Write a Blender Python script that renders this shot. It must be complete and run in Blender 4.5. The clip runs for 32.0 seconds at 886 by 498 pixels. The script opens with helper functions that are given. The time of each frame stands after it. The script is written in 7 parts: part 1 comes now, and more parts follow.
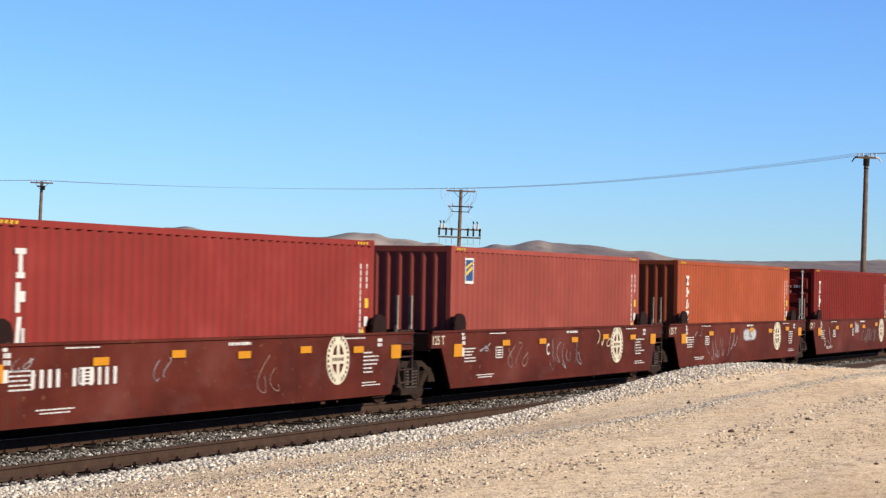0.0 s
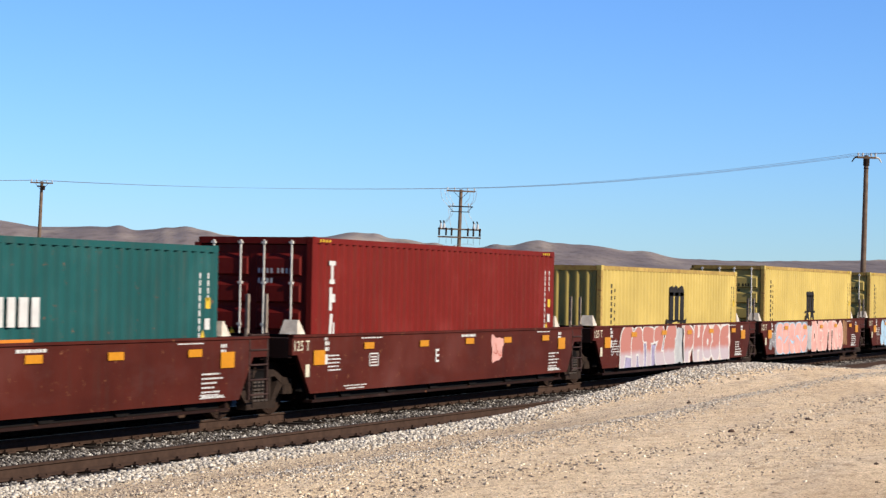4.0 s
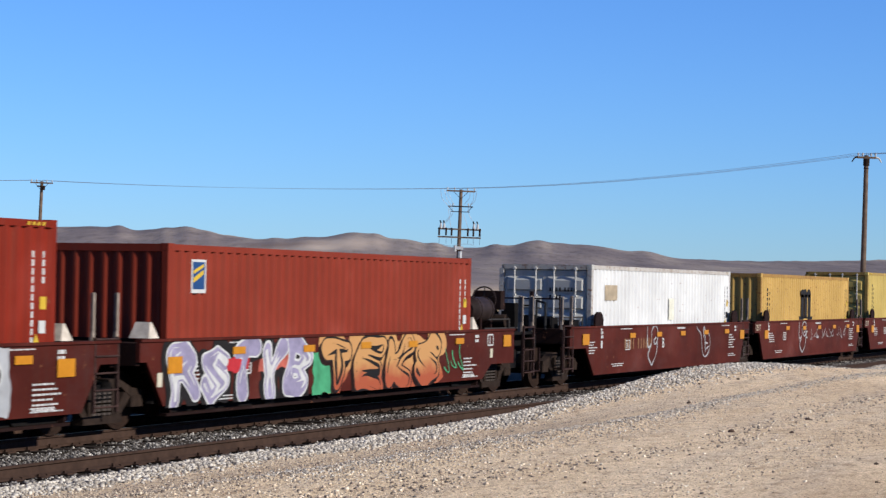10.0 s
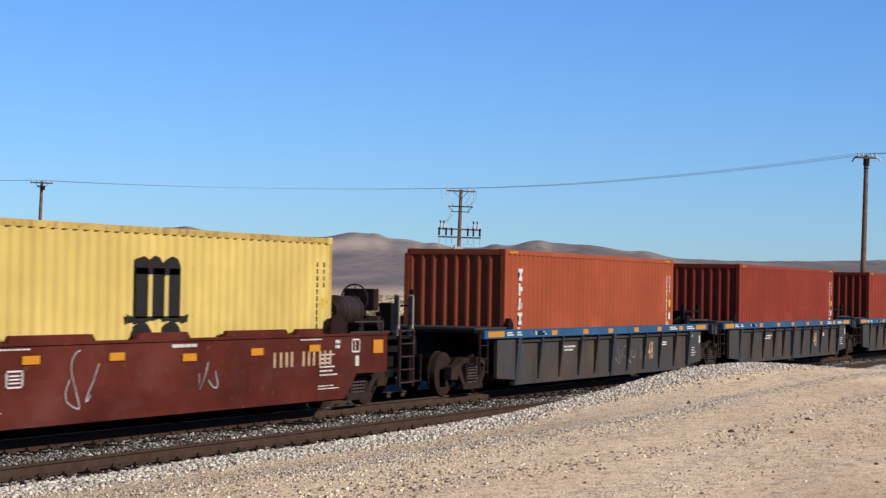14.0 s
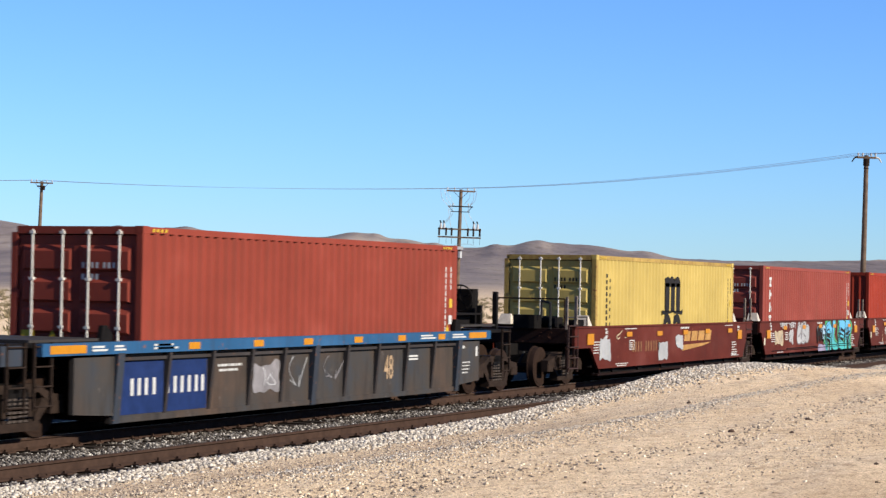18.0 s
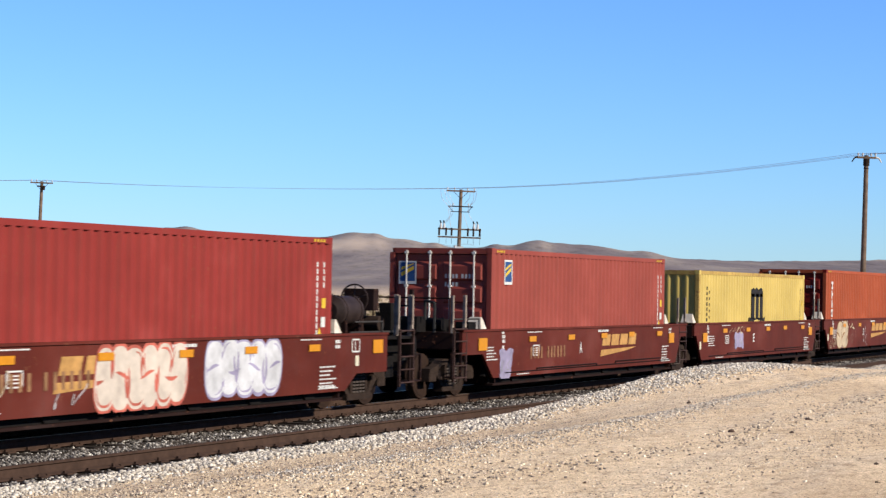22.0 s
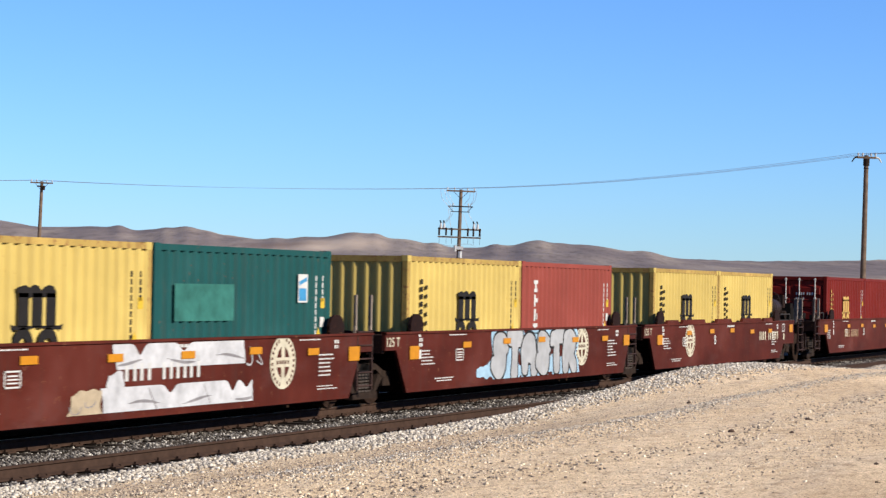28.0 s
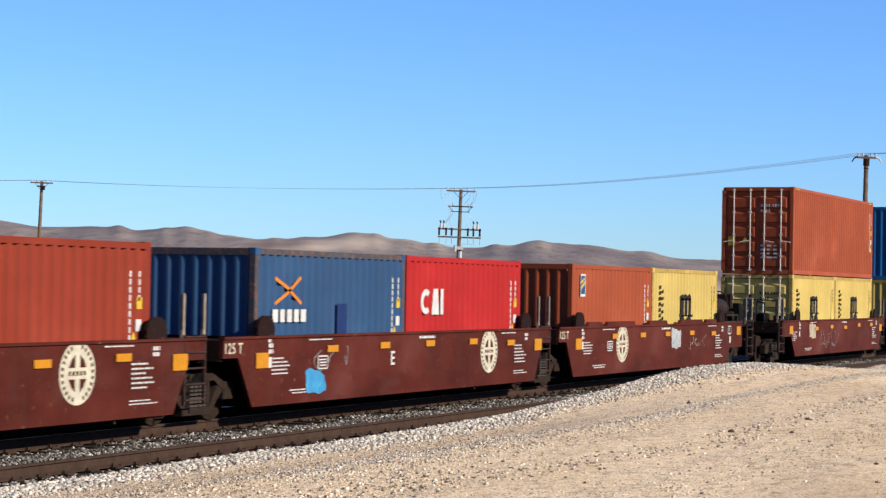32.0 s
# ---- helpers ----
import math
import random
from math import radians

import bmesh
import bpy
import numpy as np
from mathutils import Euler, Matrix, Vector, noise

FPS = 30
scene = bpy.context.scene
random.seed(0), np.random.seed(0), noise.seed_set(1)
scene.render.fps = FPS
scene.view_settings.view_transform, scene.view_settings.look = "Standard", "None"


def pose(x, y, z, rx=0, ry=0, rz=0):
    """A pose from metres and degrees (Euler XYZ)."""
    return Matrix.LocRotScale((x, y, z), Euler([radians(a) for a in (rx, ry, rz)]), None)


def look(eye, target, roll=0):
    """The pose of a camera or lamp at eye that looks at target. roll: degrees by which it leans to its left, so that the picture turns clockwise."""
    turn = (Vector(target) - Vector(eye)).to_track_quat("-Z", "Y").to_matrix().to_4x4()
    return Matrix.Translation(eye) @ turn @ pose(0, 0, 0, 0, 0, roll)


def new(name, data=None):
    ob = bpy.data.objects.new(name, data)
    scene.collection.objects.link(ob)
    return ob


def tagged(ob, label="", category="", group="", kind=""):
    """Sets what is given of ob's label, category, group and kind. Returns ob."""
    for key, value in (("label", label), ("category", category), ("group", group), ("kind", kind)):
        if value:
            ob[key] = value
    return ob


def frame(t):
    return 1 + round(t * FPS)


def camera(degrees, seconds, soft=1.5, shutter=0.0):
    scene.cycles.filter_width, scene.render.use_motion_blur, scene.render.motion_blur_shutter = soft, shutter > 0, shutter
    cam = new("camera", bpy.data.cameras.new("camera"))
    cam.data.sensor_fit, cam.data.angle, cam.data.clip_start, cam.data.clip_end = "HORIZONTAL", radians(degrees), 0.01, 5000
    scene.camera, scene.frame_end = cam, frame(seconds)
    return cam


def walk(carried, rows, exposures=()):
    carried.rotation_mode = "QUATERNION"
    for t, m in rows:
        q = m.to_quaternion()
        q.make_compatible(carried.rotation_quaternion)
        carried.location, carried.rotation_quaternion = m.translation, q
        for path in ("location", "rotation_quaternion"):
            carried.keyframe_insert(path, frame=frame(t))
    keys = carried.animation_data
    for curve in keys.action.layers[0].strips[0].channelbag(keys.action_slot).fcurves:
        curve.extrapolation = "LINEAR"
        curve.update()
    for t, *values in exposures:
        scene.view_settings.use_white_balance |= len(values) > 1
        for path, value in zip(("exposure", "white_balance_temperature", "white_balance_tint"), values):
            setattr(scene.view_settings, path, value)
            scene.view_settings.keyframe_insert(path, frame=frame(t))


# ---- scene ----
# The camera stands still on a bank beside two tracks. x runs along the rails, z = 0 is the railhead.
EYE = Vector((0.0, -18.329, 2.28))
YAW, PITCH, ROLL = 23.706, 1.04, 1.04
cam = camera(23.926, 32.0, soft=1.35, shutter=0.1)
aim = EYE + Vector((math.cos(radians(YAW)) * math.cos(radians(PITCH)), math.sin(radians(YAW)) * math.cos(radians(PITCH)), math.sin(radians(PITCH))))
stand = look(EYE, aim, ROLL)
walk(cam, [(0.0, stand), (32.0, stand)], exposures=((0.0, 1.12, 6650, 10), (5.0, 1.10, 6450, 10), (6.0, 0.85, 6250, 10), (8.0, 0.84, 5900, 10), (10.0, 0.82, 5950, 10), (11.0, 0.72, 6050, 10), (12.0, 0.64, 6250, 10), (13.0, 0.76, 6250, 10), (13.5, 0.78, 6250, 10), (15.5, 1.06, 6450, 10), (17.0, 1.12, 6450, 10), (19.0, 1.17, 6400, 10), (24.0, 1.15, 6400, 10), (32.0, 1.11, 6400, 10)))

# The train's way: metres gone since the start.
PASSED = ((0.0, 0.0), (5.0, 110.435), (10.0, 220.885), (13.5, 298.12), (15.5, 342.91), (16.0, 353.92), (16.5, 364.33), (20.0, 441.548), (25.0, 551.77), (32.0, 705.679))
ODO = [(t, float(np.interp(t, [p[0] for p in PASSED], [p[1] for p in PASSED]))) for t in sorted(set([0.5 * k for k in range(0, 65, 2)] + [13.5, 14.5, 15.5, 16.5]))]

# ---- world and sun ----
SUN_DIR = Vector((-0.105, -0.873, 0.475)).normalized()
world = bpy.data.worlds.new("sky")
scene.world = world
world.use_nodes = True
wn = world.node_tree.nodes
wn.clear()
sky = wn.new("ShaderNodeTexSky")
sky.sky_type, sky.sun_disc = "NISHITA", False
sky.sun_elevation = math.asin(SUN_DIR.z)
sky.sun_rotation = math.atan2(SUN_DIR.x, SUN_DIR.y)
sky.altitude, sky.air_density, sky.dust_density, sky.ozone_density = 900.0, 1.15, 0.05, 2.2
wbg = wn.new("ShaderNodeBackground")
wbg.inputs["Strength"].default_value = 0.0575
wout = wn.new("ShaderNodeOutputWorld")
tint = wn.new("ShaderNodeMix")
tint.data_type, tint.blend_type = "RGBA", "MULTIPLY"
tint.inputs[0].default_value, tint.inputs[7].default_value = 1.0, (0.475, 0.771, 1.345, 1)
world.node_tree.links.new(sky.outputs[0], tint.inputs[6])
world.node_tree.links.new(tint.outputs[2], wbg.inputs[0])
world.node_tree.links.new(wbg.outputs[0], wout.inputs[0])
sun_data = bpy.data.lights.new("sun", "SUN")
sun_data.energy, sun_data.angle, sun_data.color = 5.0, radians(0.53), (1.0, 0.91, 0.77)
sun = new("sun", sun_data)
sun.matrix_world = look(SUN_DIR * 60, (0, 0, 0))


# ---- materials ----
def material(name):
    m = bpy.data.materials.new(name)
    m.use_nodes = True
    nt = m.node_tree
    return m, nt, nt.nodes, nt.links, nt.nodes["Principled BSDF"]


def noise_node(nodes, links, scale, detail=4.0, rough=0.6, coord="Object", stretch=None):
    tc = nodes.new("ShaderNodeTexCoord")
    n = nodes.new("ShaderNodeTexNoise")
    n.inputs["Scale"].default_value, n.inputs["Detail"].default_value, n.inputs["Roughness"].default_value = scale, detail, rough
    if stretch:
        mp = nodes.new("ShaderNodeMapping")
        mp.inputs["Scale"].default_value = stretch
        links.new(tc.outputs[coord], mp.inputs[0])
        links.new(mp.outputs[0], n.inputs["Vector"])
    else:
        links.new(tc.outputs[coord], n.inputs["Vector"])
    return n


def ramp(nodes, links, src, stops):
    r = nodes.new("ShaderNodeValToRGB")
    while len(r.color_ramp.elements) < len(stops):
        r.color_ramp.elements.new(0.5)
    for e, (p, c) in zip(r.color_ramp.elements, stops):
        e.position, e.color = p, (*c, 1) if len(c) == 3 else c
    links.new(src, r.inputs[0])
    return r


def mix(nodes, links, fac, a, b, mode="MIX"):
    m = nodes.new("ShaderNodeMix")
    m.data_type, m.blend_type = "RGBA", mode
    for sock, v in ((m.inputs[0], fac), (m.inputs[6], a), (m.inputs[7], b)):
        if isinstance(v, bpy.types.NodeSocket):
            links.new(v, sock)
        elif isinstance(v, (int, float)):
            sock.default_value = v
        else:
            sock.default_value = (*v, 1)
    return m.outputs[2]


def bump(nodes, links, bsdf, src, strength, dist):
    b = nodes.new("ShaderNodeBump")
    b.inputs["Strength"].default_value, b.inputs["Distance"].default_value = strength, dist
    links.new(src, b.inputs["Height"])
    links.new(b.outputs[0], bsdf.inputs["Normal"])


def paint(name, rgb, dirt=(0.16, 0.10, 0.07), grime=0.2, rust=0.0, rough=0.55, mottle=0.0):
    """Weathered paint on steel: broad fading, vertical streaks of dirt, specks of rust."""
    rgb = tuple(0.37 * c for c in rgb)
    dirt = tuple(0.42 * c for c in dirt)
    m, nt, N, L, B = material(name)
    oi = N.new("ShaderNodeObjectInfo")
    fade = noise_node(N, L, 0.55, 3.0)
    faded = tuple(min(1.0, c * 1.2 + 0.006) for c in rgb)
    dark = tuple(c * (0.84 - 0.3 * mottle) for c in rgb)
    c0 = ramp(N, L, fade.outputs[0], ((0.3, dark), (0.55, rgb), (0.75, faded)))
    streak = noise_node(N, L, 1.6, 5.0, 0.65, stretch=(4.0, 4.0, 0.35))
    sr = ramp(N, L, streak.outputs[0], ((0.52, (0, 0, 0)), (0.78, (grime, grime, grime))))
    c1 = mix(N, L, sr.outputs[0], c0.outputs[0], dirt)
    if mottle:
        # chalky dust and sooty smudges in cloudy patches
        dust = noise_node(N, L, 1.1, 7.0, 0.7, stretch=(0.6, 1.0, 1.3))
        dr = ramp(N, L, dust.outputs[0], ((0.52, (0, 0, 0)), (0.74, (0.42 * mottle, 0.42 * mottle, 0.42 * mottle))))
        c1 = mix(N, L, dr.outputs[0], c1, tuple(0.55 * c + 0.022 for c in faded))
        soot = noise_node(N, L, 0.8, 6.0, 0.66, stretch=(0.5, 1.0, 1.6))
        so = ramp(N, L, soot.outputs[0], ((0.5, (0, 0, 0)), (0.72, (0.75 * mottle, 0.75 * mottle, 0.75 * mottle))))
        c1 = mix(N, L, so.outputs[0], c1, tuple(0.42 * c for c in rgb))
    speck = noise_node(N, L, 9.0, 6.0, 0.7)
    k = 0.66 - 0.16 * rust
    pr = ramp(N, L, speck.outputs[0], ((k, (0, 0, 0)), (k + 0.06, (0.75, 0.75, 0.75))))
    c2 = mix(N, L, pr.outputs[0], c1, (0.12, 0.05, 0.025))
    hs = N.new("ShaderNodeHueSaturation")
    mr = N.new("ShaderNodeMapRange")
    mr.inputs[3].default_value, mr.inputs[4].default_value = 0.93, 1.07
    L.new(oi.outputs["Random"], mr.inputs[0])
    L.new(mr.outputs[0], hs.inputs["Value"])
    L.new(c2, hs.inputs["Color"])
    L.new(hs.outputs[0], B.inputs["Base Color"])
    B.inputs["Roughness"].default_value = rough
    B.inputs["Specular IOR Level"].default_value = 0.05
    dent = noise_node(N, L, 2.2, 3.0)
    bump(N, L, B, dent.outputs[0], 0.25, 0.02)
    return m


def plain(name, rgb, rough=0.6, metal=0.0, vary=0.25, scale=14.0, bmp=0.15):
    rgb = tuple(0.68 * c for c in rgb)
    m, nt, N, L, B = material(name)
    if not metal:
        B.inputs["Specular IOR Level"].default_value = 0.08
    n = noise_node(N, L, scale, 5.0, 0.65)
    lo, hi = tuple(c * (1 - vary) for c in rgb), tuple(min(1, c * (1 + vary)) for c in rgb)
    r = ramp(N, L, n.outputs[0], ((0.3, lo), (0.7, hi)))
    L.new(r.outputs[0], B.inputs["Base Color"])
    B.inputs["Roughness"].default_value, B.inputs["Metallic"].default_value = rough, metal
    if bmp:
        bump(N, L, B, n.outputs[0], bmp, 0.01)
    return m


BOX_PAINT = {
    "maroon": paint("paint_maroon", (0.24, 0.020, 0.015), rust=0.1),
    "crimson": paint("paint_crimson", (0.345, 0.048, 0.040), rust=0.1),
    "salmon": paint("paint_salmon_red", (0.41, 0.080, 0.052), rust=0.1),
    "tomato": paint("paint_tomato_red", (0.46, 0.058, 0.032), rust=0.15),
    "red": paint("paint_red", (0.325, 0.034, 0.016), rust=0.1),
    "brick": paint("paint_brick", (0.365, 0.056, 0.030), rust=0.1),
    "pink": paint("paint_faded_red", (0.42, 0.092, 0.070), rust=0.05),
    "orange": paint("paint_orange", (0.48, 0.104, 0.044), rust=0.05),
    "scarlet": paint("paint_scarlet", (0.60, 0.03, 0.03), grime=0.15, rust=0.0),
    "yellow": paint("paint_yellow", (0.85, 0.635, 0.19), grime=0.2, rust=0.05),
    "ochre": paint("paint_ochre", (0.80, 0.51, 0.15), dirt=(0.22, 0.09, 0.04), grime=0.3, rust=0.5),
    "green": paint("paint_green", (0.022, 0.122, 0.120), rust=0.15),
    "white": paint("paint_white", (1.12, 1.11, 1.08), grime=0.2, rust=0.2),
    # white lowered and yellowed: the shade on the door end is in this colour
    "grey": paint("paint_shaded_white_door", (0.82, 0.80, 0.73), rust=0.2),
    "blue": paint("paint_blue", (0.05, 0.125, 0.27), rust=0.1),
    "skyblue": paint("paint_light_blue", (0.02, 0.16, 0.40), rust=0.05),
}
FRAME_PAINT = {
    "yellow": paint("rusty_yellow_frame", (0.72, 0.49, 0.14), dirt=(0.24, 0.11, 0.05), grime=0.9, rust=0.7, mottle=0.4),
    "ochre": paint("rusty_ochre_frame", (0.62, 0.36, 0.10), dirt=(0.22, 0.09, 0.04), grime=0.75, rust=0.75),
    "blue": paint("rusty_blue_frame", (0.10, 0.10, 0.12), dirt=(0.16, 0.09, 0.06), grime=0.8, rust=0.8),
    "white": paint("rusty_white_frame", (0.85, 0.80, 0.72), dirt=(0.30, 0.18, 0.10), grime=0.7, rust=0.7),
}
CAR_PAINT = paint("paint_oxide_brown", (0.145, 0.029, 0.018), dirt=(0.07, 0.045, 0.035), grime=0.45, rust=0.2, rough=0.6, mottle=0.8)
CAR_PAINT_NEW = paint("paint_oxide_red", (0.165, 0.033, 0.0215), dirt=(0.09, 0.05, 0.037), grime=0.35, rust=0.15, rough=0.55, mottle=0.5)
CAR_PAINT_DIM = paint("paint_dull_oxide_red", (0.122, 0.0235, 0.0148), dirt=(0.07, 0.04, 0.03), grime=0.4, rust=0.2, rough=0.6, mottle=0.6)
CAR_DARK = paint("paint_dark_brown", (0.029, 0.0135, 0.011), dirt=(0.025, 0.018, 0.015), grime=0.5, rust=0.3, rough=0.7)
CAR_BLUE = paint("paint_chord_blue", (0.04, 0.14, 0.30), dirt=(0.05, 0.045, 0.045), grime=0.65, rust=0.3)


def panel_material():
    """Old blue paint worn to grey, with soot runs and brown rust blotches."""
    m, nt, N, L, B = material("worn_blue_grey_panel")
    blotch = noise_node(N, L, 0.75, 5.0, 0.6)
    c0 = ramp(N, L, blotch.outputs[0], ((0.30, (0.020, 0.025, 0.033)), (0.43, (0.028, 0.025, 0.023)), (0.54, (0.033, 0.025, 0.020)), (0.68, (0.046, 0.030, 0.021))))
    runs = noise_node(N, L, 1.3, 6.0, 0.7, stretch=(3.0, 3.0, 0.4))
    rr = ramp(N, L, runs.outputs[0], ((0.48, (0, 0, 0)), (0.72, (0.8, 0.8, 0.8))))
    c1 = mix(N, L, rr.outputs[0], c0.outputs[0], (0.011, 0.009, 0.008))
    chips = noise_node(N, L, 6.0, 6.0, 0.72)
    cr = ramp(N, L, chips.outputs[0], ((0.62, (0, 0, 0)), (0.68, (0.6, 0.6, 0.6))))
    c2 = mix(N, L, cr.outputs[0], c1, (0.065, 0.06, 0.058))
    L.new(c2, B.inputs["Base Color"])
    B.inputs["Roughness"].default_value = 0.7
    B.inputs["Specular IOR Level"].default_value = 0.15
    bump(N, L, B, runs.outputs[0], 0.25, 0.02)
    return m


CAR_GREY = panel_material()
CAR_BLACKBLUE = paint("paint_blue_black", (0.030, 0.045, 0.075), dirt=(0.04, 0.03, 0.025), grime=0.6, rust=0.3, rough=0.6)
RAIL_MAT = plain("rusty_rail_steel", (0.045, 0.026, 0.018), 0.8, 0.0, 0.3, 6.0)
RAIL_TOP = plain("polished_railhead", (0.42, 0.38, 0.34), 0.35, 0.9, 0.15, 3.0, 0.0)
TIE_MAT = plain("creosoted_tie_wood", (0.022, 0.016, 0.013), 0.9, 0.0, 0.4, 7.0, 0.4)
# Near-black: soot and the shade under the cars share this one colour.
STEEL_DARK = plain("sooty_shade_black_steel", (0.006, 0.0048, 0.0044), 0.8, 0.0, 0.4, 8.0, 0.3)
STEEL_GREY = plain("dusty_cast_steel", (0.023, 0.0145, 0.0105), 0.85, 0.0, 0.4, 8.0, 0.3)
WHEEL_MAT = plain("rusty_wheel_steel", (0.022, 0.012, 0.008), 0.75, 0.0, 0.3, 6.0)
GALV = plain("galvanised_rod", (0.52, 0.50, 0.46), 0.5, 0.0, 0.15, 20.0, 0.0)
RUBBER = plain("black_gasket", (0.02, 0.02, 0.02), 0.8, 0.0, 0.2, 10.0, 0.0)
W_WHITE = plain("white_stencil_paint", (0.459, 0.453, 0.434), 0.6, 0.0, 0.12, 5.0, 0.0)
W_CREAM = plain("cream_stencil_paint", (0.446, 0.409, 0.310), 0.6, 0.0, 0.2, 6.0, 0.0)
W_BLACK = plain("black_stencil_paint", (0.015, 0.013, 0.012), 0.55, 0.0, 0.2, 5.0, 0.0)
W_GOLD = plain("faded_gold_paint", (0.341, 0.186, 0.062), 0.6, 0.0, 0.3, 6.0, 0.0)
W_EMBLEM = plain("gold_emblem_paint", (0.42, 0.265, 0.078), 0.55, 0.0, 0.15, 5.0, 0.0)
W_TAN = plain("pale_tan_paint", (0.322, 0.223, 0.136), 0.6, 0.0, 0.3, 6.0, 0.0)
W_YELLOW = plain("yellow_sticker", (0.484, 0.322, 0.031), 0.5, 0.0, 0.1, 5.0, 0.0)
W_ORANGE = plain("orange_sticker", (0.484, 0.155, 0.019), 0.5, 0.0, 0.1, 5.0, 0.0)
REFLECT = plain("amber_reflector_tape", (0.42, 0.172, 0.012), 0.35, 0.0, 0.12, 9.0, 0.0)
W_BLUE = plain("blue_spray_paint", (0.043, 0.205, 0.384), 0.6, 0.0, 0.25, 3.0, 0.0)
W_CYAN = plain("cyan_spray_paint", (0.062, 0.341, 0.360), 0.6, 0.0, 0.25, 3.0, 0.0)
W_PALEBLUE = plain("pale_blue_spray_paint", (0.260, 0.384, 0.484), 0.6, 0.0, 0.2, 3.0, 0.0)
W_PINK = plain("pink_spray_paint", (0.496, 0.260, 0.223), 0.6, 0.0, 0.2, 3.0, 0.0)
W_PALEPINK = plain("pale_pink_spray_paint", (0.496, 0.384, 0.347), 0.6, 0.0, 0.2, 3.0, 0.0)
W_ROSE = plain("rose_spray_paint", (0.341, 0.087, 0.062), 0.6, 0.0, 0.35, 2.0, 0.0)
W_LILAC = plain("lilac_spray_paint", (0.223, 0.198, 0.285), 0.6, 0.0, 0.3, 3.0, 0.0)
W_SILVER = plain("silver_spray_paint", (0.372, 0.372, 0.372), 0.45, 0.2, 0.2, 2.5, 0.0)
W_GREY = plain("grey_spray_paint", (0.186, 0.174, 0.180), 0.6, 0.0, 0.3, 3.0, 0.0)
W_GREEN = plain("green_spray_paint", (0.062, 0.260, 0.124), 0.6, 0.0, 0.3, 3.0, 0.0)
W_BEIGE = plain("beige_spray_paint", (0.341, 0.273, 0.186), 0.6, 0.0, 0.3, 3.0, 0.0)
W_CREAMY = plain("creamy_white_spray_paint", (0.43, 0.37, 0.31), 0.6, 0.0, 0.22, 3.0, 0.0)
W_CHALK = plain("chalk_white_spray_paint", (0.41, 0.41, 0.42), 0.6, 0.0, 0.25, 3.0, 0.0)
W_ROSY = plain("dusty_rose_spray_paint", (0.36, 0.24, 0.25), 0.6, 0.0, 0.25, 3.0, 0.0)
W_RED = plain("red_spray_paint", (0.341, 0.025, 0.031), 0.6, 0.0, 0.25, 3.0, 0.0)


def two_tone(name, low, high, z0, z1):
    """Spray paint that fades from one colour at the foot to another at the top."""
    low, high = tuple(0.68 * c for c in low), tuple(0.68 * c for c in high)
    m, nt, N, L, B = material(name)
    tc = N.new("ShaderNodeTexCoord")
    sp = N.new("ShaderNodeSeparateXYZ")
    L.new(tc.outputs["Object"], sp.inputs[0])
    mr = N.new("ShaderNodeMapRange")
    mr.inputs[1].default_value, mr.inputs[2].default_value = z0, z1
    L.new(sp.outputs[2], mr.inputs[0])
    n = noise_node(N, L, 3.0, 4.0)
    mth = N.new("ShaderNodeMath")
    mth.operation = "MULTIPLY_ADD"
    mth.inputs[1].default_value, mth.inputs[2].default_value = 0.7, -0.35
    L.new(n.outputs[0], mth.inputs[0])
    ad = N.new("ShaderNodeMath")
    L.new(mr.outputs[0], ad.inputs[0])
    L.new(mth.outputs[0], ad.inputs[1])
    r = ramp(N, L, ad.outputs[0], ((0.25, low), (0.75, high)))
    L.new(r.outputs[0], B.inputs["Base Color"])
    B.inputs["Roughness"].default_value = 0.65
    B.inputs["Specular IOR Level"].default_value = 0.15
    return m


FADE_ROSE = two_tone("rose_over_lilac_spray", (0.36, 0.30, 0.32), (0.34, 0.135, 0.11), 0.55, 0.85)
FADE_TEAL = two_tone("cyan_over_teal_spray", (0.04, 0.20, 0.25), (0.08, 0.36, 0.46), 0.4, 1.1)
FADE_AMBER = two_tone("amber_over_red_spray", (0.30, 0.07, 0.03), (0.42, 0.22, 0.08), 0.4, 1.0)
FADE_GREY = two_tone("grey_over_silver_spray", (0.12, 0.13, 0.13), (0.36, 0.38, 0.38), 0.4, 1.2)
FADE_SKY = two_tone("teal_over_sky_spray", (0.06, 0.34, 0.34), (0.10, 0.34, 0.52), 0.4, 1.2)
TANK_MAT = plain("dusty_reservoir_paint", (0.026, 0.017, 0.015), 0.55, 0.0, 0.4, 5.0)
BRAKE_ORANGE = plain("orange_brake_wheel_paint", (0.27, 0.058, 0.018), 0.6, 0.0, 0.5, 9.0)
POLE_MAT = plain("weathered_pole_wood", (0.125, 0.088, 0.064), 0.85, 0.0, 0.35, 3.0, 0.3)
WIRE_MAT = plain("aluminium_wire", (0.34, 0.34, 0.37), 0.5, 0.6, 0.1, 3.0, 0.0)
INSULATOR = plain("porcelain_insulator", (0.384, 0.397, 0.409), 0.3, 0.0, 0.15, 9.0, 0.0)


def stone_material(name, stops):
    m, nt, N, L, B = material(name)
    g = N.new("ShaderNodeNewGeometry")
    r = ramp(N, L, g.outputs["Random Per Island"], stops)
    n = noise_node(N, L, 60.0, 3.0, coord="Object")
    c = mix(N, L, 0.35, r.outputs[0], n.outputs[0], "OVERLAY")
    L.new(c, B.inputs["Base Color"])
    B.inputs["Roughness"].default_value = 0.9
    return m


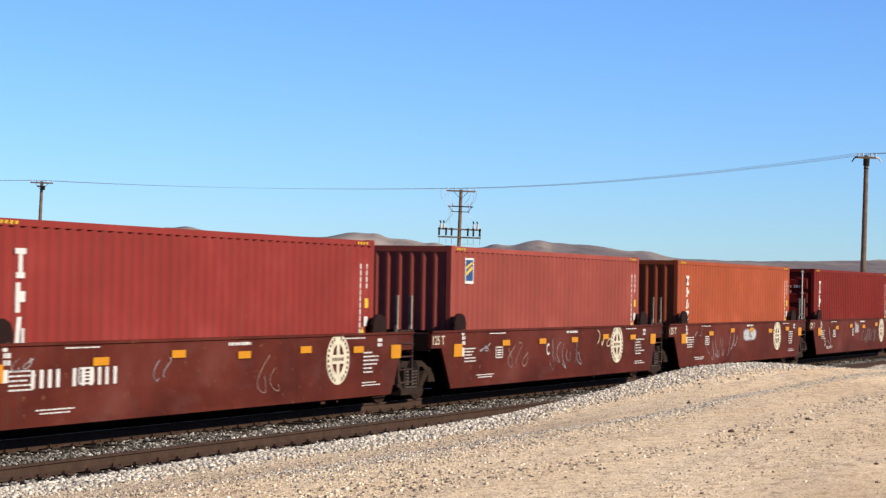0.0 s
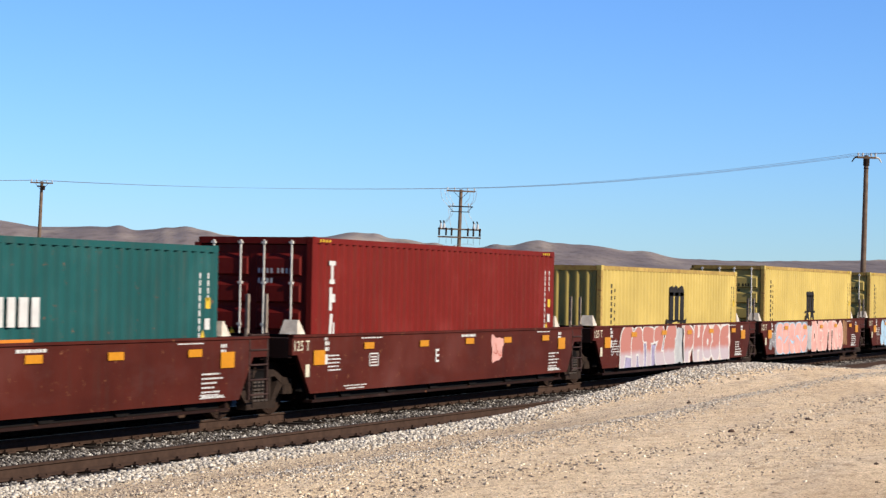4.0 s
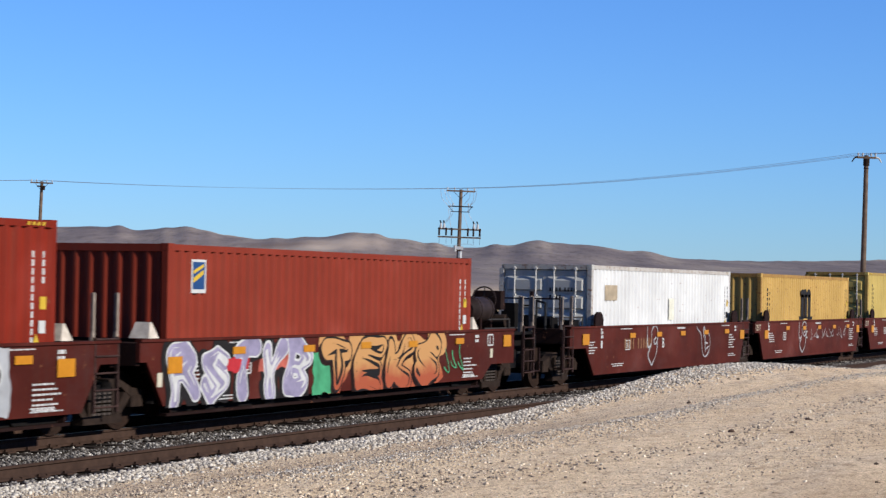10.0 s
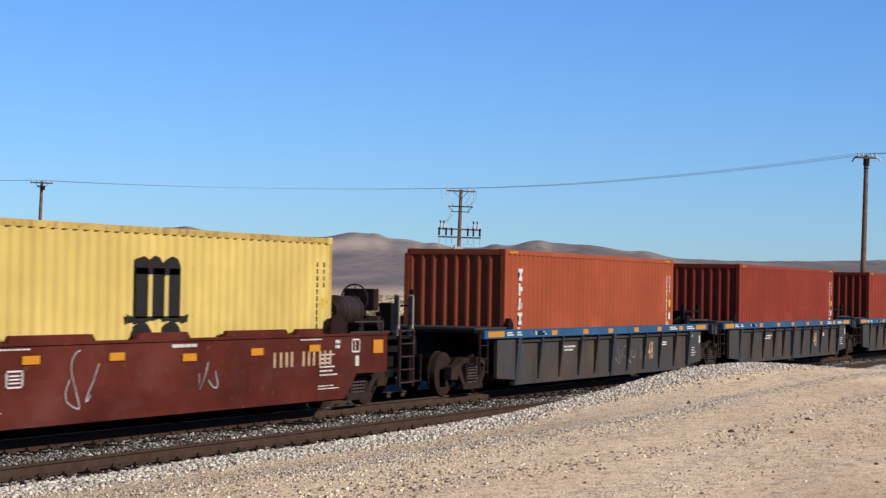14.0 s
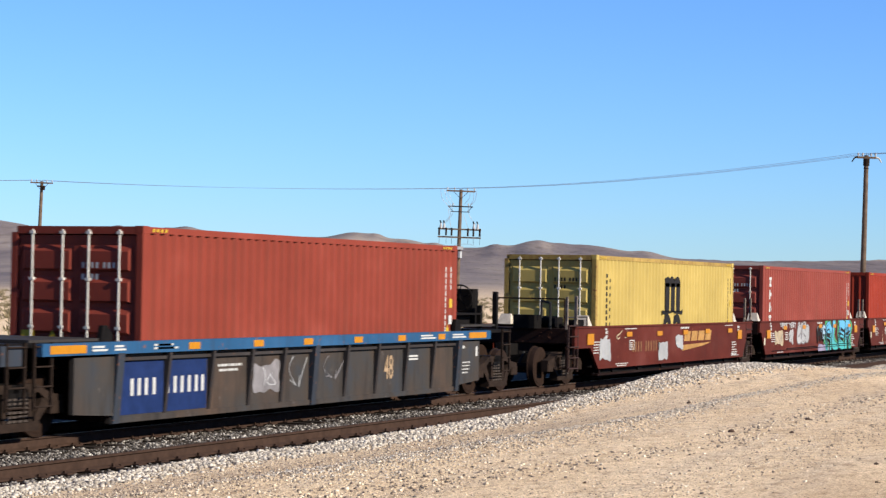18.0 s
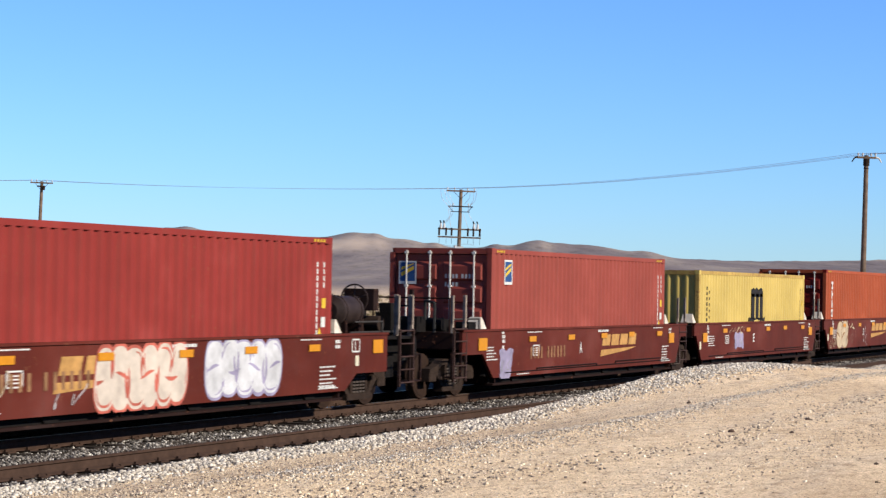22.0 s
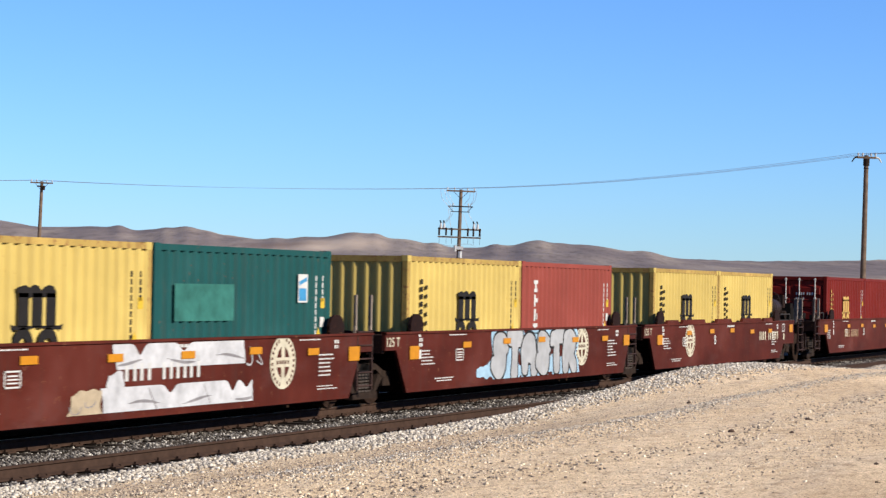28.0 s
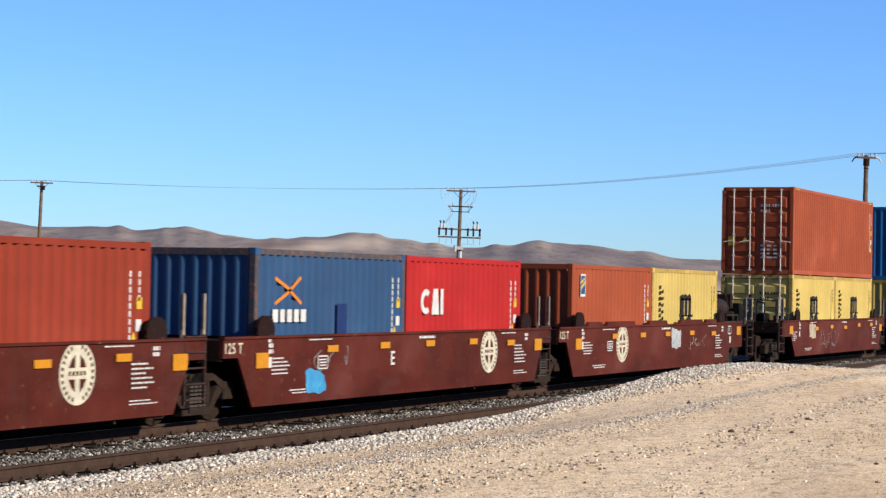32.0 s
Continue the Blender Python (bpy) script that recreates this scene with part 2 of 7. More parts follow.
BALLAST_MAT = stone_material("pale_ballast_stone", ((0.0, (0.11, 0.092, 0.072)), (0.25, (0.215, 0.185, 0.147)), (0.65, (0.325, 0.288, 0.235)), (1.0, (0.45, 0.408, 0.34))))
DIRTY_MAT = stone_material("oily_track_ballast", ((0.0, (0.026, 0.021, 0.018)), (0.4, (0.062, 0.053, 0.045)), (0.8, (0.14, 0.125, 0.108)), (1.0, (0.36, 0.33, 0.29))))
ROCK_MAT = plain("dark_desert_rock", (0.085, 0.055, 0.04), 0.9, 0.0, 0.4, 18.0, 0.5)
SCRUB_MAT = plain("dry_scrub_twigs", (0.20, 0.16, 0.09), 0.9, 0.0, 0.55, 0.8, 0.0)
GRAVEL_MAT = stone_material("mixed_gravel_stone", ((0.0, (0.055, 0.042, 0.033)), (0.35, (0.14, 0.105, 0.078)), (0.6, (0.33, 0.26, 0.185)), (0.85, (0.46, 0.37, 0.26)), (1.0, (0.54, 0.47, 0.36))))


def desert_material():
    """Sand with grit close by; scrub and stony slopes further out, greyed for haze."""
    m, nt, N, L, B = material("desert_ground")
    geo = N.new("ShaderNodeNewGeometry")
    sep = N.new("ShaderNodeSeparateXYZ")
    L.new(geo.outputs["Position"], sep.inputs[0])

    def pn(scale, detail, rough=0.6, stretch=None):
        n = N.new("ShaderNodeTexNoise")
        n.inputs["Scale"].default_value, n.inputs["Detail"].default_value, n.inputs["Roughness"].default_value = scale, detail, rough
        mp = N.new("ShaderNodeMapping")
        mp.inputs["Scale"].default_value = stretch or (1, 1, 1)
        L.new(geo.outputs["Position"], mp.inputs[0])
        L.new(mp.outputs[0], n.inputs["Vector"])
        return n

    broad = pn(0.5, 4.0, 0.6, (0.35, 1.0, 1.0))
    sand = ramp(N, L, broad.outputs[0], ((0.3, (0.51, 0.372, 0.228)), (0.5, (0.60, 0.452, 0.286)), (0.72, (0.66, 0.512, 0.338))))
    streak = pn(1.5, 5.0, 0.62, (0.16, 1.0, 1.0))
    st = ramp(N, L, streak.outputs[0], ((0.48, (0, 0, 0)), (0.66, (0.5, 0.5, 0.5))))
    patch = pn(26.0, 2.0, 0.6)
    pg = ramp(N, L, patch.outputs[0], ((0.38, (0.24, 0.18, 0.125)), (0.5, (0.43, 0.34, 0.245)), (0.62, (0.60, 0.51, 0.39))))
    sand1 = mix(N, L, st.outputs[0], sand.outputs[0], pg.outputs[0])
    clod = pn(5.5, 7.0, 0.72, (0.6, 1.0, 1.0))
    cl = ramp(N, L, clod.outputs[0], ((0.36, (0.58, 0.53, 0.48)), (0.47, (0.95, 0.94, 0.92)), (0.60, (1.08, 1.08, 1.07))))
    sand1 = mix(N, L, 0.9, sand1, cl.outputs[0], "MULTIPLY")
    grit = pn(30.0, 5.0, 0.8)
    gr = ramp(N, L, grit.outputs[0], ((0.36, (0.22, 0.19, 0.17)), (0.46, (0.92, 0.92, 0.92)), (0.54, (1.02, 1.02, 1.02)), (0.62, (1.5, 1.5, 1.5))))
    sand2 = mix(N, L, 0.95, sand1, gr.outputs[0], "MULTIPLY")
    def across(scale, detail, rough):
        n = N.new("ShaderNodeTexNoise")
        n.inputs["Scale"].default_value, n.inputs["Detail"].default_value, n.inputs["Roughness"].default_value = scale, detail, rough
        turn, size = N.new("ShaderNodeMapping"), N.new("ShaderNodeMapping")
        turn.inputs["Rotation"].default_value = (0, 0, radians(90 - YAW))
        size.inputs["Scale"].default_value = (1.0, 0.09, 2.6)
        L.new(geo.outputs["Position"], turn.inputs[0])
        L.new(turn.outputs[0], size.inputs[0])
        L.new(size.outputs[0], n.inputs["Vector"])
        return n

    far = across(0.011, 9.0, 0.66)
    # brown rock tones with the distance haze put into their colour
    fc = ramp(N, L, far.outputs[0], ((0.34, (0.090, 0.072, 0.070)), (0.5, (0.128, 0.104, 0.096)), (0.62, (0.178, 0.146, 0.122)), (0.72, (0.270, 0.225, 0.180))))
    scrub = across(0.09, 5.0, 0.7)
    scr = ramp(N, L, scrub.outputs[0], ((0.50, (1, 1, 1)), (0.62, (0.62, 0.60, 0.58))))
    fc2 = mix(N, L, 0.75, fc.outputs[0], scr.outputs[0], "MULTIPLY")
    # a pale bare scar on the hill's foot, beside a darker outcrop
    for (cx, cy), wide, deep, tone in (((2620.0, 1300.0), 110.0, 330.0, (0.36, 0.285, 0.215)), ((2640.0, 1400.0), 70.0, 150.0, (0.105, 0.072, 0.056))):
        off, turn, size, far_off = N.new("ShaderNodeVectorMath"), N.new("ShaderNodeMapping"), N.new("ShaderNodeMapping"), N.new("ShaderNodeVectorMath")
        off.operation, far_off.operation = "SUBTRACT", "LENGTH"
        off.inputs[1].default_value = (cx, cy, 0)
        turn.inputs["Rotation"].default_value = (0, 0, radians(90 - YAW))
        size.inputs["Scale"].default_value = (1 / wide, 1 / deep, 0)
        L.new(geo.outputs["Position"], off.inputs[0])
        L.new(off.outputs[0], turn.inputs[0])
        L.new(turn.outputs[0], size.inputs[0])
        L.new(size.outputs[0], far_off.inputs[0])
        ad = N.new("ShaderNodeMath")
        ad.operation = "MULTIPLY_ADD"
        ad.inputs[1].default_value = 1.6
        L.new(far.outputs[0], ad.inputs[0])
        L.new(far_off.outputs["Value"], ad.inputs[2])
        sc = ramp(N, L, ad.outputs[0], ((0.0, (0.8, 0.8, 0.8)), (0.5, (0.8, 0.8, 0.8)), (1.0, (0, 0, 0))))
        half = N.new("ShaderNodeMath")
        half.operation = "MULTIPLY"
        half.inputs[1].default_value = 0.55
        L.new(ad.outputs[0], half.inputs[0])
        L.new(half.outputs[0], sc.inputs[0])
        fc2 = mix(N, L, sc.outputs[0], fc2, tone)
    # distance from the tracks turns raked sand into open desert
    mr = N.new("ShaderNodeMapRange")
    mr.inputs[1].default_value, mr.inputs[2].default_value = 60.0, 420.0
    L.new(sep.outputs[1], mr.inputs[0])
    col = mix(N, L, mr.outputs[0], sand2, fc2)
    L.new(col, B.inputs["Base Color"])
    B.inputs["Roughness"].default_value = 0.95
    B.inputs["Specular IOR Level"].default_value = 0.15
    bm1 = pn(20.0, 6.0, 0.75)
    bump(N, L, B, bm1.outputs[0], 0.85, 0.05)
    return m


DESERT = desert_material()
# Stone colour lowered so that the shade under the train sits in it.
BED_MAT = plain("ballast_bed", (0.042, 0.033, 0.025), 0.95, 0.0, 0.5, 30.0, 0.8)


# ---- mesh helpers ----
def mesh_from(name, verts, faces):
    me = bpy.data.meshes.new(name)
    me.from_pydata([tuple(v) for v in verts], [], [tuple(f) for f in faces])
    me.update()
    return me


def add_mesh(name, me, mat, parent=None, label="", loc=(0, 0, 0)):
    """Links a mesh as one object; the material sits on the object, so that alike pieces share their mesh."""
    ob = new(name, me)
    if not me.materials:
        me.materials.append(mat)
    ob.material_slots[0].link = "OBJECT"
    ob.material_slots[0].material = mat
    ob.parent = parent
    ob.location = loc
    return tagged(ob, label)


class Build:
    """Collects boxes, prisms and tubes into one mesh."""

    def __init__(self):
        self.v, self.f = [], []

    def box(self, x0, x1, y0, y1, z0, z1, c=0.0):
        n = len(self.v)
        if c:
            ring = [(x0 + c, y0), (x1 - c, y0), (x1, y0 + c), (x1, y1 - c), (x1 - c, y1), (x0 + c, y1), (x0, y1 - c), (x0, y0 + c)]
            self.prism([(a, b) for a, b in ring], "z", z0, z1)
            return self
        self.v += [(x0, y0, z0), (x1, y0, z0), (x1, y1, z0), (x0, y1, z0), (x0, y0, z1), (x1, y0, z1), (x1, y1, z1), (x0, y1, z1)]
        self.f += [tuple(n + i for i in q) for q in ((0, 3, 2, 1), (4, 5, 6, 7), (0, 1, 5, 4), (1, 2, 6, 5), (2, 3, 7, 6), (3, 0, 4, 7))]
        return self

    def prism(self, pts, axis, a, b):
        """Extrudes a 2D outline along an axis from a to b. Outline in (x, z) for y, (y, z) for x, (x, y) for z."""
        n, k = len(self.v), len(pts)
        put = {"y": lambda p, t: (p[0], t, p[1]), "x": lambda p, t: (t, p[0], p[1]), "z": lambda p, t: (p[0], p[1], t)}[axis]
        self.v += [put(p, a) for p in pts] + [put(p, b) for p in pts]
        self.f += [tuple(n + i for i in range(k)), tuple(n + k + i for i in reversed(range(k)))]
        self.f += [(n + i, n + k + i, n + k + (i + 1) % k, n + (i + 1) % k) for i in range(k)]
        return self

    def tube(self, p, q, r, seg=8, r2=None):
        p, q = Vector(p), Vector(q)
        d = (q - p).normalized()
        a = d.orthogonal().normalized()
        b = d.cross(a)
        n = len(self.v)
        for c, rr in ((p, r), (q, r2 if r2 else r)):
            self.v += [tuple(c + a * math.cos(2 * math.pi * i / seg) * rr + b * math.sin(2 * math.pi * i / seg) * rr) for i in range(seg)]
        self.f += [(n + i, n + (i + 1) % seg, n + seg + (i + 1) % seg, n + seg + i) for i in range(seg)]
        self.f += [tuple(n + i for i in reversed(range(seg))), tuple(n + seg + i for i in range(seg))]
        return self

    def ring(self, c, axis, r, t, seg=20):
        """A torus-like hoop round c, its plane square to the axis x or y."""
        c = Vector(c)
        pts = []
        for i in range(seg):
            a = 2 * math.pi * i / seg
            pts.append(c + (Vector((0, math.cos(a), math.sin(a))) if axis == "x" else Vector((math.cos(a), 0, math.sin(a)))) * r)
        for i in range(seg):
            self.tube(pts[i], pts[(i + 1) % seg], t, 5)
        return self

    def done(self, name):
        me = mesh_from(name, self.v, self.f)
        bm = bmesh.new()
        bm.from_mesh(me)
        bmesh.ops.recalc_face_normals(bm, faces=bm.faces)
        bm.to_mesh(me)
        bm.free()
        me.shade_smooth()
        me.set_sharp_from_angle(angle=radians(35))
        return me


MESHES = {}


def shared(key, make):
    if key not in MESHES:
        MESHES[key] = make()
    return MESHES[key]


# ---- ground, hills ----
def sstep(a, b, x):
    t = np.clip((x - a) / (b - a), 0, 1)
    return t * t * (3 - 2 * t)


def wobble(x, y, k, seed):
    """Cheap smooth noise from a few crossed sines."""
    rng = np.random.RandomState(seed)
    z = np.zeros_like(x)
    for i in range(7):
        a, p, f = rng.uniform(0, 6.283), rng.uniform(0, 6.283), k * rng.uniform(0.5, 2.0)
        z = z + np.sin((x * np.cos(a) + y * np.sin(a)) * f + p) / 7
    return z


# hills on the skyline: bearing right of the view's middle (degrees), rise and width (degrees)
HILLS = ((-12.6, 0.691, 1.9), (-10.6, 0.031, 0.4), (-9.6, 0.204, 0.9), (-8.8, 0.101, 0.25), (-8.0, 0.041, 0.25), (-7.6, 0.101, 0.25), (-7.4, 0.559, 4.2), (-7.0, 0.167, 0.4),
         (-6.4, 0.073, 0.25), (-4.6, 0.055, 0.25), (-3.8, 0.136, 0.6), (-2.4, 0.396, 0.9), (-1.8, 0.08, 0.25), (-1.0, 0.207, 0.6), (-0.2, 0.107, 0.25), (1.4, 0.077, 0.25), (1.6, 0.263, 4.2),
         (1.8, 0.064, 0.4), (2.2, 0.059, 0.25), (2.6, 0.206, 0.4), (3.2, 0.053, 0.25), (4.0, 0.218, 1.3), (5.6, 0.093, 0.4), (12.8, 0.13, 2.8), (30.0, 0.6, 6.0), (-35.0, 0.7, 9.0), (75.0, 0.5, 12.0), (-80.0, 0.6, 14.0))


WINDROW = ((12.0, 20.0, 25.0, 29.0, 33.0, 39.0, 60.0), (-9.3, -9.6, -9.8, -9.4, -8.95, -9.0, -9.6))  # its way along the bank


def ground_z(x, y):
    """Height of the ground: bank and berm on the near side, the track bed, open desert that climbs to the hills."""
    crest = 0.19 + 0.56 * np.exp(-((x - 42.6) / 8.7) ** 2) + 0.07 * np.exp(-((x - 59.5) / 2.5) ** 2) + 0.03 * wobble(x, y, 0.9, 3)
    bank = 0.58 + 0.04 * wobble(x, y, 0.35, 4) + 0.006 * wobble(x, y, 2.2, 5) + 0.012 * wobble(x * 0.15, y, 1.6, 14)
    windrow = 0.045 * np.exp(-((y - np.interp(x, WINDROW[0], WINDROW[1])) / 0.32) ** 2) * (0.6 + 0.4 * wobble(x, y, 0.8, 7))
    near = crest + (bank - crest) * sstep(-6.2, -10.0, y) + windrow
    bed = -0.24 + 0 * x
    z = bed + (near - bed) * sstep(-5.25, -5.95, y)
    far = -0.32 - 0.45 * sstep(14.0, 60.0, y) + 0.12 * wobble(x, y, 0.05, 8)
    z = z + (far - bed) * sstep(2.0, 5.0, y)
    z = z - 0.35 * sstep(-5.5, -4.9, y) * (1 - sstep(6.2, 7.0, y))
    dx, dy = x - EYE.x, y - EYE.y
    r = np.hypot(dx, dy)
    az = YAW - np.degrees(np.arctan2(dy, dx))
    az = (az + 180) % 360 - 180
    fan = sstep(180, 3600, r) ** 0.8 * 0.825
    peak = np.zeros_like(r)
    for i, (a, h, w) in enumerate(HILLS):
        mid = 3380 + 120 * math.sin(i * 2.3)
        peak = peak + h * np.exp(-((az - a) / w) ** 2) * np.exp(-((r - mid) / np.where(r < mid, 720, 900)) ** 2)
    # gullies cut into the slopes
    rough = np.full_like(r, 0.03)
    for o, (k, amp) in enumerate(((0.0035, 0.11), (0.008, 0.09), (0.019, 0.06), (0.045, 0.025))):
        rough = rough - amp * np.abs(wobble(x, y, k, 40 + o))
    rough = rough * sstep(2000, 2900, r)
    lift = np.tan(np.radians(np.maximum(fan + peak + rough, 0))) * r
    return np.where(r > 150, z + lift + (EYE.z + 0.75) * sstep(300, 3000, r), z)


def ground_sheet():
    angles = list(np.linspace(-13.6, 13.6, 330)) + list(np.linspace(15, 345, 70))
    radii = [0.0]
    r = 1.5
    while r < 4700:
        radii.append(r)
        r *= 1.0125 if 12 < r < 90 or r > 2200 else 1.018
    A, Rr = np.meshgrid(np.radians(YAW - np.array(angles)), np.array(radii[1:]))
    X, Y = EYE.x + Rr * np.cos(A), EYE.y + Rr * np.sin(A)
    Z = ground_z(X, Y)
    nr, na = X.shape
    co = np.stack([X, Y, Z], -1).reshape(-1, 3)
    centre = np.array([[EYE.x, EYE.y, float(ground_z(np.array([0.0]), np.array([EYE.y]))[0])]])
    co = np.concatenate([co, centre])
    i, j = np.meshgrid(np.arange(nr - 1), np.arange(na), indexing="ij")
    k = (j + 1) % na
    quads = np.stack([i * na + j, i * na + k, (i + 1) * na + k, (i + 1) * na + j], -1).reshape(-1, 4)
    j = np.arange(na)
    tris = np.stack([np.full(na, nr * na), (j + 1) % na, j], -1)
    loops = np.concatenate([quads.ravel(), tris.ravel()]).astype(np.int32)
    total = np.concatenate([np.full(len(quads), 4), np.full(len(tris), 3)]).astype(np.int32)
    start = np.concatenate([[0], np.cumsum(total)[:-1]]).astype(np.int32)
    me = bpy.data.meshes.new("ground")
    me.vertices.add(len(co))
    me.vertices.foreach_set("co", co.ravel().astype(np.float32))
    me.loops.add(len(loops))
    me.loops.foreach_set("vertex_index", loops)
    me.polygons.add(len(total))
    me.polygons.foreach_set("loop_start", start)
    me.polygons.foreach_set("loop_total", total)
    me.update(calc_edges=True)
    me.validate()
    if me.polygons[10].normal.z < 0:
        me.flip_normals()
    me.polygons.foreach_set("use_smooth", np.ones(len(total), dtype=bool))
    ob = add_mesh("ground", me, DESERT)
    tagged(ob, "pale sandy desert ground rising to bare, haze-greyed brown hills", "ground", kind="structure")


ground_sheet()

# ---- tracks ----
TRACKS = (0.0, -4.0)
GAUGE = 0.7535
XA, XB = -820.0, 860.0


def rail_outline():
    return [(-0.075, -0.172), (0.075, -0.172), (0.075, -0.158), (0.012, -0.135), (0.010, -0.045), (0.036, -0.030), (0.036, -0.004), (0.030, 0.0), (-0.030, 0.0), (-0.036, -0.004), (-0.036, -0.030), (-0.010, -0.045), (-0.012, -0.135), (-0.075, -0.158)]


def build_bed():
    b = Build()
    # reaches past the far rail to lie dark where the train's shadow falls
    b.prism([(-5.75, -0.7), (-5.35, -0.205), (1.55, -0.205), (6.0, -0.27), (7.4, -0.85)], "x", XA, XB)
    ob = add_mesh("ballast_bed", b.done("ballast_bed"), BED_MAT)
    tagged(ob, "crushed-stone bed under both tracks, darkened as train shade", "track bed", kind="structure")


build_bed()
rail_me = Build().prism(rail_outline(), "x", XA, XB).done("rail")
head_me = Build().box(XA, XB, -0.026, 0.026, 0.0, 0.0025).done("railhead")
tie_me = Build().box(-0.115, 0.115, -1.3, 1.3, -0.36, -0.178, 0.02).done("tie")
TIE_STEP = 0.56
for ti, ty in enumerate(TRACKS):
    track = new("railway_track")
    track.location = (0, ty, 0)
    tagged(track, "rusty steel rails spiked to dark wooden ties" if ti else "main-line rails on dark wooden ties under the train", "railway track", "parallel tracks", "structure")
    for side in (-1, 1):
        rail = add_mesh("rail", rail_me, RAIL_MAT, track, "", (0, side * GAUGE, 0))
        if ti == 0:
            add_mesh("railhead", head_me, RAIL_TOP, rail, "polished running surface", (0, 0, 0))
    tr = random.Random(21 + ti)
    joined = Build()
    plates = Build()
    n0, n1 = int(17.0 / TIE_STEP), int(98.0 / TIE_STEP)
    for i in range(int(XA / TIE_STEP) + 2, int(XB / TIE_STEP) - 2):
        x = i * TIE_STEP + tr.uniform(-0.03, 0.03)
        if n0 <= i < n1:
            t = add_mesh("tie", tie_me, TIE_MAT, track, "", (x, tr.uniform(-0.03, 0.03), tr.uniform(-0.012, 0.004)))
            t.rotation_euler = (0, 0, tr.uniform(-0.012, 0.012))
            for side in (-1, 1):
                y = side * GAUGE
                plates.box(x - 0.1, x + 0.1, y - 0.17, y + 0.17, -0.178, -0.160)
                for dx, dy in ((-0.06, -0.095), (0.06, 0.095)):
                    plates.box(x + dx - 0.012, x + dx + 0.012, y + dy - 0.016, y + dy + 0.016, -0.160, -0.135 + tr.uniform(0, 0.025))
                if tr.random() < 0.45:
                    plates.box(x + 0.15, x + 0.18, y - 0.085, y + 0.085, -0.19, -0.145)
        else:
            joined.box(x - 0.115, x + 0.115, -1.3, 1.3, -0.36, -0.178)
    tagged(add_mesh("distant_ties", joined.done("distant_ties"), TIE_MAT, track, "dark ties further along the line"), kind="stuff")
    tagged(add_mesh("tie_plates", plates.done("tie_plates"), RAIL_MAT, track, "rusty tie plates, spikes and rail anchors"), kind="stuff")


# ---- loose stones ----
def stones(name, label, mat, seed, groups):
    """Rough pebbles strewn over strips (count, x0, x1, y0, y1, size0, size1, sink), joined as one mesh."""
    rng = np.random.RandomState(seed)
    g = (1 + 5 ** 0.5) / 2
    base = np.array([(-1, g, 0), (1, g, 0), (-1, -g, 0), (1, -g, 0), (0, -1, g), (0, 1, g), (0, -1, -g), (0, 1, -g), (g, 0, -1), (g, 0, 1), (-g, 0, -1), (-g, 0, 1)]) / 1.9
    tri = np.array([(0, 11, 5), (0, 5, 1), (0, 1, 7), (0, 7, 10), (0, 10, 11), (1, 5, 9), (5, 11, 4), (11, 10, 2), (10, 7, 6), (7, 1, 8), (3, 9, 4), (3, 4, 2), (3, 2, 6), (3, 6, 8), (3, 8, 9), (4, 9, 5), (2, 4, 11), (6, 2, 10), (8, 6, 7), (9, 8, 1)])
    allv, allf, off = [], [], 0
    for n, x0, x1, y0, y1, s0, s1, z_of in groups:
        u = rng.rand(n)
        x = x0 * (x1 / x0) ** u if x0 > 0 else rng.uniform(x0, x1, n)
        if isinstance(y0, tuple):
            y = np.interp(x, *y0) + rng.randn(n) * np.interp(x, *y1)
        elif y0 < y1:
            y = rng.uniform(y0, y1, n)
        else:
            y = (y0 + y1) / 2 + rng.randn(n) * (y0 - y1) / 2
        s = s0 + (s1 - s0) * rng.rand(n) ** 2
        z = z_of(x, y) + s * 0.25
        v = base[None] * rng.uniform(0.5, 1.35, (n, 12, 1)) * s[:, None, None]
        v = v * np.stack([rng.uniform(0.8, 1.3, n), rng.uniform(0.8, 1.3, n), rng.uniform(0.55, 0.9, n)], -1)[:, None]
        a = rng.uniform(0, 6.283, n)
        c, d = np.cos(a)[:, None], np.sin(a)[:, None]
        vx, vy = v[..., 0] * c - v[..., 1] * d, v[..., 0] * d + v[..., 1] * c
        v = np.stack([vx + x[:, None], vy + y[:, None], v[..., 2] + z[:, None]], -1)
        allv.append(v.reshape(-1, 3))
        allf.append((tri[None] + 12 * np.arange(n)[:, None, None] + off).reshape(-1, 3))
        off += 12 * n
    co, fa = np.concatenate(allv), np.concatenate(allf)
    me = bpy.data.meshes.new(name)
    me.vertices.add(len(co))
    me.vertices.foreach_set("co", co.ravel().astype(np.float32))
    me.loops.add(fa.size)
    me.loops.foreach_set("vertex_index", fa.ravel().astype(np.int32))
    me.polygons.add(len(fa))
    me.polygons.foreach_set("loop_start", (3 * np.arange(len(fa))).astype(np.int32))
    me.polygons.foreach_set("loop_total", np.full(len(fa), 3, dtype=np.int32))
    me.update(calc_edges=True)
    tagged(add_mesh(name, me, mat), label, "stones", kind="stuff")


def on_bed(x, y):
    return -0.200 + 0.03 * wobble(x, y, 2.0, 12)


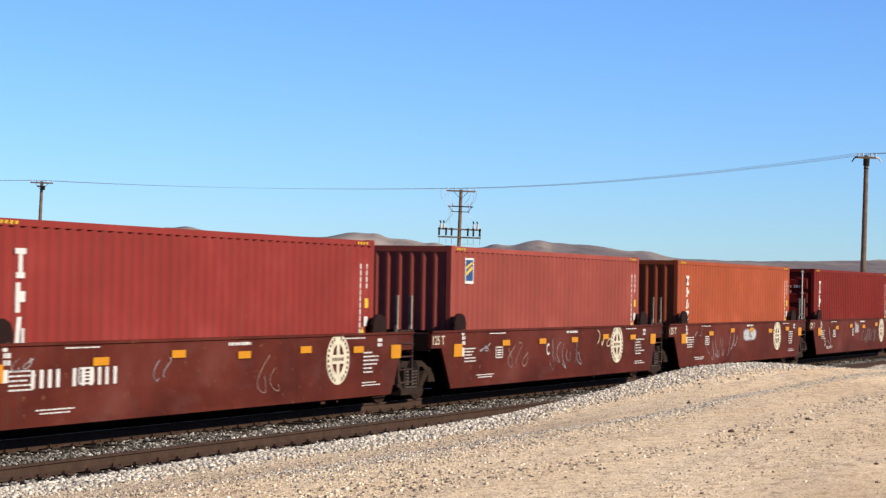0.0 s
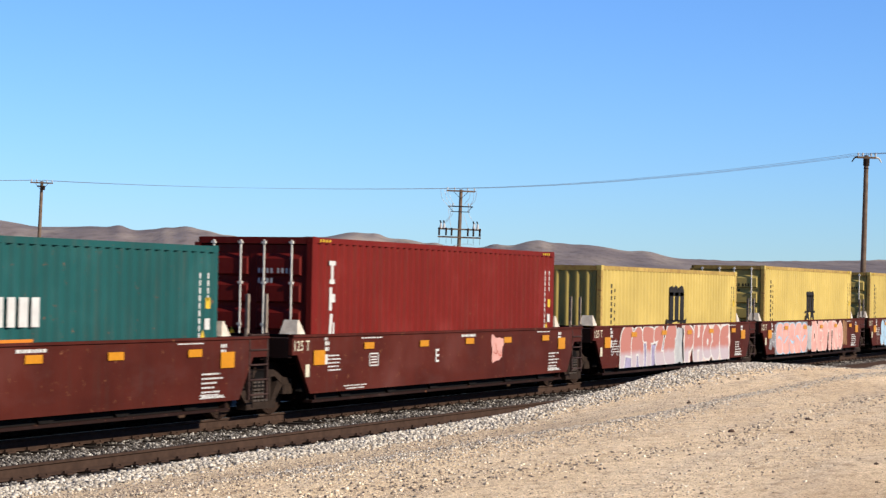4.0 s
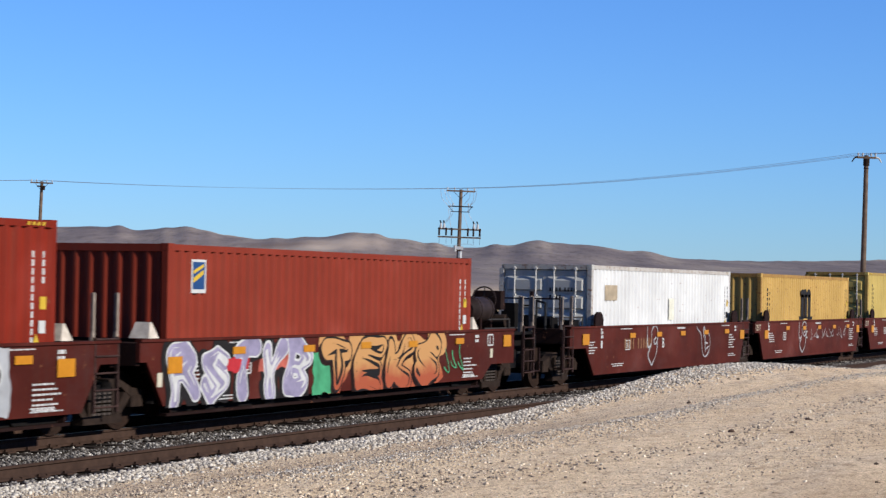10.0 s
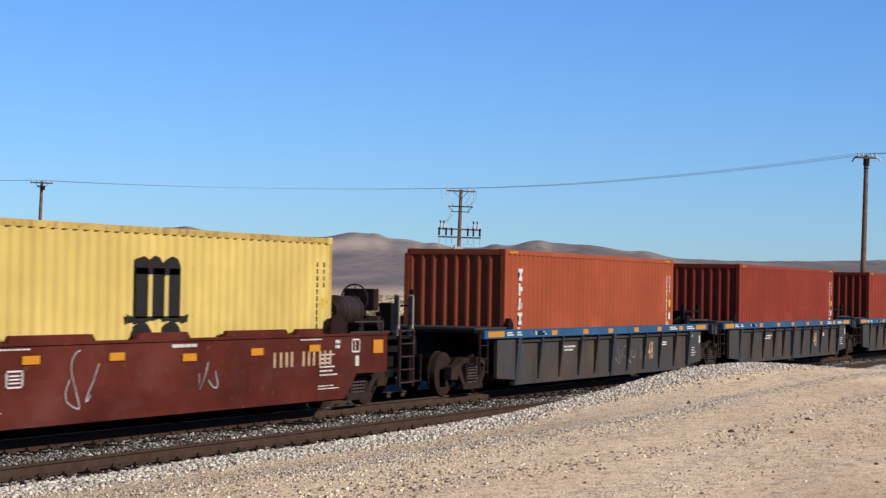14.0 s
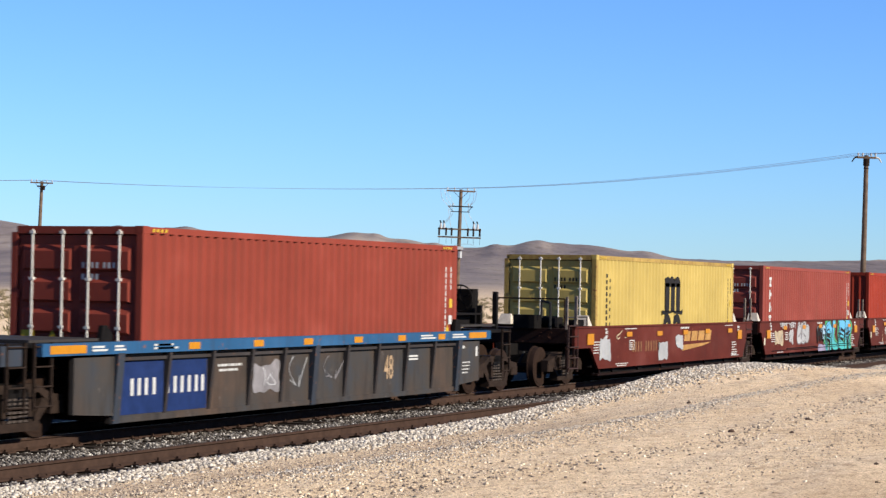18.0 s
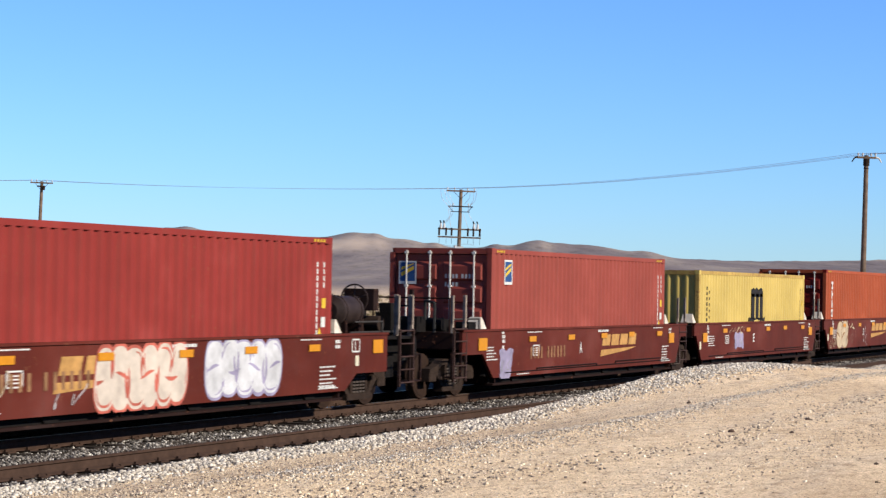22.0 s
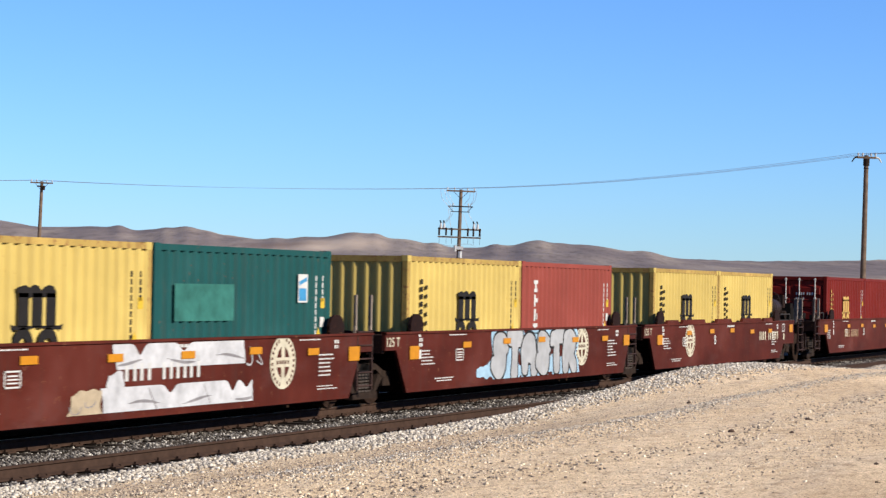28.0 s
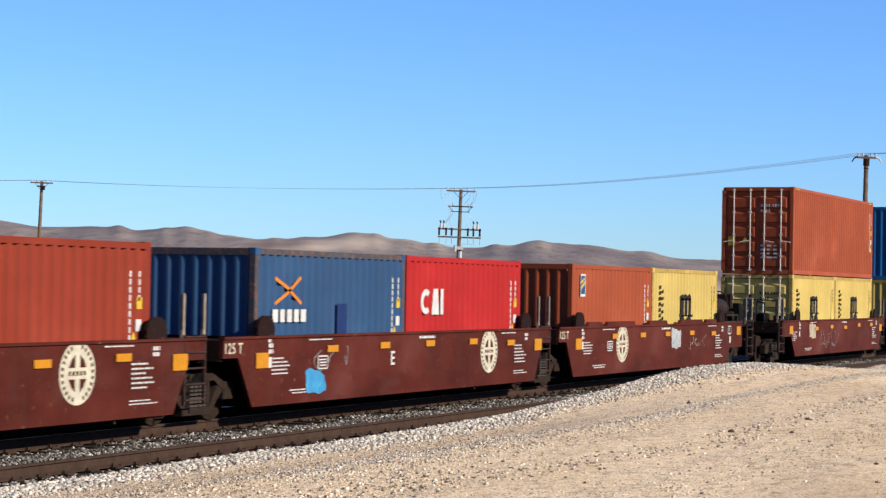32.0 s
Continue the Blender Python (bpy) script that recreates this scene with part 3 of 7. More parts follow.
CREST_MID = ((13.0, 20.0, 24.0, 28.0, 32.0, 37.0, 40.0, 60.0), (-5.95, -6.0, -6.1, -6.2, -5.95, -6.2, -6.5, -6.4))
CREST_WIDE = ((13.0, 20.0, 28.0, 32.0, 37.0, 60.0), (0.34, 0.36, 0.42, 0.3, 0.45, 0.5))
ROW_WIDE = ((12.0, 20.0, 23.0, 27.0, 33.0, 40.0, 60.0), (0.5, 0.42, 0.36, 0.2, 0.12, 0.16, 0.25))
THIRD = ((14.0, 18.2, 20.6, 22.5, 26.7, 31.4, 40.0), (-10.6, -11.0, -11.4, -11.8, -11.5, -11.1, -11.0))
ROUND = ((10.0, 60.0), (0.3, 0.3))
SCATTER_A, SCATTER_B, SPREAD = ((10.0, 24.0, 60.0), (-9.0, -10.2, -8.2)), ((10.0, 22.0, 60.0), (-12.2, -12.8, -11.0)), ((10.0, 25.0, 60.0), (0.75, 0.35, 0.4))
stones("ballast", "pale grey crushed-stone ballast heaped beside the rails", BALLAST_MAT, 31, (
    (30000, 13.0, 78, CREST_MID, CREST_WIDE, 0.013, 0.034, ground_z),
    (8000, 13.0, 78, -5.9, -5.2, 0.014, 0.036, ground_z),
    (7500, 16, 60, WINDROW, ROW_WIDE, 0.006, 0.018, ground_z)))
stones("track_ballast", "oily grey ballast between the rails and ties", DIRTY_MAT, 33, (
    (28000, 15, 95, -3.15, -0.85, 0.011, 0.030, on_bed),
    (9000, 15, 95, -4.68, -3.32, 0.012, 0.032, on_bed),
    (3000, 15, 95, -5.4, -4.8, 0.014, 0.034, on_bed),
    (900, 18, 95, -0.65, 0.65, 0.016, 0.04, on_bed)))
stones("gravel", "loose tan and grey gravel strewn over sand", GRAVEL_MAT, 32, (
    (8000, 14, 60, WINDROW, ROW_WIDE, 0.005, 0.017, ground_z),
    (2600, 14, 40, THIRD, ROUND, 0.005, 0.022, ground_z),
    (15000, 11, 62, -16.5, -6.4, 0.0025, 0.007, ground_z),
    (9000, 12, 40, SCATTER_A, SPREAD, 0.003, 0.010, ground_z),
    (6000, 12, 36, SCATTER_B, SPREAD, 0.003, 0.010, ground_z),
    (1500, 11, 62, -16.5, -6.4, 0.005, 0.012, ground_z),
    (6000, 12, 45, -8.6, -6.6, 0.003, 0.014, ground_z),
    (1200, 12, 45, -13.4, -12.4, 0.005, 0.018, ground_z),
    (150, 11, 60, -16.5, -6.6, 0.012, 0.024, ground_z)))


def loose_rock(x, y, r, seed):
    """One dark angular rock half sunk in the sand."""
    rng = random.Random(seed)
    bm = bmesh.new()
    bmesh.ops.create_icosphere(bm, subdivisions=2, radius=r)
    for v in bm.verts:
        v.co *= rng.uniform(0.78, 1.12)
        v.co.z *= 0.75
    me = bpy.data.meshes.new("rock")
    bm.to_mesh(me)
    bm.free()
    ob = add_mesh("rock", me, ROCK_MAT, None, "", (x, y, float(ground_z(np.array([x]), np.array([y]))[0]) + 0.2 * r))
    ob.rotation_euler.z = rng.uniform(0, 6)
    tagged(ob, "dark brown angular rock half sunk in sand", "rock", "loose rocks")


for k, (rx, ry, rr) in enumerate(((24.46, -11.42, 0.07), (32.3, -8.5, 0.075), (27.57, -11.59, 0.06), (20.9, -13.92, 0.04), (17.54, -12.04, 0.03), (24.77, -12.08, 0.05), (19.03, -14.32, 0.03), (38.56, -7.55, 0.06), (37.2, -7.2, 0.05))):
    loose_rock(rx, ry, 0.6 * rr, 70 + k)


def scrub():
    """Low dry bushes over the flat beyond the tracks: tufts of many thin blades."""
    rng = np.random.RandomState(77)
    n, m = 3400, 30
    az, r = np.radians(YAW + rng.uniform(-15, 15, n)), rng.uniform(110, 520, n)
    cx, cy = EYE.x + r * np.cos(az), EYE.y + r * np.sin(az)
    keep = cy > 26
    cx, cy = cx[keep], cy[keep]
    n = len(cx)
    cz = ground_z(cx, cy)
    size = rng.uniform(0.22, 0.62, n)
    base = np.stack([cx, cy, cz - 0.02], -1)[:, None] + np.concatenate([rng.randn(n, m, 2) * 0.42, np.zeros((n, m, 1))], -1) * size[:, None, None]
    lean = np.concatenate([rng.randn(n, m, 2) * 0.5, rng.uniform(0.45, 1.1, (n, m, 1))], -1) * size[:, None, None]
    side = np.concatenate([rng.randn(n, m, 2) * 0.045, rng.randn(n, m, 1) * 0.02], -1) * size[:, None, None]
    v = np.stack([base - side, base + side, base + lean * 0.7 + side * 1.3, base + lean], 2).reshape(-1, 3)
    k = 4 * np.arange(n * m)[:, None]
    f = np.concatenate([k + np.array([[0, 1, 2]]), k + np.array([[0, 2, 3]])])
    me = bpy.data.meshes.new("scrub")
    me.vertices.add(len(v))
    me.vertices.foreach_set("co", v.ravel().astype(np.float32))
    me.loops.add(f.size)
    me.loops.foreach_set("vertex_index", f.ravel().astype(np.int32))
    me.polygons.add(len(f))
    me.polygons.foreach_set("loop_start", (3 * np.arange(len(f))).astype(np.int32))
    me.polygons.foreach_set("loop_total", np.full(len(f), 3, dtype=np.int32))
    me.update(calc_edges=True)
    tagged(add_mesh("scrub", me, SCRUB_MAT), "dry olive-tan desert scrub on the far flat", "bushes", kind="stuff")


scrub()


def far_shed(x, y, w, h):
    z = float(ground_z(np.array([x]), np.array([y]))[0]) - 0.05
    ob = new("shed")
    ob.location, ob.rotation_euler = (x, y, z), (0, 0, radians(YAW - 90))
    add_mesh("wall", Build().box(0, w, 0, 2.5, 0, h).done("wall"), W_CREAM, ob)
    add_mesh("roof", Build().prism([(-0.2, h), (2.7, h), (1.25, h + 0.45)], "x", -0.15, w + 0.15).done("roof"), STEEL_GREY if w < 3 else W_CREAM, ob, "low pitched roof")
    add_mesh("door", Build().box(w * 0.4, w * 0.4 + 0.8, -0.04, 0.0, 0, h * 0.85).done("door"), WIRE_MAT, ob)
    tagged(ob, "low whitewashed shed far out on the flat", "shed", "distant sheds")


for sx, sy, sw, sh in ((338.0, 171.0, 2.6, 1.5), (333.0, 178.0, 3.4, 1.3), (331.0, 187.0, 2.4, 1.6)):
    far_shed(sx, sy, sw, sh)


# ---- power line behind the tracks ----
def lay_wire(name, p, q, sag, parent, r=0.010):
    cu = bpy.data.curves.new(name, "CURVE")
    cu.dimensions, cu.bevel_depth, cu.bevel_resolution = "3D", r, 1
    sp = cu.splines.new("POLY")
    n = 24
    sp.points.add(n)
    for i in range(n + 1):
        t = i / n
        c = Vector(p).lerp(Vector(q), t)
        sp.points[i].co = (c.x, c.y, c.z - sag * 4 * t * (1 - t), 1)
    cu.materials.append(WIRE_MAT)
    ob = new(name, cu)
    ob.parent = parent
    return ob


def smooth_way(pts, n=6):
    """Points along a smooth curve through pts."""
    out = []
    for i in range(len(pts) - 1):
        p0, p1, p2, p3 = (Vector(pts[min(max(i + k, 0), len(pts) - 1)]) for k in (-1, 0, 1, 2))
        for q in range(n):
            t = q / n
            out.append(0.5 * (2 * p1 + (p2 - p0) * t + (2 * p0 - 5 * p1 + 4 * p2 - p3) * t * t + (3 * p1 - p0 - 3 * p2 + p3) * t ** 3))
    return out + [Vector(pts[-1])]


def jumper(pts, parent, r=0.016):
    cu = bpy.data.curves.new("jumper", "CURVE")
    cu.dimensions, cu.bevel_depth, cu.bevel_resolution = "3D", r, 1
    way = smooth_way(pts)
    sp = cu.splines.new("POLY")
    sp.points.add(len(way) - 1)
    for p, q in zip(sp.points, way):
        p.co = (*q, 1)
    cu.materials.append(WIRE_MAT)
    new("jumper", cu).parent = parent


def insulator_mesh():
    return Build().tube((0, 0, 0), (0, 0, 0.1), 0.03, 8).tube((0, 0, 0.08), (0, 0, 0.14), 0.075, 8, 0.05).tube((0, 0, 0.14), (0, 0, 0.22), 0.065, 8, 0.03).done("insulator")


def utility_pole(x, y, top, lean, turn, kind):
    """A wooden pole: "plain" has one crossarm, "rack" a lower double arm with cut-outs and jumpers, "gull" drooping arm ends."""
    base = float(ground_z(np.array([x]), np.array([y]))[0]) - 0.4
    h = top - base
    pole = new("utility_pole")
    pole.matrix_world = pose(x, y, base) @ pose(0, 0, 0, 0, 0, turn) @ pose(0, 0, 0, 0, lean, 0)
    what = {"plain": "a single crossarm on top", "rack": "two crossarms and hanging jumpers", "gull": "a short crossarm with drooping ends"}[kind]
    tagged(pole, "weathered wooden power pole with " + what, "utility pole", "power line poles")
    add_mesh("shaft", Build().tube((0, 0, 0), (0, 0, h), 0.19, 12, 0.13).done("shaft"), POLE_MAT, pole)
    half = {"plain": 0.95, "rack": 1.15, "gull": 0.55}[kind]
    arm = add_mesh("crossarm", Build().box(-half, half, -0.16, -0.05, h - 0.20, h - 0.08).done("crossarm"), POLE_MAT, pole)
    for k in (-0.92, -0.45, 0.45, 0.92):
        add_mesh("insulator", shared("insulator", insulator_mesh), INSULATOR, arm, "", (k * half, -0.1, h - 0.08))
    if kind == "gull":
        for k in (-1, 1):
            add_mesh("arm_end", Build().tube((k * 0.5, -0.1, h - 0.10), (k * 0.72, -0.1, h - 0.17), 0.05, 8).tube((k * 0.72, -0.1, h - 0.17), (k * 0.88, -0.1, h - 0.42), 0.045, 8, 0.03).done("arm_end"), GALV if k > 0 else STEEL_GREY, pole, "drooping insulator string")
        add_mesh("collar", Build().tube((0, 0, h - 0.62), (0, 0, h - 0.2), 0.19, 10).tube((0, 0, h - 0.80), (0, 0, h - 0.74), 0.155, 10).done("collar"), STEEL_GREY, pole, "dark steel pole collar")
    else:
        add_mesh("brace", Build().tube((-0.6, -0.14, h - 0.16), (0, -0.14, h - 0.75), 0.02, 6).tube((0.6, -0.14, h - 0.16), (0, -0.14, h - 0.75), 0.02, 6).done("brace"), STEEL_GREY, pole)
    if kind == "plain":
        add_mesh("bracket", Build().box(-0.35, 0.35, -0.3, -0.16, h - 0.5, h - 0.38).tube((0.25, -0.25, h - 0.75), (0.25, -0.25, h - 0.38), 0.09, 8).done("bracket"), STEEL_GREY, pole)
    if kind == "rack":
        b = Build().box(-1.7, 1.7, -0.2, -0.08, h - 3.22, h - 3.10).box(-1.7, 1.7, -0.2, -0.08, h - 3.85, h - 3.73)
        low = add_mesh("switch_rack", b.done("switch_rack"), POLE_MAT, pole, "double lower crossarm with fused cut-outs")
        for k in (-1.6, -1.05, -0.62, 0.66, 1.1, 1.6):
            add_mesh("fused_cutout", shared("cutout", lambda: Build().tube((0, 0, 0.1), (0, 0, -0.52), 0.075, 8).tube((0.0, -0.1, 0.05), (0.0, -0.1, -0.45), 0.04, 6).tube((0.02, 0, -0.72), (0.02, 0, -1.15), 0.012, 5).done("cutout")), STEEL_GREY, low, "", (k, -0.26, h - 3.16))
        for k, lean_x in ((-1.48, -0.1), (-1.22, 0.08), (1.12, -0.06), (1.42, 0.04)):
            ar = add_mesh("arrester", shared("arrester", lambda: Build().tube((0, 0, 0), (0, 0, 0.26), 0.13, 8, 0.09).tube((0, 0, 0.26), (0, 0, 0.42), 0.09, 8, 0.06).done("arrester")), INSULATOR, low, "white porcelain arrester", (k, -0.15, h - 3.12))
            add_mesh("arrester_cap", shared("arrester_cap", lambda: Build().tube((0, 0, 0.40), (-0.08, 0, 0.62), 0.055, 8).done("cap")), STEEL_DARK, low, "dark terminal cap", (k, -0.15, h - 3.12))
        add_mesh("small_arm", Build().box(-1.0, 1.0, -0.14, -0.06, h - 1.40, h - 1.31).box(-0.75, 0.75, -0.14, -0.08, h - 1.80, h - 1.74).tube((-0.95, -0.1, h - 1.35), (-0.55, -0.1, h - 1.78), 0.025, 5).tube((0.95, -0.1, h - 1.35), (0.55, -0.1, h - 1.78), 0.025, 5).done("small_arm"), STEEL_GREY, pole)
        for k in (-0.6, 0.62):
            add_mesh("insulator", shared("insulator", insulator_mesh), INSULATOR, pole, "", (k, -0.1, h - 1.31))
        add_mesh("junction_gear", Build().tube((-0.3, -0.2, h - 4.9), (-0.3, -0.2, h - 4.45), 0.13, 8).box(-0.2, 0.35, -0.3, -0.1, h - 4.75, h - 4.5).tube((0.1, -0.25, h - 5.4), (0.1, -0.25, h - 4.9), 0.16, 8).done("junction_gear"), INSULATOR, pole, "grey cable terminations")
        for way in (((-1.62, 0.0), (-1.45, -0.75), (-0.95, -1.3), (-0.75, -1.9), (-1.05, -2.4), (-1.4, -2.65)), ((-1.32, 0.0), (-1.1, -0.7), (-0.75, -1.25), (-0.55, -1.75), (-0.85, -2.3), (-1.2, -2.7)), ((-1.15, 0.0), (-0.85, -0.6), (-0.45, -1.25)), ((-0.95, -1.5), (-0.85, -2.1), (-0.68, -3.0)),
                    ((0.72, 0.0), (0.68, -0.6), (0.3, -1.1)), ((1.0, 0.0), (1.0, -0.7), (0.68, -1.4), (0.7, -1.9), (1.0, -2.4), (1.3, -2.7)), ((1.25, 0.0), (1.15, -0.75), (0.75, -1.25), (0.55, -1.7)), ((0.25, -1.9), (0.45, -2.4), (0.72, -3.1)), ((-1.4, -4.35), (-0.6, -4.45), (0.0, -4.3), (0.8, -4.25), (1.3, -4.4))):
            jumper([(a, -0.15, h - 0.05 + c) for a, c in way], pole)
    return pole


POLES = ((147.83, 84.05, 10.6, 1.6, -66), (151.36, 46.92, 10.0, 1.2, -66), (122.81, 8.60, 10.5, 0.9, -66))
line = []
for i, (px, py, pt, pl, tn) in enumerate(POLES):
    line.append(utility_pole(px, py, pt, pl, tn, ("plain", "rack", "gull")[i]))
wires = new("power_line")
tagged(wires, "three slack aluminium wires strung between wooden poles", "power line")
for k in (-0.55, 0.05, 0.5):
    off = Vector((math.cos(radians(-66)) * k, math.sin(radians(-66)) * k, 0.08))
    ends = [Vector((140.0, 135.0, 11.0))] + [Vector((px, py, pt)) for px, py, pt, _, _ in POLES] + [Vector((98.0, -34.0, 10.8))]
    ends = [p + off for p in ends]
    for a, b, sg in zip(ends, ends[1:], (0.3, 0.3, 0.42, 0.3)):
        lay_wire("wire", a, b, sg, wires)


# ---- flat painted marks ----
FONT_CACHE = {}


def lettering(body, bold=0.0):
    """Outline of a word in the built-in font as (verts, faces), 1 high, starting at 0."""
    key = (body, bold)
    if key not in FONT_CACHE:
        cu = bpy.data.curves.new("word", "FONT")
        cu.body, cu.size, cu.offset, cu.resolution_u = body, 1.0, bold, 3
        ob = new("word", cu)
        dg = bpy.context.evaluated_depsgraph_get()
        me = bpy.data.meshes.new_from_object(ob.evaluated_get(dg))
        v = [(p.co.x, p.co.y) for p in me.vertices]
        f = [tuple(p.vertices) for p in me.polygons]
        bpy.data.objects.remove(ob)
        bpy.data.curves.remove(cu)
        bpy.data.meshes.remove(me)
        x0, x1 = min(a for a, _ in v), max(a for a, _ in v)
        y0, y1 = min(b for _, b in v), max(b for _, b in v)
        FONT_CACHE[key] = (v, f, x0, x1, y0, y1)
    return FONT_CACHE[key]


class Flat:
    """Flat shapes in the plane of a car's side (x along, z up), joined as one mesh."""

    def __init__(self):
        self.v, self.f = [], []

    def poly(self, pts):
        n = len(self.v)
        self.v += list(pts)
        self.f.append(tuple(range(n, n + len(pts))))
        return self

    def rect(self, x, z, w, h, slant=0.0):
        return self.poly([(x, z), (x + w, z), (x + w + slant * h, z + h), (x + slant * h, z + h)])

    def disc(self, x, z, rx, rz, seg=24, a0=0.0, a1=360.0):
        return self.poly([(x + rx * math.cos(radians(a0 + (a1 - a0) * i / seg)), z + rz * math.sin(radians(a0 + (a1 - a0) * i / seg))) for i in range(seg)])

    def band(self, x, z, r0, r1, a0, a1, seg=16):
        a = [radians(a0 + (a1 - a0) * i / seg) for i in range(seg + 1)]
        for p, q in zip(a, a[1:]):
            self.poly([(x + r0 * math.cos(p), z + r0 * math.sin(p)), (x + r1 * math.cos(p), z + r1 * math.sin(p)), (x + r1 * math.cos(q), z + r1 * math.sin(q)), (x + r0 * math.cos(q), z + r0 * math.sin(q))][::-1])
        return self

    def word(self, body, x, z, w, h, bold=0.0, slant=0.0, grow=0.0):
        v, f, x0, x1, y0, y1 = lettering(body, bold)
        n = len(self.v)
        for a, b in v:
            t, u = (a - x0) / (x1 - x0), (b - y0) / (y1 - y0)
            self.v.append((x - grow + t * (w + 2 * grow) + slant * u * h, z - grow + u * (h + 2 * grow)))
        self.f += [tuple(n + i for i in q) for q in f]
        return self

    def stroke(self, pts, r):
        """A ribbon of constant width along a polyline."""
        n = len(self.v)
        for i, p in enumerate(pts):
            a, b = pts[max(i - 1, 0)], pts[min(i + 1, len(pts) - 1)]
            dx, dz = b[0] - a[0], b[1] - a[1]
            q = math.hypot(dx, dz) or 1.0
            self.v += [(p[0] - dz / q * r, p[1] + dx / q * r), (p[0] + dz / q * r, p[1] - dx / q * r)]
        self.f += [(n + 2 * i, n + 2 * i + 1, n + 2 * i + 3, n + 2 * i + 2) for i in range(len(pts) - 1)]
        return self

    def text_line(self, rng, x, z, w, h):
        """A line of unreadable small print: short dashes."""
        end = x + w
        while x < end:
            d = min(rng.uniform(0.04, 0.11), end - x)
            self.rect(x, z, d, h)
            x += d + rng.uniform(0.012, 0.03)
        return self

    def bar(self, rng, x, z, w, h):
        """A plain upright bar of the size of a letter."""
        k = rng.uniform(0.0, 0.12) * w
        return self.rect(x + k, z, w - 2 * k, h)

    def done(self, name, y):
        return mesh_from(name, [(a, y, b) for a, b in self.v], self.f)


def mark(name, flat, mat, parent, y, label="", fine=False):
    """Lays flat paint on a side; fine: many marks too small to tell apart."""
    if flat.f:
        ob = add_mesh(name, flat.done(name, y), mat, parent, label)
        return tagged(ob, kind="stuff") if fine else ob


# ---- containers ----
CW = 1.219
FLOOR = 0.24


def corrugated(length, height, pitch=0.278, depth=0.050, face=0.27, slope=0.2):
    """A trapezoidal-ribbed wall in the x-z plane from 0 to length, its crests at y = 0 and its valleys at +depth."""
    n = round(length / pitch)
    p = length / n
    xs, ys = [], []
    for i in range(n):
        for k, d in ((0.0, 0), (face, 0), (face + slope, 1), (1.0 - slope, 1)):
            xs.append((i + k) * p)
            ys.append(d * depth)
    xs.append(length)
    ys.append(0.0)
    v = [(x, y, 0.0) for x, y in zip(xs, ys)] + [(x, y, height) for x, y in zip(xs, ys)]
    m = len(xs)
    f = [(i, i + 1, m + i + 1, m + i) for i in range(m - 1)]
    return v, f


def side_mesh(length, height):
    v, f = corrugated(length - 0.24, height - 0.26)
    return mesh_from("side_wall", [(x + 0.12, y, z + 0.15) for x, y, z in v], f)


def end_mesh(height):
    v, f = corrugated(2 * CW - 0.28, height - 0.26, 0.265, 0.040, 0.15, 0.33)
    return mesh_from("end_wall", [(0.004 + y, CW - 0.14 - x, z + 0.15) for x, y, z in v], f)


def roof_mesh(length):
    v, f = corrugated(length - 0.1, 2 * CW - 0.1, 0.21, 0.02)
    return mesh_from("roof_sheet", [(x + 0.05, z - CW + 0.05, -y) for x, y, z in v], f)


def frame_mesh(length, height):
    b = Build()
    for x in (0.0, length - 0.13):
        for y in (-CW, CW - 0.13):
            b.box(x, x + 0.13, y, y + 0.13, 0.11, height - 0.11, 0.012)
        b.box(x, x + 0.13, -CW + 0.13, CW - 0.13, height - 0.13, height - 0.01)
        b.box(x, x + 0.13, -CW + 0.13, CW - 0.13, 0.01, 0.15)
    for y in (-CW + 0.004, CW - 0.064):
        b.box(0.15, length - 0.15, y, y + 0.06, height - 0.11, height - 0.012)
        b.box(0.15, length - 0.15, y, y + 0.06, 0.02, 0.16)
    return b.done("frame")


def casting_mesh():
    b = Build()
    b.box(0, 0.178, 0, 0.162, 0, 0.118, 0.012)
    b.box(0.05, 0.13, -0.002, 0.001, 0.035, 0.085)
    return b.done("corner_casting")


def door_mesh(height):
    """One door leaf seen from outside (towards -x): pressed panels in a raised rim."""
    w, h = CW - 0.15, height - 0.30
    b = Build().box(-0.02, 0.03, 0, w, 0, h)
    for z in (0.25, h * 0.36, h * 0.64, h - 0.25):
        b.box(-0.05, -0.02, w - 0.02, w + 0.10, z - 0.07, z + 0.07)
    return b.done("door_leaf")


def door_panel(height):
    """One pressed panel of a door leaf."""
    w, h = CW - 0.15, height - 0.30
    z1, d = (h - 0.16) / 5 - 0.07, 0.055
    v = [(-0.019, 0.06, 0), (-0.019, w - 0.06, 0), (-0.019, w - 0.06, z1), (-0.019, 0.06, z1), (-0.02 - d, 0.11, 0.04), (-0.02 - d, w - 0.11, 0.04), (-0.02 - d, w - 0.11, z1 - 0.10), (-0.02 - d, 0.11, z1 - 0.10)]
    return mesh_from("pressed_panel", v, [(4, 7, 6, 5), (0, 4, 5, 1), (1, 5, 6, 2), (2, 6, 7, 3), (3, 7, 4, 0)])


def rod_mesh(height):
    h = height - 0.12
    b = Build().tube((0, 0, 0.05), (0, 0, h), 0.018, 8)
    for z in (0.08, 0.55, h * 0.45, h * 0.72, h - 0.05):
        b.box(-0.03, 0.03, -0.038, 0.038, z - 0.022, z + 0.022)
    b.tube((-0.02, 0.0, h * 0.38), (-0.05, 0.34, h * 0.36), 0.014, 6)
    return b.done("lock_rod")




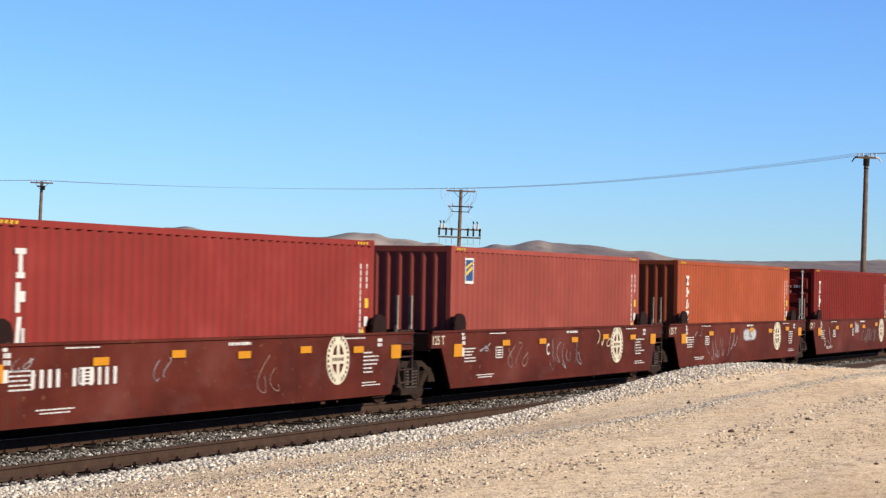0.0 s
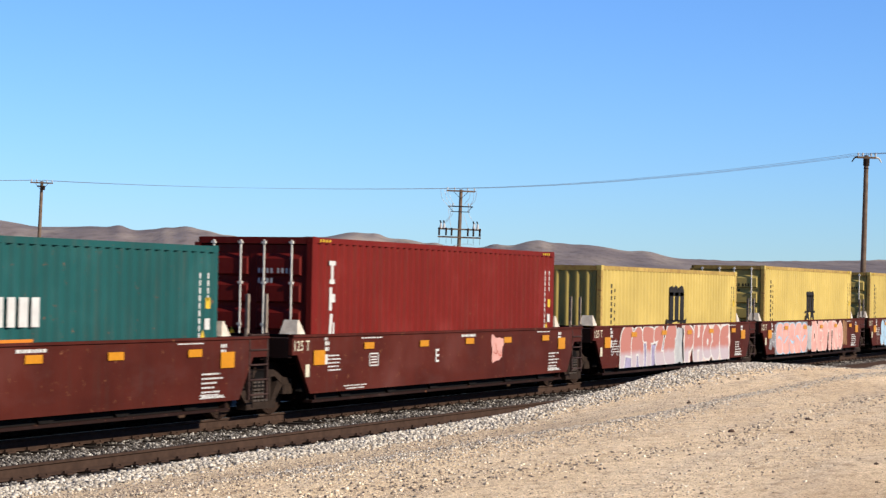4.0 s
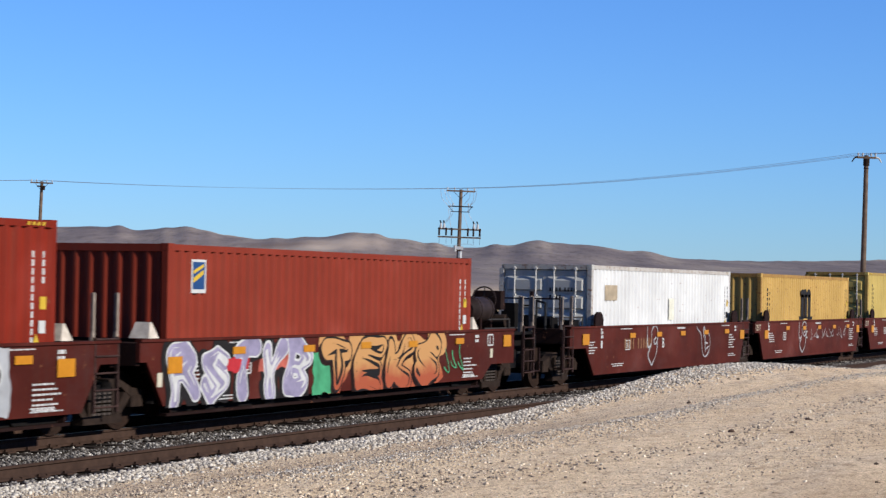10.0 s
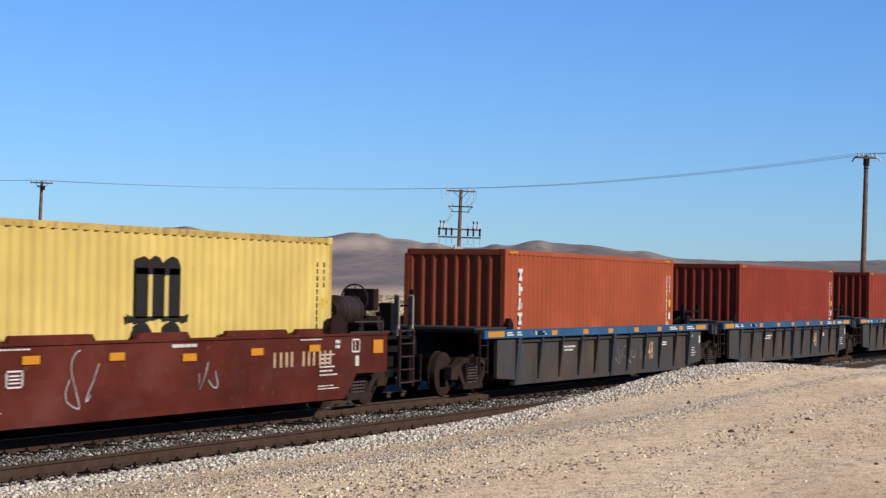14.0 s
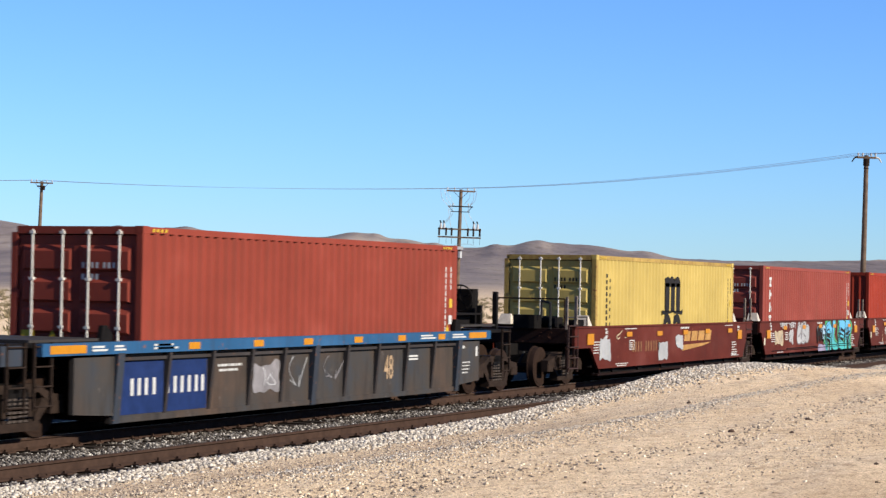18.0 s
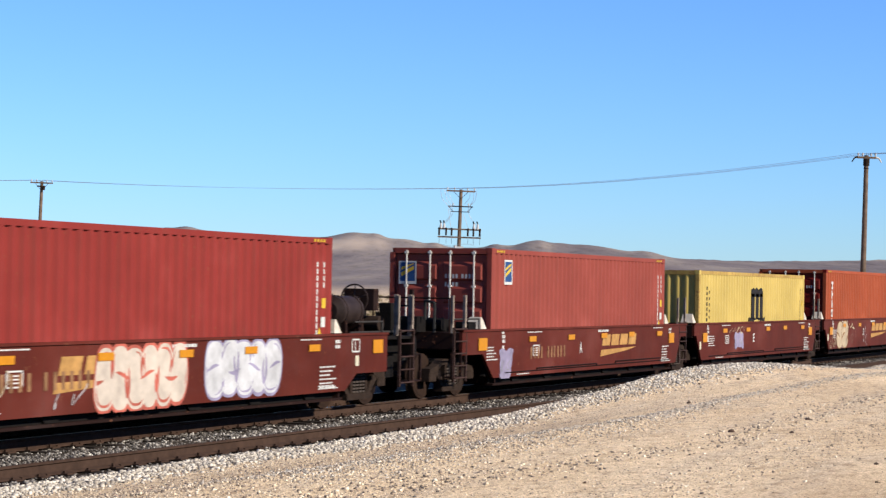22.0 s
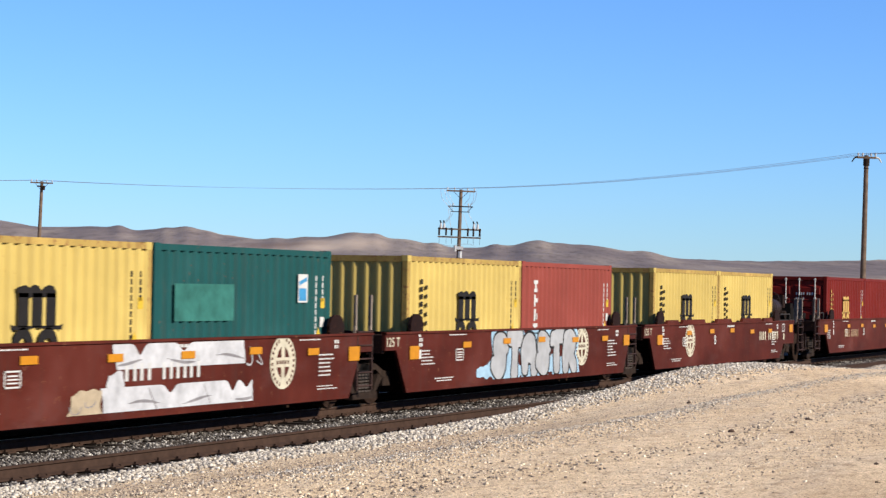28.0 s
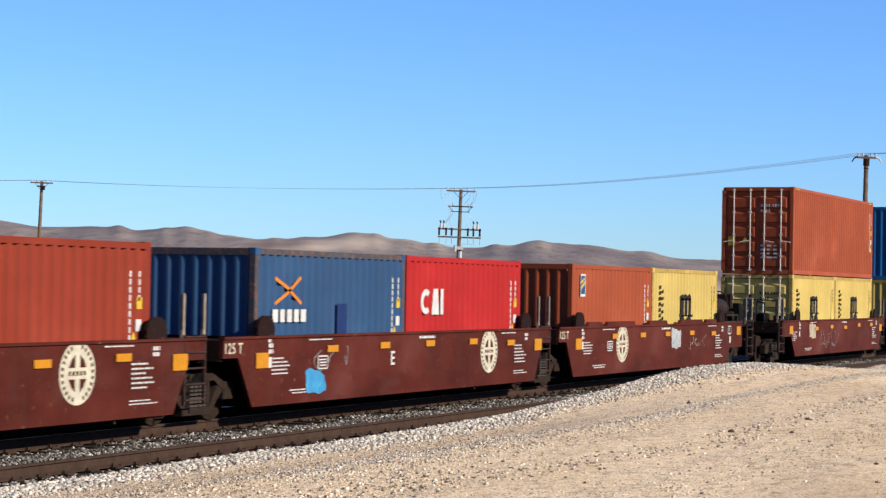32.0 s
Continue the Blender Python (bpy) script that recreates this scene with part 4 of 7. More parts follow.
def m_logo(f, x, z, w, h):
    """Three-legged arch emblem on a curled base, two round tops below it."""
    s = w * 0.27
    for k in (0.0, 0.365, 0.73):
        f.rect(x + k * w, z, s, h * 0.80)
    f.poly([(x - 0.04 * w, z + h * 0.93), (x, z + h * 0.70), (x + w, z + h * 0.70), (x + w, z + h * 0.84), (x + 0.93 * w, z + h * 0.96), (x + 0.80 * w, z + h), (x + 0.68 * w, z + h * 0.95), (x + 0.60 * w, z + h * 0.86), (x + 0.52 * w, z + h * 0.97), (x + 0.40 * w, z + h), (x + 0.28 * w, z + h * 0.93), (x + 0.18 * w, z + h * 0.99)])
    f.poly([(x - 0.20 * w, z + 0.07 * h), (x - 0.17 * w, z - 0.07 * h), (x + 0.2 * w, z - 0.06 * h), (x + 0.5 * w, z - 0.01 * h), (x + 0.8 * w, z - 0.06 * h), (x + 1.17 * w, z - 0.07 * h), (x + 1.20 * w, z + 0.07 * h), (x + 1.08 * w, z + 0.03 * h), (x - 0.08 * w, z + 0.03 * h)])
    for k in (0.14, 0.80):
        f.band(x + k * w, z - 0.42 * h, 0.10 * w, 0.27 * w, -10, 200, 12)


def plain_sign(f, k, x, z, w, h):
    """A plain shape of a letter's size: a stem with caps, a stem with a nub, or a leaning stroke."""
    t = 0.24 * w
    if k % 3 == 0:
        f.rect(x + 0.5 * w - 0.6 * t, z + t, 1.2 * t, h - 2 * t).rect(x + 0.12 * w, z + h - t, 0.76 * w, t).rect(x + 0.2 * w, z, 0.6 * w, t)
    elif k % 3 == 1:
        f.rect(x + 0.2 * w, z, 1.3 * t, h).rect(x + 0.2 * w + 1.3 * t, z + 0.35 * h, 0.36 * w, 0.36 * h)
    else:
        f.rect(x + 0.18 * w, z, 1.3 * t, h, 0.12).rect(x + 0.66 * w, z + 0.12 * h, 0.8 * t, 0.5 * h)


def sign_column(f, x, z_top, n, w, h, gap):
    for i in range(n):
        plain_sign(f, i, x, z_top - (i + 1) * h - i * gap, w, h)


def column(f, rng, x, z_top, n, w, h, gap):
    for i in range(n):
        f.bar(rng, x, z_top - (i + 1) * h - i * gap, w, h)


MOVERS = []


def container(s, paint_key, feet=40, high=True, doors=False, style="", seed=0, level=0.0, label="", end_key=None):
    """A shipping container whose near end lies s metres down the line at the clip's start."""
    rng = random.Random(seed * 7 + 3)
    length = 12.192 if feet == 40 else 6.058
    height = 2.896 if high else 2.65
    mat = BOX_PAINT[paint_key]
    emat = BOX_PAINT[end_key or paint_key]
    ob = new("shipping_container")
    tagged(ob, label, "container", "containers on the train")
    side = shared(("side", feet, high), lambda: side_mesh(length, height))
    add_mesh("side_wall", side, mat, ob, "", (0, -CW, 0))
    back = add_mesh("side_wall", side, mat, ob, "", (length, CW, 0))
    back.rotation_euler = (0, 0, math.pi)
    add_mesh("roof", shared(("roof", feet), lambda: roof_mesh(length)), mat, ob, "", (0, 0, height - 0.015))
    add_mesh("frame", shared(("frame", feet, high), lambda: frame_mesh(length, height)), FRAME_PAINT.get(paint_key, mat), ob)
    cast = shared("casting", casting_mesh)
    for x, y, r in ((0, -CW - 0.003, 0), (length - 0.178, -CW - 0.003, 0)):
        for z in (0, height - 0.118):
            add_mesh("corner_casting", cast, emat, ob, "", (x, y, z))
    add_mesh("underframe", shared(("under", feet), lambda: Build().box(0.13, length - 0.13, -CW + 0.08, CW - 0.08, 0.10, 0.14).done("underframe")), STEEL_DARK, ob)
    end = shared(("end", high), lambda: end_mesh(height))
    if doors:
        leaf = shared(("door", high), lambda: door_mesh(height))
        rod = shared(("rod", high), lambda: rod_mesh(height))
        for k in (-1, 1):
            d = add_mesh("door", leaf, emat, ob, "ribbed steel door leaf", (0.06, 0.0, 0.15))
            d.scale = (1, k, 1)
            for i in range(5):
                add_mesh("pressed_panel", shared(("panel", high), lambda: door_panel(height)), emat, d, "", (0, 0, 0.08 + (height - 0.46) / 5 * i))
            for y in (0.24, 0.80):
                add_mesh("lock_rod", rod, GALV, d, "galvanised locking rod", (-0.075, y, -0.09))
        far = add_mesh("end_wall", end, mat, ob, "", (length, 0, 0))
        far.rotation_euler = (0, 0, math.pi)
        codes = Flat()
        for r0 in range(2):
            for k in range(8 if r0 == 0 else 4):
                codes.bar(rng, 0.12 + k * 0.085 + (0.05 if k > 3 else 0), height - 0.66 - r0 * 0.18, 0.05, 0.09)
        for r0 in range(4):
            for k in range(3):
                codes.rect(0.12 + k * 0.22, 0.92 - r0 * 0.13, rng.uniform(0.08, 0.19), 0.055)
        decal = Flat().rect(-0.98, 0.95, 0.24, 0.30).poly([(-0.52, 1.05), (-0.28, 1.05), (-0.40, 1.26)])
        add_mesh("door_sticker", mesh_from("door_sticker", [(-0.0175, -a, b) for a, b in decal.v], decal.f), W_YELLOW, ob, "yellow door stickers")
        if style == "flor":
            for k, (nm, fl, mt) in enumerate((("sticker", Flat().rect(-0.98, height - 0.80, 0.42, 0.50), W_WHITE), ("sticker_field", Flat().rect(-0.95, height - 0.74, 0.36, 0.41), W_STICKER), ("sticker_wave", Flat().poly([(-0.92, height - 0.64), (-0.62, height - 0.48), (-0.62, height - 0.40), (-0.92, height - 0.55)]).poly([(-0.92, height - 0.50), (-0.62, height - 0.36), (-0.62, height - 0.345), (-0.92, height - 0.43)]), W_YELLOW))):
                add_mesh(nm, mesh_from(nm, [(-0.0185 - 0.001 * k, -a, b) for a, b in fl.v], fl.f), mt, ob)
        me = mesh_from("door_stencil", [(-0.0175, -a, b) for a, b in codes.v], codes.f)
        add_mesh("door_stencil", me, W_BLACK if paint_key in ("yellow", "ochre", "white") else W_WHITE, ob, "stencilled code bars")["kind"] = "stuff"
    else:
        add_mesh("end_wall", end, emat, ob)
        far = add_mesh("end_wall", end, mat, ob, "", (length, 0, 0))
        far.rotation_euler = (0, 0, math.pi)
    y = -CW - 0.006
    # code columns near the far end
    ink = W_BLACK if paint_key in ("yellow", "ochre", "white") else W_WHITE
    f = Flat()
    column(f, rng, length - 0.62, height - 0.45, 11, 0.058, 0.092, 0.03)
    column(f, rng, length - 0.36, height - 0.45, 4, 0.058, 0.092, 0.03)
    if style != "m":
        f.rect(length - 0.42, 1.28, 0.16, 0.18)
        f.rect(length - 0.36, 0.98, 0.05, 0.16)
    mark("code_stencil", f, ink, ob, y, "small stencilled code bars", True)
    tri = Flat().poly([(length - 0.62, 1.02), (length - 0.34, 1.02), (length - 0.48, 1.28)])
    mark("warning_sticker", tri, W_YELLOW, ob, y, "yellow triangular sticker")
    mark("inspection_sticker", Flat().rect(length - 0.40, 1.62, 0.15, 0.18), W_YELLOW, ob, y, "yellow sticker")
    if high:
        cv = Flat()
        for k in range(4):
            cv.rect(0.25 + k * 0.12, height - 0.09, 0.06, 0.05, 0.5)
            cv.rect(length - 0.75 + k * 0.12, height - 0.09, 0.06, 0.05, 0.5)
        mark("height_tape", cv, W_YELLOW, ob, -CW - 0.0085, "yellow height stripes", True)
    if style == "m":
        g = Flat()
        if seed == 9:
            m_logo(g, 5.45, 1.43, 1.02, 0.70)
        elif feet == 40:
            m_logo(g, 5.1 if paint_key == "ochre" else 5.55, height - 1.42, 1.32, 0.97)
        else:
            m_logo(g, 2.55, height - 1.28, 0.92, 0.60)
        mark("emblem", g, W_EMBLEM if paint_key in ("maroon", "red") else W_BLACK, ob, y, "large three-legged emblem")
        g = Flat()
        n1 = 13 if feet == 40 else 10
        column(g, rng, 0.70 if feet == 40 else 0.62, height - 0.46, n1, 0.12, 0.10, 0.05)
        column(g, rng, 0.97 if feet == 40 else 0.88, height - 0.58, 9, 0.08, 0.08, 0.10)
        mark("company_lettering", g, W_EMBLEM if paint_key in ("maroon", "red") else W_BLACK, ob, y - 0.001, "column of dark letter-sized bars", True)
    elif style == "col":
        g = Flat()
        sign_column(g, 0.72 if feet == 40 else 0.65, height - 0.42, 6, 0.34, 0.27, 0.055)
        mark("company_lettering", g, W_WHITE, ob, y - 0.001, "column of white letter-sized shapes", True)
    elif style == "gold":
        g = Flat()
        sign_column(g, 0.65, height - 0.36, 5, 0.38, 0.30, 0.10)
        mark("company_lettering", g, W_WHITE, ob, y - 0.001, "column of large white letter-sized shapes", True)
    elif style == "tex":
        g = Flat()
        sign_column(g, 0.60, height - 0.42, 3, 0.34, 0.42, 0.06)
        mark("company_lettering", g, W_WHITE, ob, y - 0.001, "tall white letter-sized shapes", True)
    elif style == "flor":
        mark("sticker", Flat().rect(0.70 if feet == 40 else 0.55, height - 0.78, 0.46 if feet == 40 else 0.34, 0.54), W_WHITE, ob, y - 0.001, "white sticker")
        x0, k = (0.70, 1.0) if feet == 40 else (0.55, 0.74)
        mark("sticker_field", Flat().rect(x0 + 0.04 * k, height - 0.72, 0.38 * k, 0.44), W_STICKER, ob, y - 0.002, "blue field")
        st = Flat()
        st.poly([(x0 + 0.06 * k, height - 0.62), (x0 + 0.38 * k, height - 0.48), (x0 + 0.38 * k, height - 0.40), (x0 + 0.06 * k, height - 0.54)])
        st.poly([(x0 + 0.06 * k, height - 0.48), (x0 + 0.38 * k, height - 0.36), (x0 + 0.38 * k, height - 0.31), (x0 + 0.06 * k, height - 0.42)])
        mark("sticker_wave", st, W_YELLOW, ob, y - 0.003, "yellow wave")
    elif style == "eon":
        mark("sticker", Flat().rect(0.75, height - 1.0, 1.1, 0.72), W_BLACK, ob, y - 0.001, "black square sticker")
        mark("sticker_beam", Flat().poly([(0.80, height - 0.62), (1.80, height - 0.42), (1.80, height - 0.32), (0.80, height - 0.32)]), W_YELLOW, ob, y - 0.002, "yellow beam")
        g = Flat()
        for k in range(4):
            g.bar(rng, 0.82 + k * 0.25, height - 0.96, 0.19, 0.24)
        mark("sticker_lettering", g, W_WHITE, ob, y - 0.0025, "white letter-sized shapes", True)
    elif style == "cap":
        g = Flat()
        for k in range(7):
            g.bar(rng, 5.2 + k * 0.29, height - 1.28, 0.22, 0.42 if k else 0.52)
        mark("company_lettering", g, W_WHITE, ob, y - 0.001, "row of white letter-sized shapes", True)
        mark("small_stripe", Flat().rect(5.3, height - 1.52, 1.7, 0.07), W_ORANGE, ob, y - 0.001)
    elif style == "x":
        g = Flat()
        g.stroke([(0.7, 1.70), (1.15, 1.88), (1.65, 2.16)], 0.032).stroke([(0.7, 2.14), (1.15, 1.98), (1.68, 1.70)], 0.032)
        mark("emblem", g, W_ORANGE, ob, y - 0.001, "orange crossed strokes")
        g = Flat()
        for k in range(5):
            g.bar(rng, 0.62 + k * 0.26, 1.38, 0.21, 0.22)
        mark("company_lettering", g, W_WHITE, ob, y - 0.001, "white letter-sized shapes", True)
        mark("faded_patch", Flat().rect(3.1, 1.15, 0.4, 0.55), W_NAVY, ob, y - 0.001, "darker blue repaint")
    elif style == "cai":
        g = Flat()
        g.band(0.92, 1.74, 0.13, 0.25, 50, 310, 20).poly([(1.20, 1.48), (1.58, 1.48), (1.50, 2.0), (1.28, 2.0)]).rect(1.64, 1.48, 0.14, 0.52)
        mark("emblem", g, W_WHITE, ob, y - 0.001, "bold white block emblem")
    elif style == "green2":
        mark("panel", Flat().rect(4.78, 1.72, 0.36, 0.50), W_WHITE, ob, y - 0.001, "white panel")
        mark("panel_mark", Flat().poly([(4.81, 2.02), (5.11, 2.10), (5.11, 2.17), (4.81, 2.09)]).rect(4.81, 1.75, 0.28, 0.22), W_BLUE, ob, y - 0.002, "blue field and slanting bar")
        mark("faded_patch", Flat().rect(0.6, 1.42, 1.9, 0.60), W_GREENF, ob, y - 0.001, "paler green repaint")
    elif style == "patch":
        mark("placard", Flat().rect(0.95, 1.78, 0.95, 0.38), W_BEIGE, ob, y - 0.001, "tan painted-over placard")
        mark("faded_panel", Flat().rect(6.2, 1.26, 0.45, 0.58), W_FADED, ob, y - 0.001, "faint yellowed panel")
    elif style == "small":
        g = Flat()
        for k in range(3):
            for j in range(3):
                g.bar(rng, length - 1.35 + j * 0.17, height - 0.62 - k * 0.26, 0.13, 0.17)
        mark("company_lettering", g, W_WHITE, ob, y - 0.001)
    ob.location = (s, 0, FLOOR + level)
    MOVERS.append((ob, s, FLOOR + level))
    return ob


W_FADED = plain("yellowed_panel_paint", (0.60, 0.58, 0.47), 0.6, 0.0, 0.2, 6.0, 0.0)
W_STICKER = plain("blue_sticker", (0.019, 0.056, 0.155), 0.5, 0.0, 0.1, 5.0, 0.0)
W_NAVY = plain("navy_patch", (0.012, 0.025, 0.087), 0.5, 0.0, 0.2, 5.0, 0.0)
W_GREENF = plain("pale_green_patch", (0.028, 0.118, 0.098), 0.6, 0.0, 0.3, 3.0, 0.0)


# ---- well cars ----
GRATE = plain("grey_walkway_grating", (0.036, 0.032, 0.030), 0.7, 0.0, 0.3, 20.0)
GUIDE_MAT = plain("worn_pale_steel", (0.52, 0.45, 0.36), 0.55, 0.1, 0.3, 6.0)
GRAB_MAT = plain("worn_white_grab_paint", (0.25, 0.20, 0.16), 0.6, 0.0, 0.5, 6.0, 0.0)
# Paler than the truck steel, the light on the coils being in the colour.
SPRING_MAT = plain("lit_coil_spring", (0.06, 0.047, 0.040), 0.7, 0.0, 0.3, 9.0)
LADDER_MAT = plain("worn_ladder_paint", (0.040, 0.022, 0.018), 0.6, 0.0, 0.5, 6.0, 0.0)
SY = 1.43  # half width over the side sills


def truck_meshes():
    def side():
        b = Build()
        top = [(-1.12, 0.50), (-1.12, 0.62), (-0.80, 0.66), (-0.45, 0.80), (0.45, 0.80), (0.80, 0.66), (1.12, 0.62), (1.12, 0.50), (0.82, 0.50), (0.50, 0.68), (-0.50, 0.68), (-0.82, 0.50)]
        b.prism(top, "y", -0.09, 0.09)
        for k in (-1, 1):
            b.prism([(k * 0.62, 0.60), (k * 0.80, 0.52), (k * 0.50, 0.24), (k * 0.36, 0.24)], "y", -0.08, 0.08)
            b.prism([(k * 0.27, 0.70), (k * 0.36, 0.70), (k * 0.36, 0.24), (k * 0.27, 0.24)], "y", -0.085, 0.085)
            b.box(k * 0.97 - 0.16, k * 0.97 + 0.16, -0.11, 0.11, 0.36, 0.54, 0.03)
        b.box(-0.52, 0.52, -0.10, 0.10, 0.14, 0.26)
        return b.done("sideframe")

    def springs():
        b = Build()
        for x in (-0.20, -0.07, 0.07, 0.20):
            for i in range(6):
                b.tube((x, -0.05, 0.27 + i * 0.062), (x, -0.05, 0.302 + i * 0.062), 0.058, 8)
        return b.done("spring_nest")

    def wheel():
        b = Build().tube((0, -0.07, 0), (0, 0.06, 0), 0.46, 28).tube((0, -0.075, 0), (0, -0.068, 0), 0.40, 24).tube((0, -0.13, 0), (0, -0.07, 0), 0.12, 14)
        b.tube((0, 0.06, 0), (0, 0.09, 0), 0.485, 28)
        return b.done("wheel")

    def bolster():
        return Build().prism([(-0.24, 0.50), (0.24, 0.50), (0.24, 0.72), (0.16, 0.80), (-0.16, 0.80), (-0.24, 0.72)], "y", -1.12, 1.12).box(-0.04, 0.04, -0.7, 0.7, 0.34, 0.42).done("truck")

    return side(), springs(), wheel(), bolster(), Build().tube((0, -1.1, 0.46), (0, 1.1, 0.46), 0.085, 10).done("axle")


T_SIDE, T_SPRING, T_WHEEL, T_BOLSTER, T_AXLE = truck_meshes()


def truck(parent, x):
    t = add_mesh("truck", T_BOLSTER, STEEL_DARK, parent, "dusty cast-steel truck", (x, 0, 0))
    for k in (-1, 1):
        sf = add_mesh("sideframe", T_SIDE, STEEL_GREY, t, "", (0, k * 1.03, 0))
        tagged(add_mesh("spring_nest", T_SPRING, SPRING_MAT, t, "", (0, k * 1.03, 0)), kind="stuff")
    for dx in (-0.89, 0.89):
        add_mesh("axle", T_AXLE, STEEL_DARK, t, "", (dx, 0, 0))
        for k in (-1, 1):
            w = add_mesh("wheel", T_WHEEL, WHEEL_MAT, t, "", (dx, k * 0.76, 0.46))
            w.scale = (1, -k, 1)
    return t


def side_outline(kind, first, last):
    """Outline of a well's side (x, z): deep between the trucks, a shallow sill over them."""
    lo = {"A": 0.22, "B": 0.36}[kind]
    le, re = (-2.05 if first else -1.12 if kind == "B" else -1.42), (14.15 if last else 13.55)
    zl = 0.88 if first else 1.05
    zr = 0.66 if last else 1.05
    xl, xr = (-0.35 if first else -0.42), (12.38 if last else 12.58)
    pts = [(xl, lo), (xr, lo)]
    if last:
        pts += [(12.85, zr), (re, zr), (re, 1.39)]
    else:
        pts += [(13.05, zr), (re, zr), (re, 1.39)]
    if first:
        pts += [(le, 1.39), (le, zl), (-0.95, zl)]
    else:
        pts += [(le, 1.39), (le, zl), (-0.92, zl)]
    return pts


def well_car_base(kind, first, last, piped, rusty, body):
    key = (kind, first, last)
    ob = new("well_car")
    near = shared(("well",) + key, lambda: Build().prism(side_outline(kind, first, last), "y", -0.035, 0.035).done("well_side"))
    for k in (-1, 1):
        add_mesh("well_side", near, body, ob, "", (0, k * (SY - 0.035), 0))
    le, re = (-2.05 if first else -1.12 if kind == "B" else -1.42), (14.15 if last else 13.55)
    # top chord and, on the newer wells, a flanged bottom chord with feet
    add = shared(("chord",) + key, lambda: Build().box(le, re, -0.06, 0.06, 1.36, 1.40).done("top_chord"))
    for k in (-1, 1):
        add_mesh("top_chord", add, body, ob, "", (0, k * (SY - 0.03), 0))
    if kind == "B":
        def lower():
            b = Build().box(0.2, 11.9, -0.07, 0.05, 0.36, 0.42).box(0.2, 11.9, -0.06, 0.04, 0.50, 0.53)
            for i in range(6):
                b.prism([(1.0 + i * 2.0, 0.36), (1.55 + i * 2.0, 0.36), (1.42 + i * 2.0, 0.24), (1.12 + i * 2.0, 0.24)], "y", -0.05, 0.05)
            b.prism([(-0.55, 0.40), (0.2, 0.36), (0.2, 0.55), (-0.42, 0.62)], "y", -0.06, 0.04)
            b.prism([(12.7, 0.40), (11.9, 0.36), (11.9, 0.55), (12.58, 0.62)], "y", -0.06, 0.04)
            return b.done("bottom_chord")
        low = shared("lower_B", lower)
        pipe = shared("pipe_B", lambda: Build().tube((0.3, 0, 0.455), (12.0, 0, 0.455), 0.012, 6).tube((2.2, 0, 0.50), (6.2, 0, 0.50), 0.014, 6).tube((2.2, 0, 0.50), (2.2, 0, 0.455), 0.014, 6).tube((6.2, 0, 0.50), (6.2, 0, 0.455), 0.014, 6).tube((7.6, 0, 0.52), (11.2, 0, 0.52), 0.014, 6).tube((7.6, 0, 0.52), (7.6, 0, 0.455), 0.014, 6).done("brake_pipe"))
        for k in (-1, 1):
            # near-black chord: the shadow below the side is put into its colour
            c = add_mesh("bottom_chord", low, STEEL_DARK, ob, "bottom chord with feet, blackened as if in shade", (0, k * (SY - 0.19), 0))
            if piped:
                add_mesh("brake_pipe", pipe, STEEL_DARK, ob, "black brake pipe", (0, k * (SY + 0.012), 0))
            c.scale = (1, -k, 1)
    if kind == "B":
        # an added dark strip replaces the shade between side sheet and container
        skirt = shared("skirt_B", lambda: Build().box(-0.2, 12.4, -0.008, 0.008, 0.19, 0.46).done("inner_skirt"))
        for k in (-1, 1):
            add_mesh("inner_skirt", skirt, STEEL_DARK, ob, "added near-black skirt standing in for shade", (0, k * (SY - 0.195), 0))
    beam = shared("cross_beam", lambda: Build().box(-0.12, 0.12, -SY + 0.24, SY - 0.24, 0.19, 0.235).done("cross_beam"))
    for x in (0.15, 2.2, 4.2, 6.1, 8.0, 10.0, 12.05):
        add_mesh("cross_beam", beam, CAR_DARK, ob, "", (x, 0, 0))
    ledge = shared("floor_ledge", lambda: Build().box(-0.2, 12.4, -0.085, 0.085, 0.19, 0.235).done("floor_ledge"))
    for k in (-1, 1):
        add_mesh("floor_ledge", ledge, CAR_DARK, ob, "", (0, k * (SY - 0.155), 0))
    # bulkheads and end platforms
    bulk = shared(("bulk", kind), lambda: Build().prism([(-0.10, 0.24), (-0.05, 0.24), (-0.30, 1.39), (-0.38, 1.39)], "y", -SY + 0.07, SY - 0.07).done("bulkhead"))
    add_mesh("bulkhead", bulk, CAR_DARK, ob)
    bk = add_mesh("bulkhead", bulk, CAR_DARK, ob, "", (12.192, 0, 0))
    bk.scale = (-1, 1, 1)
    # the wide lower boxes are added, a dark filling for the bright gap
    add_mesh("end_platform", shared(("platL", kind, first), lambda: Build().box(le, -0.40, -SY + 0.07, SY - 0.07, 1.28, 1.34).box(le + 0.05, -0.6, -0.35, 0.35, 0.75, 0.97).box(le + 0.05, -0.6, -1.0, 1.0, 0.97, 1.28).box(le, le + 0.12, -SY + 0.07, SY - 0.07, 1.0, 1.28).done("end_platform")), CAR_DARK, ob, "dark end platform")
    add_mesh("end_platform", shared(("platR", last), lambda: Build().box(12.60, re, -SY + 0.07, SY - 0.07, 1.28, 1.34).box(12.8, re - 0.05, -0.35, 0.35, 0.75, 0.97).box(12.8, re - 0.05, -1.0, 1.0, 0.97, 1.28).box(re - 0.12, re, -SY + 0.07, SY - 0.07, 1.0, 1.28).done("end_platform")), CAR_DARK, ob, "dark end platform")
